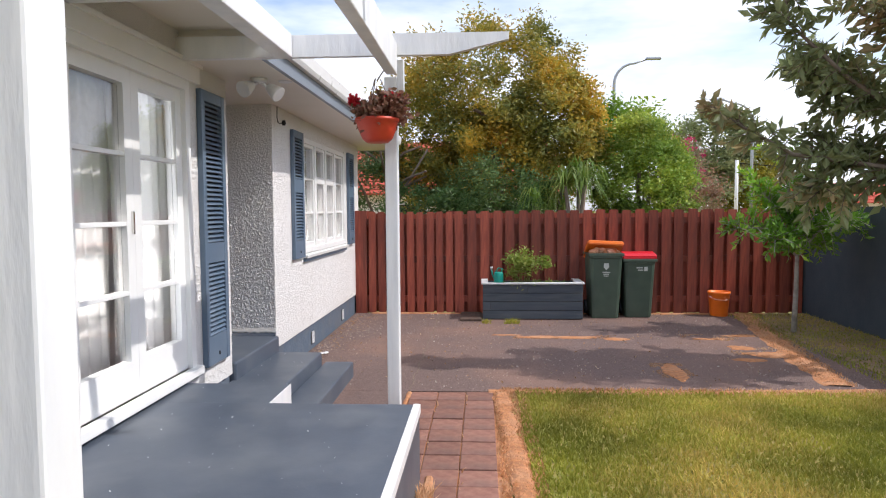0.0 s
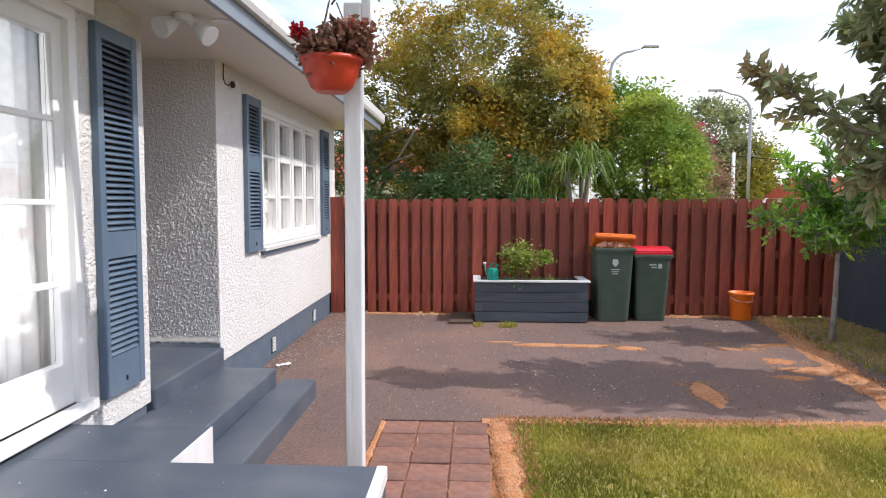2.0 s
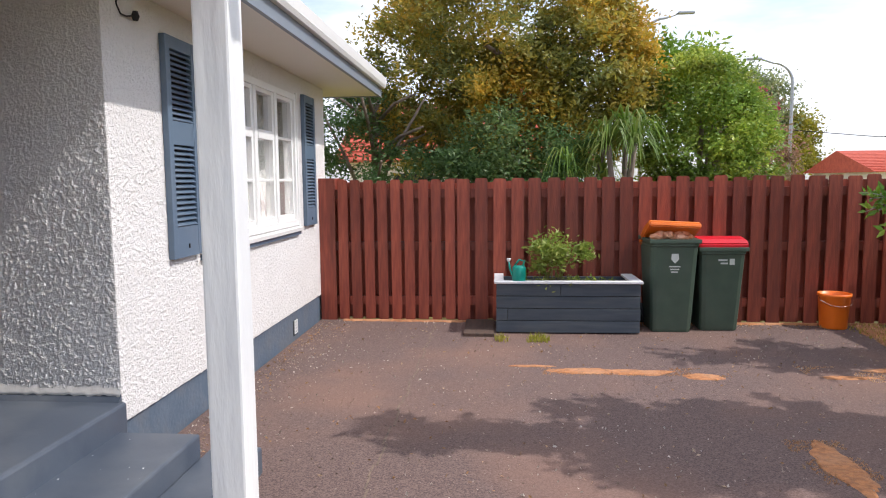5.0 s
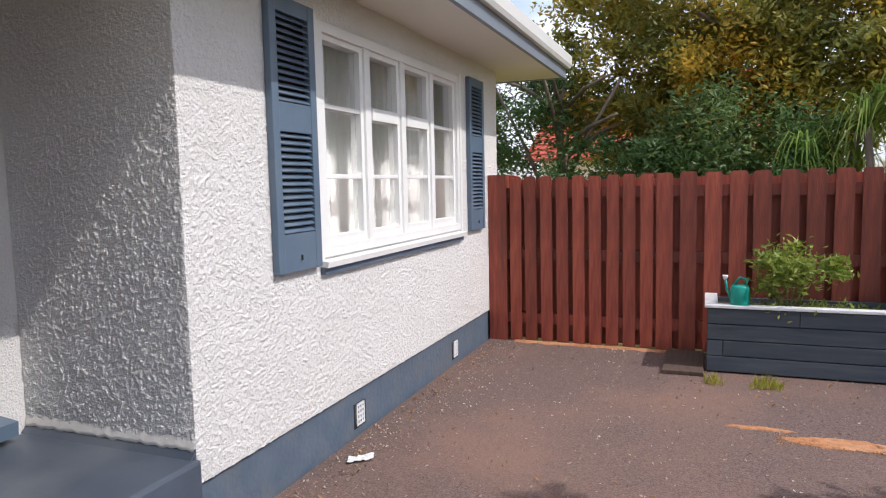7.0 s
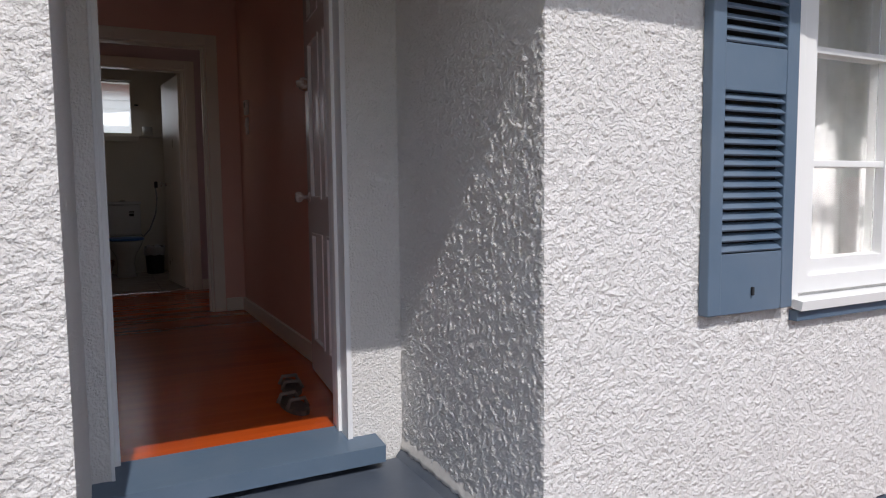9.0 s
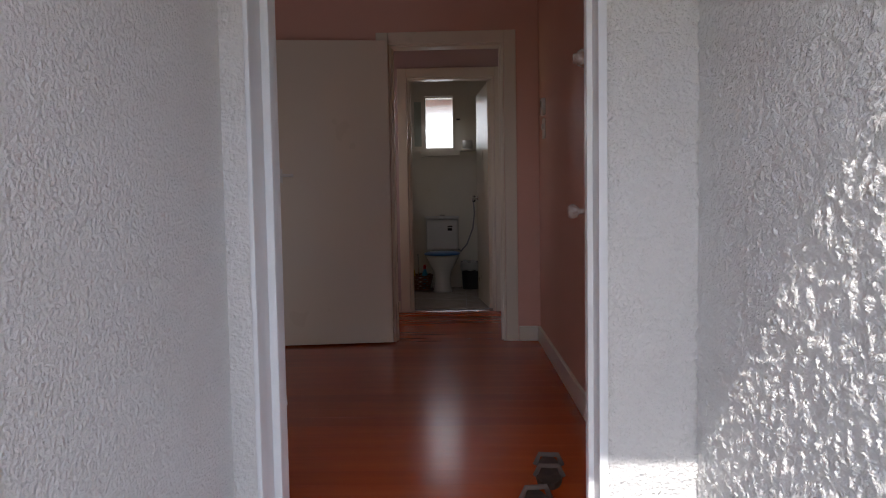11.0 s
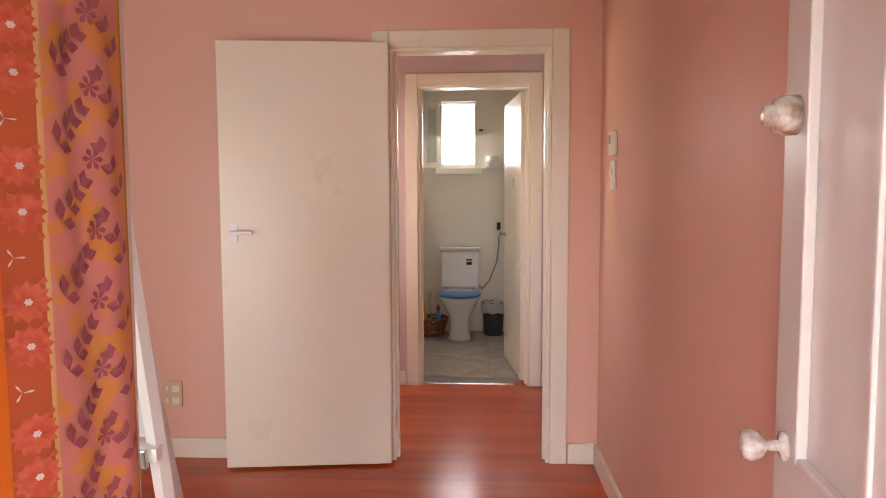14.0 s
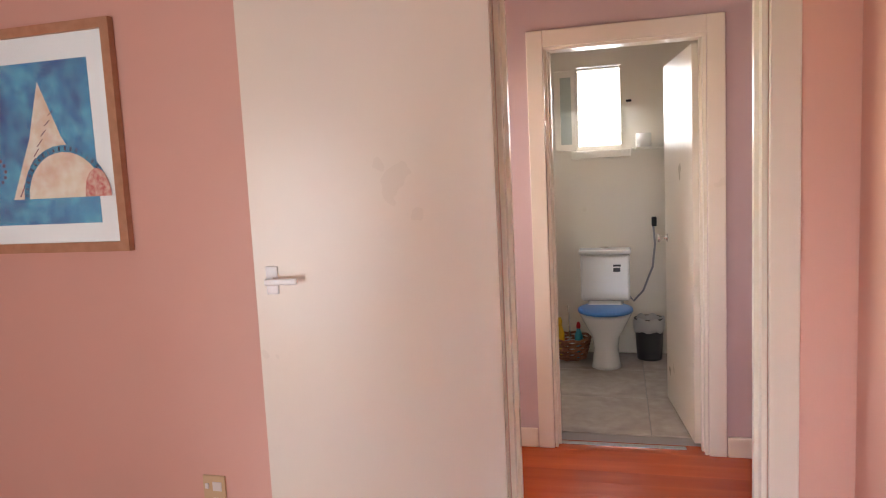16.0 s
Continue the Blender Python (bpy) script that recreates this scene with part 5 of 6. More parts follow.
# pale grit and flecks of shell
rg = np.random.default_rng(70)
sp = np.stack([rg.uniform(-1.3, 4.3, 3200), rg.uniform(5.9, 9.9, 3200), np.full(3200, G + 0.001)], 1)
sp[:900, 0] = W + 0.03 + np.abs(rg.normal(0, 0.22, 900))
tagged(new("grit", leaves_mesh("grit", sp, 0.017, 0.8, leaf_material("grit_flecks", (0.30, 0.20, 0.15), (0.45, 0.36, 0.30), (0.72, 0.68, 0.62), 0.8), 0.1, 0, 73)), "pale grit strewn over the asphalt", "grit", kind="stuff")

# litter: scattered dead leaves and a torn paper
rl = np.random.default_rng(71)
sp = np.stack([rl.uniform(-1.25, 4.0, 420), rl.uniform(6.0, 9.9, 420), np.full(420, G + 0.004)], 1)
sp = np.concatenate([sp, np.stack([W + 0.05 + np.abs(rl.normal(0, 0.12, 160)), rl.uniform(6.4, 9.9, 160), np.full(160, G + 0.006)], 1), np.stack([rl.uniform(1.5, 4.3, 160), 9.85 - np.abs(rl.normal(0, 0.12, 160)), np.full(160, G + 0.006)], 1)])
tagged(new("dead_leaves", leaves_mesh("dead_leaves", sp, 0.028, 0.5, leaf_material("dead_leaf", (0.30, 0.14, 0.06), (0.45, 0.28, 0.14), (0.60, 0.50, 0.38)), 0.05, 0, 72)), "small dead leaves and crumbs on the asphalt", "dead leaves", kind="stuff")
bm = bmesh.new()
bmesh.ops.create_grid(bm, x_segments=10, y_segments=5, size=0.5)
for v in bm.verts:
    v.co = Vector((-1.17 + v.co.x * 0.10 + v.co.y * 0.03, 7.22 + v.co.x * 0.09 - v.co.y * 0.07, G + 0.012 + 0.012 * noise.noise(v.co * 7)))
pp = tagged(part("torn_paper", bm, OLDWHITE), "torn scrap of white paper on the asphalt by the plinth", "litter")
pp.modifiers.new("thickness", "SOLIDIFY").thickness = 0.002
tagged(part("timber_offcut", boxes((0.16, 0.44, 9.26, 9.9, G + 0.001, G + 0.03), bev=0.004), mat("old_board", (0.07, 0.045, 0.035), 0.85, var=(0.11, 0.07, 0.05), scale=12, bump=0.4, stretch=(4, 0.5, 1))),
       "weathered dark board lying beside the planter", "board")

# distance
HR = mat("red_roof_tiles", (0.50, 0.095, 0.055), 0.8, var=(0.40, 0.075, 0.045), scale=5, bump=0.5, bscale=12, bdist=0.03)


def far_house(x, y, w, d, eave, ridge, label):
    th = thing("house", (x, y, G), label, "house", "houses beyond the fence")
    part("wall", boxes((x - w / 2, x + w / 2, y, y + d, G, eave)), SMOOTH, th)
    bm = bmesh.new()
    prism(bm, [(y - 0.5, eave - 0.05), (y + d / 2, ridge), (y + d + 0.5, eave - 0.05)], "x", x - w / 2 - 0.4, x + w / 2 + 0.4)
    r = part("roof", bm, HR, th, "red tiled roof")
    rows = []
    slope = (ridge - eave) / (d / 2 + 0.5)
    for k in range(14):
        a = y - 0.5 + (d / 2 + 0.5) * k / 14
        rows.append((x - w / 2 - 0.4, x + w / 2 + 0.4, a, a + 0.05, eave - 0.05 + slope * (a - y + 0.5), eave + 0.01 + slope * (a - y + 0.5)))
    part("tile_course", boxes(*rows), HR, r)
    part("chimney", boxes((x + w * 0.25, x + w * 0.25 + 0.7, y + d / 2 - 0.3, y + d / 2 + 0.3, ridge - 0.5, ridge + 0.5)), HR, r)
    for k in (-0.3, 0.2):
        wn_ = part("window", boxes((x + k * w, x + k * w + 1.2, y - 0.03, y - 0.001, eave - 1.5, eave - 0.4)), DARK, th)
    return th


far_house(-0.6, 24.0, 7.0, 7.0, 2.0, 4.1, "house with a bright red tiled roof seen through the trees")
far_house(26.2, 43.0, 9.0, 8.0, 1.7, 3.0, "low house with a faded red tiled roof and chimney")
GALV = mat("galvanised_steel", (0.36, 0.38, 0.40), 0.45, metal=0.7, var=(0.30, 0.32, 0.34), scale=8)


def street_lamp(x, y, h, reach, r):
    bend = abs(reach)
    th = thing("street_lamp", (x, y, G), "tall grey street lamp with a curved arm beyond the fence", "street lamp", "street lamps")
    bm = bmesh.new()
    pts = [(x, y, G), (x, y, h * 0.5), (x, y, h - bend * 0.75)]
    for k in range(1, 9):
        a = math.pi / 2 * k / 8
        pts.append((x + reach * 0.6 * (1 - math.cos(a)), y, h - bend * 0.75 + bend * 0.62 * math.sin(a)))
    pts.append((x + reach, y, h))
    tube(bm, pts, r, 10, 0.5)
    part("pole", bm, GALV, th)
    bm = bmesh.new()
    box(bm, x + reach - (0.1 if reach > 0 else 0.75), x + reach + (0.75 if reach > 0 else 0.1), y - 0.14, y + 0.14, h - 0.06, h + 0.08, 0.04)
    part("head", bm, GALV, th)


street_lamp(8.1, 40.5, 10.0, 1.9, 0.10)
street_lamp(17.7, 45.0, 8.3, -1.9, 0.10)
bm = bmesh.new()
tube(bm, [(17.5, 47, 4.4 + 0.0), (24, 47.5, 3.85), (32, 48, 4.0), (45, 49, 4.6)], 0.025, 5)
pw = tagged(part("power_line", bm, DARK), "thin dark overhead cable strung from a pole", "cable")
bm = bmesh.new()
tube(bm, [(17.5, 47, G), (17.5, 47, 4.6)], 0.13, 10, 0.8)
tagged(part("power_pole", bm, OLDWHITE), "pale concrete power pole beyond the fence", "pole")

rd = np.random.default_rng(77)
sp = np.concatenate([np.stack([rd.uniform(W + 0.05, 0.08, 110), rd.uniform(0.6, 4.4, 110), np.full(110, 0.3805)], 1), np.stack([rd.uniform(W + 0.02, -0.95, 26), rd.uniform(4.5, 6.1, 26), np.full(26, 0.2005)], 1)])
sp = sp[~((sp[:, 0] > -0.72) & (sp[:, 1] > 4.0))]
tagged(new("paint_flecks", leaves_mesh("paint_flecks", sp, 0.0085, 0.6, OLDWHITE, 0.02, 0, 78)), "flecks of white paint on the deck and steps", "paint flecks", kind="stuff")

# ---- front door ----
fd = thing("door_2", (0, 0, 0), "white panelled front door standing open against the pink wall", "door", kind="structure")
T, H0, H1, LW = 0.038, FL + 0.012, 2.44, 0.785
cols, rows_ = ((0.10, 0.345), (0.44, 0.685)), ((0.60, 1.13), (1.29, 2.02), (2.12, 2.31))
frame_rows = [(0, 0.10, 0, T, H0, H1), (0.345, 0.44, 0, T, H0, H1), (0.685, LW, 0, T, H0, H1)]
for a, b in cols:
    for lo, hi in ((H0, 0.60), (1.13, 1.29), (2.02, 2.12), (2.31, H1)):
        frame_rows.append((a, b, 0, T, lo, hi))
DOORW = mat("door_white_gloss", (0.78, 0.74, 0.72), 0.24, var=(0.75, 0.71, 0.69), scale=3, bump=0.08, bscale=16, bdist=0.003)
part("leaf", boxes(*frame_rows), DOORW, fd)
for a, b in cols:
    for lo, hi in rows_:
        pn = part("panel", boxes((a, b, 0.012, T - 0.012, lo, hi)), DOORW, fd)
        m_ = 0.014
        part("moulding", boxes((a, a + m_, -0.006, 0.012, lo, hi), (b - m_, b, -0.006, 0.012, lo, hi), (a + m_, b - m_, -0.006, 0.012, lo, lo + m_), (a + m_, b - m_, -0.006, 0.012, hi - m_, hi), bev=0.003), DOORW, pn)
KNOB = mat("worn_white_porcelain", (0.72, 0.69, 0.66), 0.2, var=(0.35, 0.20, 0.13), scale=38)
for kz, rad in ((1.30, 0.026), (1.84, 0.026)):
    bm = bmesh.new()
    if kz < 1.5:
        lathe(bm, [(0.024, 0), (0.024, 0.006), (0.009, 0.01), (0.009, 0.03), (0.022, 0.04), (0.027, 0.055), (0.022, 0.068), (0.008, 0.072)], (0, 0, 0), 22)
    else:
        lathe(bm, [(0.032, 0), (0.032, 0.022), (0.026, 0.034), (0.018, 0.036), (0.016, 0.05), (0.006, 0.052)], (0, 0, 0), 22)
    bmesh.ops.transform(bm, matrix=pose(0.735, 0, kz, 90, 0, 0), verts=bm.verts)
    part("knob" if kz < 1.5 else "deadlock", bm, KNOB, fd)
for hz in (0.62, 1.44, 2.26):
    bm = bmesh.new()
    tube(bm, [(-0.006, -0.004, hz - 0.05), (-0.006, -0.004, hz + 0.05)], 0.007, 8)
    box(bm, -0.004, 0.0, 0.0, 0.03, hz - 0.05, hz + 0.05)
    part("hinge", bm, OLDWHITE, fd)
fd.matrix_world = pose(-2.465, 6.125, 0, 0, 0, 180 - 5.5) @ Matrix.Diagonal((1, -1, 1, 1))

fr = thing("front_door_frame", (DW, 5.67, FL), "white painted timber frame round the front door", "door frame", kind="structure")
y0, y1, z0, z1 = FD
part("jamb", boxes((DW - 0.155, DW - 0.09, y0, y0 + 0.03, z0 - 0.03, z1), (DW - 0.0899, DW + 0.006, y0, y0 + 0.012, z0 - 0.03, z1), bev=0.003), OLDWHITE, fr)
part("jamb", boxes((DW - 0.16, DW + 0.012, y1 - 0.018, y1, z0 - 0.03, z1)), OLDWHITE, fr)
part("head", boxes((DW - 0.16, DW + 0.012, y0 + 0.018, y1 - 0.018, z1 - 0.035, z1)), WHITE, fr)
part("stop", boxes((DW - 0.09, DW - 0.06, y1 - 0.03, y1 - 0.018, z0, z1 - 0.035)), WHITE, fr)
sl = bmesh.new()
prism(sl, [(DW - 0.115, FL - 0.06), (DW + 0.10, FL - 0.07), (DW + 0.105, FL - 0.008), (DW - 0.115, FL + 0.014)], "y", y0 - 0.07, y1 + 0.09)
structure("door_sill", sl, BLUE, "slate-blue painted sill of the front door", "sill")
structure("threshold", boxes((DW - 0.2, DW - 0.116, y0, y1 - 0.018, FL - 0.05, FL + 0.006), bev=0.003), FLOORB, "orange varnished threshold board", "threshold")
structure("landing_cove", prism(bmesh.new(), [(RN - 0.03, LAND), (RN, LAND), (RN, LAND + 0.035)], "x", DW, W), DECK, "slate-grey paint turned up at the wall's foot", "trim")
# rough paint line where plaster meets the landing
bm = bmesh.new()
last = None
for k in range(81):
    x = DW + 0.004 + k * (W - DW - 0.006) / 80
    lo, hi = LAND + 0.022 + 0.014 * noise.noise(Vector((k * 0.31, 2, 0))), LAND + 0.075
    row = [bm.verts.new(p) for p in ((x, RN - 0.001, lo), (x, RN - 0.011 - 0.004 * noise.noise(Vector((k * 0.5, 5, 0))), lo + 0.006), (x, RN - 0.009, lo + 0.02), (x, RN - 0.001, hi))]
    if last:
        for i in range(3):
            bm.faces.new((last[i], row[i], row[i + 1], last[i + 1])).smooth = True
    last = row
bmesh.ops.recalc_face_normals(bm, faces=bm.faces)
structure("plaster_lip", bm, SMOOTH, "ragged lower lip of the plaster", "trim")

# ---- inside: trim ----
def architrave(x, y0, y1, z0, z1, side, label, depth):
    """Facings on one face of a wall along y and the lining through it."""
    th = thing("doorway_trim", (x, (y0 + y1) / 2, z0), label, "door frame", kind="structure")
    a, b = (x + 0.001, x + 0.02) if side > 0 else (x - 0.02, x - 0.001)
    part("facing", boxes((a, b, y0 - 0.085, y0 - 0.005, z0, z1 + 0.08), bev=0.004), CREAM, th)
    part("facing", boxes((a, b, y1 + 0.005, y1 + 0.085, z0, z1 + 0.08), bev=0.004), CREAM, th)
    part("facing", boxes((a, b, y0 - 0.005, y1 + 0.005, z1, z1 + 0.08), bev=0.004), CREAM, th)
    part("lining", boxes((x - depth, x + 0.004, y0 - 0.003, y0 + 0.012, z0, z1), (x - depth, x + 0.004, y1 - 0.012, y1 + 0.003, z0, z1), (x - depth, x + 0.004, y0 + 0.012, y1 - 0.012, z1 - 0.014, z1 + 0.002)), CREAM, th)
    part("stop", boxes((x - depth * 0.7, x - depth * 0.4, y0 + 0.012, y0 + 0.024, z0, z1 - 0.014), (x - depth * 0.7, x - depth * 0.4, y1 - 0.024, y1 - 0.012, z0, z1 - 0.014)), CREAM, th)
    return th


architrave(-5.29, 5.275, 6.025, FL, 2.41, 1, "cream gloss trim of the doorway to the passage", 0.10)
architrave(-6.63, 5.285, 6.025, FL, 2.455, 1, "cream gloss trim of the toilet doorway", 0.10)
bb = [(-5.289, -5.27, 2.4, 5.185, FL, FL + 0.1), (-5.289, -5.27, 6.115, 6.24, FL, FL + 0.1), (-5.27, DW - 0.16, 6.24, 6.259, FL, FL + 0.1), (-6.629, -6.61, 4.4, 5.195, FL, FL + 0.1), (-6.629, -6.61, 6.115, 6.33, FL, FL + 0.1)]
structure("baseboard", boxes(*bb, bev=0.004), CREAM, "cream gloss skirting boards", "baseboard")

# passage door leaf, folded back against the wall
pd = thing("door_3", (0, 0, 0), "plain cream flush door folded back against the pink wall", "door", kind="structure")
part("leaf", boxes((0, 0.775, 0, 0.035, FL + 0.012, 2.425), bev=0.002), CREAM, pd)
hd = part("handle_plate", boxes((0.695, 0.735, 0.0355, 0.041, 1.51, 1.60), bev=0.003), WHITE, pd)
bm = bmesh.new()
tube(bm, [(0.715, 0.041, 1.555), (0.715, 0.075, 1.555)], 0.008, 8)
box(bm, 0.62, 0.725, 0.07, 0.085, 1.545, 1.565, 0.005)
part("lever", bm, WHITE, hd)
pd.matrix_world = Matrix(((0.115, 0.9934, 0, -5.25), (-0.9934, 0.115, 0, 5.268), (0, 0, 1, 0), (0, 0, 0, 1)))

# toilet door leaf, opened inwards
td = thing("door_4", (0, 0, 0), "plain cream flush door opened into the toilet", "door", kind="structure")
part("leaf", boxes((0, 0.735, -0.035, 0, FL + 0.012, 2.43), bev=0.002), CREAM, td)
bm = bmesh.new()
lathe(bm, [(0.025, 0), (0.01, 0.008), (0.01, 0.03), (0.026, 0.045), (0.02, 0.06)], (0, 0, 0), 18)
bmesh.ops.transform(bm, matrix=pose(0.68, -0.035, 1.43, 90, 0, 0), verts=bm.verts)
part("knob", bm, CHROME, td)
td.matrix_world = pose(-6.74, 6.01, 0, 0, 0, 180 + 6.5) @ Matrix.Diagonal((1, -1, 1, 1))


def plate(name, x0, x1, y0, y1, z0, z1, label, cat):
    th = thing(name, ((x0 + x1) / 2, (y0 + y1) / 2, z0), label, cat)
    part("plate", boxes((x0, x1, y0, y1, z0, z1), bev=0.003), WHITE, th)
    return th


th = plate("thermostat", -4.985, -4.915, 6.235, 6.259, 1.885, 1.985, "white wall thermostat with a small grey screen", "thermostat")
part("screen", boxes((-4.97, -4.93, 6.233, 6.2349, 1.935, 1.97)), mat("grey_screen", (0.25, 0.27, 0.26), 0.3), th)
th = plate("light_switch", -5, -4.93, 6.247, 6.259, 1.745, 1.865, "white light switch plate on the pink wall", "light switch")
part("rocker", boxes((-4.975, -4.955, 6.238, 6.2469, 1.80, 1.83), bev=0.002), WHITE, th)
IVORY = mat("yellowed_plastic", (0.66, 0.50, 0.30), 0.4)
th = thing("power_outlet", (-5.285, 4.24, 0.72), "yellowed double power outlet on the pink wall", "power outlet")
part("plate", boxes((-5.289, -5.28, 4.135, 4.225, 0.685, 0.815), bev=0.002), IVORY, th)
for zz in (0.715, 0.775):
    part("socket", boxes((-5.28, -5.277, 4.175, 4.212, zz - 0.016, zz + 0.018), bev=0.001), WHITE, th)
    part("switch", boxes((-5.28, -5.274, 4.146, 4.16, zz - 0.008, zz + 0.012), bev=0.001), WHITE, th)

# framed print: a plain sail shape and arcs on blue
art = thing("framed_print", (-5.28, 3.62, 1.67), "framed print of cream sails and arcs on blue", "picture")
ay0, ay1, az0, az1 = 3.17, 3.935, 1.645, 2.46
WOODF = mat("pale_wood_frame", (0.55, 0.30, 0.18), 0.4, var=(0.48, 0.25, 0.14), scale=8, stretch=(1, 3, 3))
part("frame", boxes((-5.288, -5.26, ay0, ay0 + 0.018, az0, az1), (-5.288, -5.26, ay1 - 0.035, ay1, az0, az1), (-5.288, -5.26, ay0 + 0.018, ay1 - 0.035, az0, az0 + 0.035), (-5.288, -5.26, ay0 + 0.018, ay1 - 0.035, az1 - 0.035, az1)), WOODF, art)
part("mount", boxes((-5.286, -5.276, ay0 + 0.018, ay1 - 0.035, az0 + 0.035, az1 - 0.035)), mat("white_card", (0.78, 0.77, 0.73), 0.7), art)
ABLUE = mat("print_blue", (0.035, 0.20, 0.38), 0.6, var=(0.10, 0.38, 0.50), scale=22, detail=8, stain=(0.03, 0.06, 0.20), sscale=9, samount=0.9)
ACREAM = mat("print_cream", (0.70, 0.56, 0.40), 0.6, var=(0.74, 0.66, 0.54), scale=26, detail=8, stain=(0.60, 0.26, 0.16), sscale=12, samount=0.5)
part("blue_field", boxes((-5.276, -5.274, ay0 + 0.11, ay1 - 0.115, az0 + 0.105, az1 - 0.125)), ABLUE, art)
bm = bmesh.new()
prism(bm, [(3.44, az0 + 0.2), (3.82, az0 + 0.2), (3.68, az0 + 0.42), (3.60, az0 + 0.62), (3.54, az0 + 0.42)], "x", -5.274, -5.273)
part("sail", bm, ACREAM, art)
for rad, m in ((0.19, ABLUE), (0.165, ACREAM), (0.10, mat("print_red", (0.50, 0.12, 0.10), 0.6, var=(0.6, 0.4, 0.3), scale=60))):
    bm = bmesh.new()
    c0 = (3.82 if rad < 0.12 else 3.68, az0 + 0.2)
    prism(bm, [(c0[0] + rad * math.cos(math.pi * k / 16) * (0.9 if rad < 0.12 else 1.0) * (0.62 if rad < 0.12 else 1.0), c0[1] + rad * math.sin(math.pi * k / 16)) for k in range(17)], "x", -5.273 + (0.2 - rad) * 0.02, -5.272 + (0.2 - rad) * 0.02)
    part("arc", bm, m, art)
INK = mat("print_ink", (0.06, 0.05, 0.12), 0.7, var=(0.25, 0.08, 0.08), scale=60)
bm = bmesh.new()
for k in range(22):
    a = math.pi * (k + 0.5) / 22
    c, s_ = math.cos(a), math.sin(a)
    pts = [(3.68 + r_ * c - w_ * s_, az0 + 0.2 + r_ * s_ + w_ * c) for r_, w_ in ((0.17, -0.004), (0.186, -0.004), (0.186, 0.004), (0.17, 0.004))]
    prism(bm, pts, "x", -5.2725, -5.2718)
for k in range(9):
    prism(bm, [(3.47 + 0.02 * k, az0 + 0.21 + 0.036 * k), (3.475 + 0.02 * k, az0 + 0.21 + 0.036 * k), (3.50 + 0.02 * k, az0 + 0.25 + 0.033 * k), (3.495 + 0.02 * k, az0 + 0.25 + 0.033 * k)], "x", -5.2729, -5.2722)
for k in range(14):
    a = 2 * math.pi * k / 14
    box(bm, -5.2735, -5.2728, 3.36 + 0.05 * math.cos(a), 3.372 + 0.05 * math.cos(a), az0 + 0.30 + 0.05 * math.sin(a), az0 + 0.312 + 0.05 * math.sin(a))
tagged(part("ink_lines", bm, INK, art), kind="stuff")
part("glass", boxes((-5.268, -5.267, ay0 + 0.036, ay1 - 0.036, az0 + 0.036, az1 - 0.036)), GLASS, art).visible_shadow = False


# patterned curtain at the side opening
def curtain_material():
    """Orange cloth with a column of coral flowers and a pink column of dark sprigs, by the cloth's own width."""
    m = mat("patterned_cloth", (0.6, 0.2, 0.03), 0.85)
    n, l = m.node_tree.nodes, m.node_tree.links
    b = n["Principled BSDF"]
    t = n.new("ShaderNodeUVMap")
    sx = n.new("ShaderNodeSeparateXYZ")
    l.new(t.outputs["UV"], sx.inputs[0])
    rp = n.new("ShaderNodeValToRGB")
    rp.color_ramp.interpolation = "CONSTANT"
    e = rp.color_ramp.elements
    e[0].color, e[1].color = (0.64, 0.135, 0.006, 1), (0.46, 0.085, 0.025, 1)
    e[1].position = 0.655
    for p, c in ((0.722, (0.62, 0.36, 0.15, 1)), (0.732, (0.60, 0.21, 0.17, 1)), (0.985, (0.64, 0.26, 0.03, 1))):
        k = e.new(p)
        k.color = c
    l.new(sx.outputs["X"], rp.inputs["Fac"])
    mp_ = n.new("ShaderNodeMapping")
    mp_.inputs["Scale"].default_value = (6.5, 24.0, 1)
    l.new(t.outputs["UV"], mp_.inputs["Vector"])
    n2 = n.new("ShaderNodeTexNoise")
    n2.inputs["Scale"].default_value = 1.7
    l.new(mp_.outputs["Vector"], n2.inputs["Vector"])
    r2 = n.new("ShaderNodeMapRange")
    r2.inputs["From Min"].default_value, r2.inputs["From Max"].default_value = 0.50, 0.56
    r2.inputs["To Max"].default_value = 0.9
    l.new(n2.outputs["Fac"], r2.inputs["Value"])
    m3 = n.new("ShaderNodeMixRGB")
    m3.inputs["Color2"].default_value = (0.64, 0.24, 0.05, 1)
    gt = n.new("ShaderNodeMath")
    gt.operation = "GREATER_THAN"
    gt.inputs[1].default_value = 0.732
    l.new(sx.outputs["X"], gt.inputs[0])
    ml = n.new("ShaderNodeMath")
    ml.operation = "MULTIPLY"
    l.new(gt.outputs[0], ml.inputs[0])
    l.new(r2.outputs["Result"], ml.inputs[1])
    l.new(ml.outputs[0], m3.inputs["Fac"])
    l.new(rp.outputs["Color"], m3.inputs["Color1"])
    l.new(m3.outputs["Color"], b.inputs["Base Color"])
    return m


CUR = curtain_material()
cu = thing("curtain", (-2.8, 5.02, FL + 0.03), "orange and pink flower-patterned curtain hanging full length", "curtain")
CX0, CX1, CZ0, CZ1 = -2.46, -3.28, FL + 0.03, 2.9


def cloth_at(u, v):
    """A place on the curtain and how far it lies out of plane."""
    x = CX0 + (CX1 - CX0) * u - 0.045 * (1 - v) * u
    s = min(1, max(0, (u - 0.64) / 0.1))
    y = 4.988 + 0.05 * s * s * (3 - 2 * s) + 0.006 * math.sin(u * 21 + 0.5 * math.sin(v * 3)) + 0.004 * math.sin(u * 47 + v * 5) 
    return Vector((x, y, CZ0 + (CZ1 - CZ0) * v))


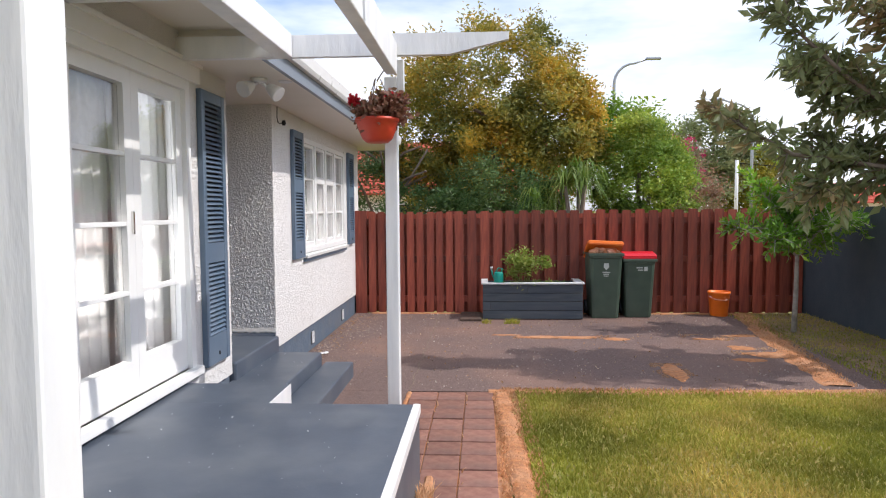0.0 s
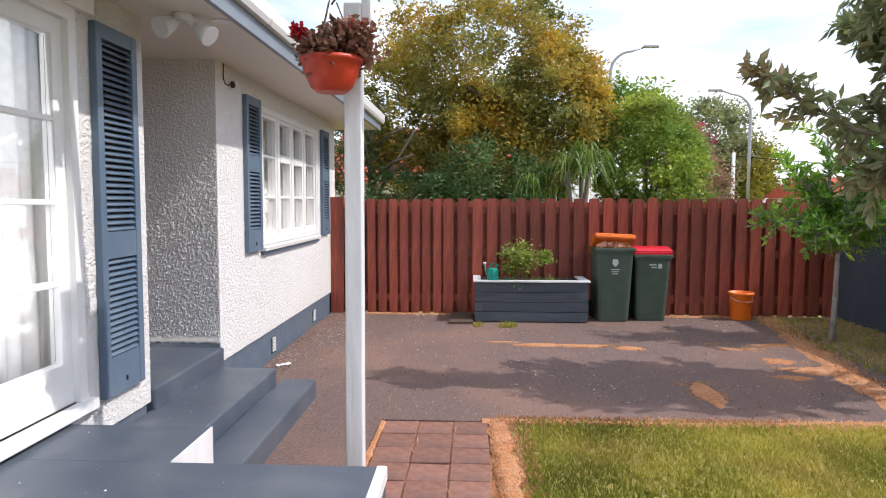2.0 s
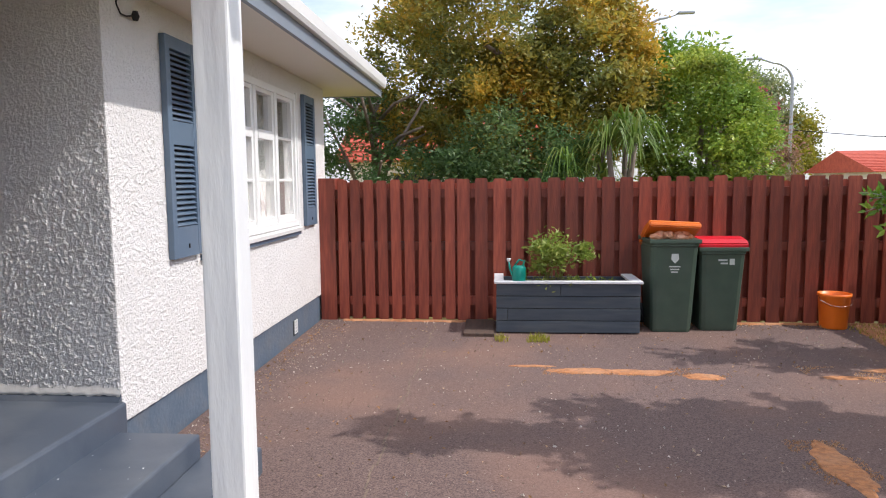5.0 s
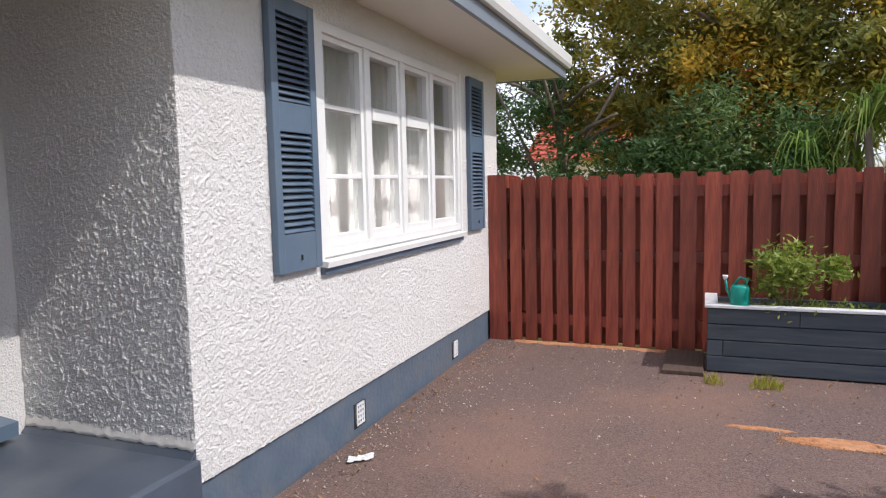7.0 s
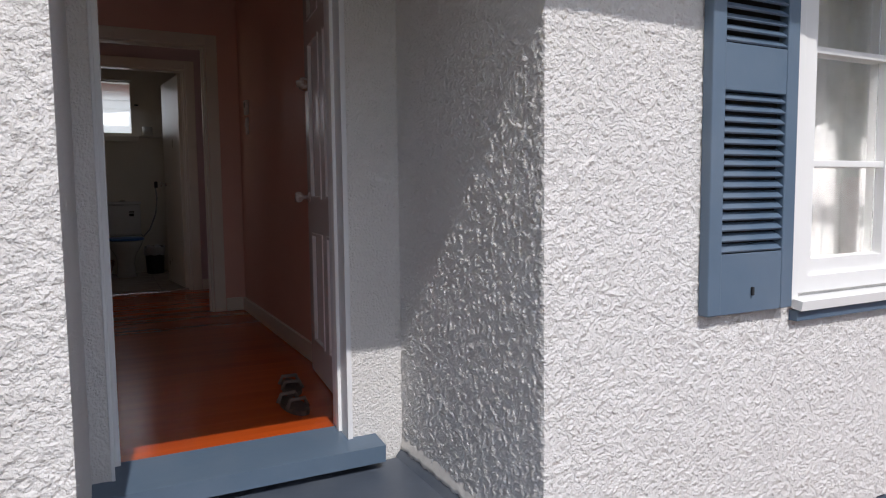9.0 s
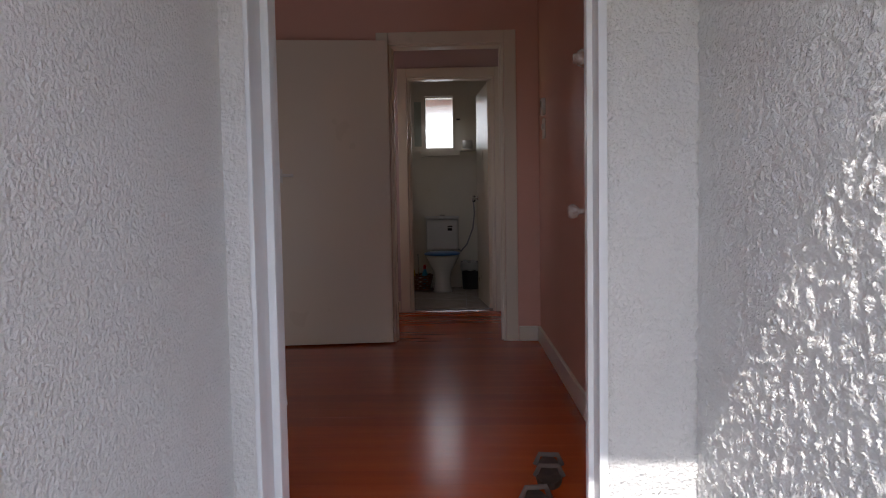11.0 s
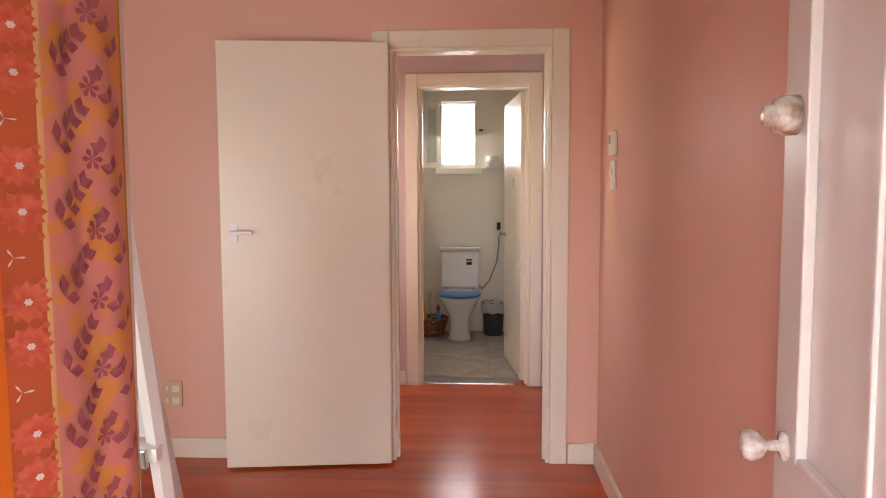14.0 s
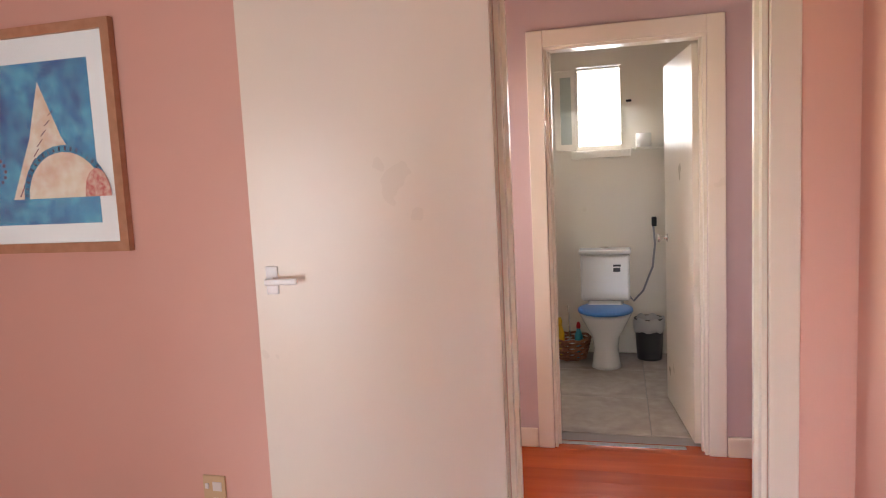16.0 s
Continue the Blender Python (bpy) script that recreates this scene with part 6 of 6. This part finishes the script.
bm = bmesh.new()
uvl = bm.loops.layers.uv.new("UVMap")
g = [[bm.verts.new(cloth_at(i / 80, j / 24)) for i in range(81)] for j in range(25)]
for j in range(24):
    for i in range(80):
        f = bm.faces.new((g[j][i], g[j][i + 1], g[j + 1][i + 1], g[j + 1][i]))
        f.smooth = True
        for lo, (u, v) in zip(f.loops, ((i, j), (i + 1, j), (i + 1, j + 1), (i, j + 1))):
            lo[uvl].uv = (u / 80, v / 24)
ob = part("cloth", bm, CUR, cu)
ob.modifiers.new("thickness", "SOLIDIFY").thickness = 0.002
# printed flowers and sprigs, laid on the cloth
CORAL = mat("coral_print", (0.50, 0.075, 0.035), 0.85, var=(0.60, 0.13, 0.07), scale=60)
PLUM = mat("plum_print", (0.27, 0.055, 0.06), 0.85, var=(0.36, 0.09, 0.13), scale=50)
PALE = mat("pale_print", (0.62, 0.52, 0.50), 0.85)


def petals(bm, u, v, r, n, w, off):
    c = cloth_at(u, v)
    for k in range(n):
        a = 2 * math.pi * k / n
        ps = []
        for da, q in ((-w, 0.75), (0, 1.0), (w, 0.75)):
            ps.append((u + r * q * math.cos(a + da) / (CX0 - CX1), v + r * q * math.sin(a + da) / (CZ1 - CZ0)))
        vs = [bm.verts.new(c + Vector((0, off, 0)))] + [bm.verts.new(cloth_at(*p) + Vector((0, off, 0))) for p in ps]
        bm.faces.new(vs)


def leaflets(bm, u, v, tilt, r, n, off):
    """A sprig: pairs of pointed leaflets along a bent stem."""
    for k in range(n):
        f = k / max(1, n - 1)
        cu, cv = u + (f - 0.5) * r * 2.2 * math.cos(tilt) / (CX0 - CX1), v + (f - 0.5) * r * 2.2 * math.sin(tilt) / (CZ1 - CZ0)
        for sgn in (-1, 1):
            a = tilt + sgn * (0.95 - 0.5 * f)
            ln, wd = r * (1.0 - 0.25 * f), r * 0.28
            ps = [(0, 0), (ln * 0.5, wd), (ln, 0), (ln * 0.5, -wd)]
            bm.faces.new([bm.verts.new(cloth_at(cu + (p * math.cos(a) - q * math.sin(a)) / (CX0 - CX1), cv + (p * math.sin(a) + q * math.cos(a)) / (CZ1 - CZ0)) + Vector((0, off, 0))) for p, q in ps])


b1_, b2_, b3_, b4_ = bmesh.new(), bmesh.new(), bmesh.new(), bmesh.new()
rc = random.Random(4)
for k in range(36):
    v = 0.01 + k * 0.0275
    if k % 3 < 2:
        petals(b1_, 0.688, v, 0.033, 12, 0.27, 0.005)
        petals(b3_, 0.688, v, 0.006, 6, 0.5, 0.0065)
    else:
        petals(b3_, 0.672, v, 0.015, 3, 0.14, 0.005)
    petals(b1_, 0.715, v + 0.012, 0.006, 6, 0.5, 0.005)
for k in range(20):
    v = 0.02 + k * 0.049
    leaflets(b2_, 0.80, v, 0.75, 0.038, 4, 0.005)
    leaflets(b2_, 0.925, v + 0.022, 2.2, 0.037, 3, 0.005)
    petals(b2_, 0.87, v + 0.03, 0.02, 6, 0.35, 0.005)
for k in range(60):
    leaflets(b4_, rc.uniform(0.2, 0.54), k / 60 * 0.98, rc.uniform(0, 6.28), 0.018, 3, 0.005)
for k in range(44):
    leaflets(b4_, 0.595 + 0.02 * math.sin(k * 2), k / 44 * 0.98, 1.2, 0.024, 4, 0.005)
tagged(part("printed_leaf", b4_, mat("brown_print", (0.26, 0.05, 0.02), 0.85, var=(0.36, 0.09, 0.03), scale=50), cu), kind="stuff")
for nm, q, m in (("printed_flower", b1_, CORAL), ("printed_sprig", b2_, PLUM), ("printed_centre", b3_, PALE)):
    tagged(part(nm, q, m, cu), kind="stuff")
structure("partition_end", boxes((-3.43, -3.335, 4.82, 4.978, FL, 3.15)), mat("pale_pink_gloss", (0.74, 0.60, 0.55), 0.35, var=(0.72, 0.58, 0.53), scale=3), "pale pink end of a partition beside the curtain", "wall")

# white folding board leaning by the partition
es = thing("folding_easel", (-3.85, 4.75, FL), "white painted folding A-frame easel standing on the floor", "easel")
def slab(bm, a, b, w, t):
    a, b = Vector(a), Vector(b)
    d = (b - a).normalized()
    s = d.cross(Vector((0.5, 0.86, 0))).normalized()
    u = s.cross(d)
    vs = [bm.verts.new(p + s * i * w / 2 + u * j * t / 2) for p in (a, b) for i in (-1, 1) for j in (-1, 1)]
    for f in ((0, 1, 3, 2), (4, 6, 7, 5), (0, 4, 5, 1), (2, 3, 7, 6), (0, 2, 6, 4), (1, 5, 7, 3)):
        bm.faces.new([vs[i] for i in f])
    bmesh.ops.recalc_face_normals(bm, faces=bm.faces)
    return bm
for a, b in (((-3.75, 4.76, 1.86), (-3.80, 4.905, FL)), ((-3.75, 4.70, 1.86), (-3.80, 4.42, FL)), ((-3.77, 4.73, 1.82), (-4.45, 4.60, FL))):
    part("leg", slab(bmesh.new(), a, b, 0.03, 0.042), WHITE, es)
part("crossbar", slab(bmesh.new(), (-3.76, 4.86, 1.05), (-3.76, 4.56, 1.05), 0.035, 0.05), WHITE, es)
bm = bmesh.new()
bm.faces.new([bm.verts.new(p) for p in ((-3.765, 4.755, 1.80), (-3.765, 4.705, 1.80), (-3.79, 4.56, 1.08), (-3.79, 4.83, 1.08))])
pnl = part("panel", bm, mat("grey_white_panel", (0.56, 0.57, 0.58), 0.5), es)
pnl.modifiers.new("thickness", "SOLIDIFY").thickness = 0.006
bm = bmesh.new()
tube(bm, [(-3.735, 4.765, 1.84), (-3.72, 4.79, 1.80), (-3.735, 4.785, 1.76)], 0.005, 6)
part("hook", bm, CHROME, es)
bm = bmesh.new()
box(bm, -3.735, -3.715, 4.80, 4.84, 1.02, 1.07, 0.003)
part("hinge", bm, CHROME, es)

# sandals by the door
STRAP = mat("worn_strap", (0.12, 0.09, 0.075), 0.7)
SAND = mat("dark_sandal", (0.05, 0.035, 0.03), 0.7, var=(0.10, 0.07, 0.05), scale=30)
for k, (sx_, sy_, ang) in enumerate(((-2.70, 5.96, 8), (-2.97, 6.02, -6))):
    th = thing("sandal", (sx_, sy_, FL), "dark strapped sandal on the floor by the open door", "sandal", "sandals by the door")
    bm = bmesh.new()
    prism(bm, [(0.13 * math.cos(2 * math.pi * i / 20), (0.042 + 0.008 * math.cos(2 * math.pi * i / 20)) * math.sin(2 * math.pi * i / 20)) for i in range(20)], "z", 0.001, 0.02)
    bmesh.ops.transform(bm, matrix=pose(sx_, sy_, FL, 0, 0, ang), verts=bm.verts)
    part("sole", bm, SAND, th)
    for q in (0.05, -0.05):
        bm = bmesh.new()
        tube(bm, [(q, -0.045, 0.015), (q, -0.03, 0.05), (q, 0.03, 0.05), (q, 0.045, 0.015)], 0.009, 6)
        bmesh.ops.transform(bm, matrix=pose(sx_, sy_, FL, 0, 0, ang), verts=bm.verts)
        part("strap", bm, STRAP, th)

# ---- toilet ----
CER = mat("white_ceramic", (0.80, 0.79, 0.76), 0.12, var=(0.78, 0.77, 0.74), scale=3)
wc = thing("toilet", (-8.12, 5.52, FL), "white ceramic toilet with a blue plastic lid shut", "toilet")
TX, TY = -8.52, 5.515
part("cistern", boxes((TX + 0.01, TX + 0.18, TY - 0.18, TY + 0.18, FL + 0.44, FL + 0.79), bev=0.02), CER, wc)
part("cistern_lid", boxes((TX + 0.005, TX + 0.195, TY - 0.19, TY + 0.19, FL + 0.792, FL + 0.825), bev=0.01), CER, wc)
part("flush_button", lathe(bmesh.new(), [(0.03, 0), (0.03, 0.012), (0.022, 0.016)], (TX + 0.1, TY, FL + 0.825), 18), CHROME, wc)
bm = bmesh.new()
lathe(bm, [(0.11, 0.0), (0.10, 0.03), (0.088, 0.14), (0.10, 0.22), (0.15, 0.31), (0.185, 0.38), (0.19, 0.40), (0.17, 0.40)], (TX + 0.36, TY, FL), 30, (1.22, 0.98))
box(bm, TX + 0.02, TX + 0.3, TY - 0.13, TY + 0.13, FL + 0.25, FL + 0.44, 0.02)
part("bowl", bm, CER, wc)
bm = bmesh.new()
lathe(bm, [(0.17, 0.0), (0.195, 0.005), (0.195, 0.02), (0.17, 0.03), (0.02, 0.034)], (TX + 0.37, TY, FL + 0.403), 30, (1.22, 1.0))
part("lid", bm, mat("blue_plastic", (0.045, 0.17, 0.45), 0.35), wc, "blue plastic toilet lid")
bm = bmesh.new()
for r in ((TX + 0.1805, TX + 0.182, TY + 0.06, TY + 0.115, FL + 0.70, FL + 0.715), (TX + 0.1805, TX + 0.182, TY + 0.06, TY + 0.11, FL + 0.66, FL + 0.69)):
    box(bm, *r)
part("sticker", bm, DARK, wc)
bs = thing("wicker_basket", (-8.35, 5.25, FL), "brown wicker basket of cleaning bottles by the toilet", "basket")
WICK = mat("brown_wicker", (0.24, 0.08, 0.035), 0.6, var=(0.34, 0.14, 0.06), scale=40, bump=0.5, bscale=70)
for k in range(7):
    bm = bmesh.new()
    rr = 0.115 + 0.006 * k
    pts = [(-8.35 + rr * math.cos(2 * math.pi * i / 36), 5.245 + rr * math.sin(2 * math.pi * i / 36), FL + 0.015 + 0.024 * k + 0.005 * math.sin(i * math.pi * 0.5 + k * math.pi)) for i in range(37)]
    tube(bm, pts, 0.0105, 6)
    part("hoop", bm, WICK, bs)
part("base", lathe(bmesh.new(), [(0.10, 0), (0.11, 0.012)], (-8.35, 5.245, FL), 20), WICK, bs)


def bottle(x, y, h, r, body, cap, label):
    th = thing("bottle", (x, y, FL + 0.012), label, "bottle", "cleaning bottles")
    part("body", lathe(bmesh.new(), [(r, 0), (r, h * 0.6), (r * 0.5, h * 0.78), (r * 0.4, h * 0.82)], (x, y, FL + 0.012), 16), body, th)
    part("cap", lathe(bmesh.new(), [(r * 0.5, h * 0.82), (r * 0.55, h * 0.9), (r * 0.3, h)], (x, y, FL + 0.012), 14), cap, th)


YEL = mat("yellow_plastic", (0.75, 0.48, 0.02), 0.35)
bottle(-8.35, 5.17, 0.30, 0.033, YEL, YEL, "yellow plastic cleaner bottle in the basket")
bottle(-8.33, 5.31, 0.27, 0.03, mat("cyan_plastic", (0.05, 0.38, 0.52), 0.3), RED, "pale blue cleaner bottle with a red cap")
br = thing("toilet_brush", (-8.36, 5.24, FL + 0.012), "toilet brush with a steel stem in the basket", "brush")
bm = bmesh.new()
tube(bm, [(-8.36, 5.245, FL + 0.02), (-8.37, 5.235, FL + 0.40)], 0.007, 8)
part("stem", bm, CHROME, br)
part("holder", lathe(bmesh.new(), [(0.035, 0), (0.038, 0.12)], (-8.36, 5.255, FL + 0.012), 16), WHITE, br)
rb = thing("waste_bin", (-8.38, 5.83, FL), "dark waste bin with a white liner beside the toilet", "waste bin")
part("body", lathe(bmesh.new(), [(0.088, 0), (0.09, 0.01), (0.105, 0.3), (0.11, 0.305), (0.10, 0.31), (0.09, 0.2)], (-8.38, 5.825, FL), 26), mat("black_plastic", (0.035, 0.035, 0.04), 0.4), rb)
bm = bmesh.new()
lathe(bm, [(0.107, 0.215), (0.113, 0.24), (0.114, 0.29), (0.11, 0.312), (0.095, 0.312), (0.09, 0.26)], (-8.38, 5.825, FL), 26)
for v in bm.verts:
    v.co.z += 0.012 * math.sin(v.co.y * 70)
part("liner", bm, mat("bin_liner", (0.5, 0.5, 0.5), 0.4), rb)
ho = thing("hose", (-8.51, 5.84, FL + 0.4), "grey bidet hose hanging from a wall holder", "hose")
bm = bmesh.new()
tube(bm, [(-8.49, 5.87, FL + 1.0), (-8.46, 5.88, FL + 0.85), (-8.45, 5.86, FL + 0.68), (-8.45, 5.79, FL + 0.5), (-8.46, 5.72, FL + 0.42), (-8.49, 5.69, FL + 0.45)], 0.008, 8)
part("tube", bm, mat("grey_hose", (0.30, 0.30, 0.31), 0.35, metal=0.5), ho)
part("holder", boxes((-8.519, -8.47, 5.86, 5.895, FL + 0.98, FL + 1.05), bev=0.006), DARK, ho)

# toilet window: louvres on the clear side, small sash beside it
tw = thing("window_2", (-8.57, 5.46, 2.0), "small toilet window with glass louvres", "window", kind="structure")
part("window_frame", boxes((-8.63, -8.51, 5.325, 5.34, 2.0, 2.61), (-8.63, -8.51, 5.65, 5.665, 2.0, 2.61), (-8.63, -8.51, 5.34, 5.65, 2.595, 2.61), (-8.63, -8.51, 5.34, 5.65, 2.0, 2.012)), CREAM, tw)
part("window_sill", boxes((-8.519, -8.48, 5.28, 5.72, 1.935, 1.995), bev=0.004), CREAM, tw)
part("side_casing", boxes((-8.519, -8.505, 5.16, 5.32, 2.0, 2.6), bev=0.003), CREAM, tw)
part("side_pane", boxes((-8.505, -8.502, 5.21, 5.29, 2.05, 2.55)), mat("greyed_pane", (0.45, 0.48, 0.42), 0.25), tw)
FROST = glass_material("frosted_glass", 0.35)
for k in range(6):
    bm = bmesh.new()
    box(bm, -0.003, 0.003, 5.34, 5.65, -0.055, 0.055)
    bmesh.ops.transform(bm, matrix=Matrix.Translation((-8.57, 0, 2.06 + k * 0.096)) @ Matrix.Rotation(radians(14), 4, "Y"), verts=bm.verts)
    part("louvre", bm, FROST, tw).visible_shadow = False
bm = bmesh.new()
box(bm, -8.517, -8.49, 5.69, 5.73, 2.34, 2.355, 0.003)
part("catch", bm, DARK, tw)
# added panel that glows in place of the sky behind the louvres
gl = bpy.data.materials.new("glowing_sky_panel")
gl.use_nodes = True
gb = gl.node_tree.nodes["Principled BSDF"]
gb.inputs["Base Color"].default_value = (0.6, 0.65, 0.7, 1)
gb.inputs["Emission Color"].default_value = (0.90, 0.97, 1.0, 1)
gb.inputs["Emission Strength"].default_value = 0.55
structure("backdrop", boxes((-9.5, -9.45, 4.6, 6.4, 1.2, 3.6)), gl, "glowing panel standing in for the sky outside the toilet window", "backdrop")
sh = thing("shelf", (-8.47, 5.81, 1.98), "small cream shelf with a spare roll", "shelf")
part("board", boxes((-8.519, -8.4, 5.73, 5.98, 1.985, 2.0), bev=0.002), CREAM, sh)
tagged(part("toilet_roll", lathe(bmesh.new(), [(0.02, 0), (0.055, 0.0), (0.055, 0.10), (0.02, 0.10)], (-8.455, 5.81, 2.0), 22), mat("tissue", (0.8, 0.78, 0.74), 0.9)), "white toilet roll standing on the shelf", "toilet roll")
structure("threshold_strip", boxes((-6.71, -6.67, 5.22, 5.93, FL - 0.004, FL + 0.004)), CHROME, "metal strip across the toilet doorway", "threshold")

# ---- pieces: floors and paths last ----
floor = bpy.data.objects["floor_base"]
fb = mesh_of("floorboard", boxes((-0.0597, 0.0597, -1.95, 1.95, -0.02, 0.0)), FLOORB)
x = -6.67
while x < DW - 0.19:
    piece("floorboard", fb, floor, (x, 4.40, FL))
    x += 0.12
tl = mesh_of("tile", boxes((-0.2975, 0.2975, -0.2975, 0.2975, -0.008, 0.0), bev=0.0015), TILE)
tfl = bpy.data.objects["floor_toilet"]
for i in range(3):
    for j in range(3):
        piece("tile", tl, tfl, (-7.15 - 0.6 * i, 5.47 - 0.6 + 0.6 * j, FL))
pav = thing("brick_path", (0.22, 3.5, G), "path of worn red-brown concrete pavers with dry tufts", "path", kind="structure")
part("bed", boxes((-0.14, 0.60, 0.0, 5.855, G - 0.028, G - 0.012)), SOIL, pav)
pm = [mesh_of("paver", boxes((-0.106, 0.106, -0.112, 0.112, -0.04, 0.0), bev=0.005), PAVER) for _ in range(1)]
rp_ = random.Random(9)
for i in range(3):
    for j in range(25):
        yy_ = 5.73 - j * 0.2305
        if i < 1 and yy_ < 4.2:
            continue
        piece("paver", pm[0], pav, (-0.01 + 0.219 * i, yy_ , G + rp_.uniform(-0.004, 0.003)), (radians(rp_.uniform(-0.8, 0.8)), radians(rp_.uniform(-0.8, 0.8)), radians(rp_.uniform(-1, 1))))
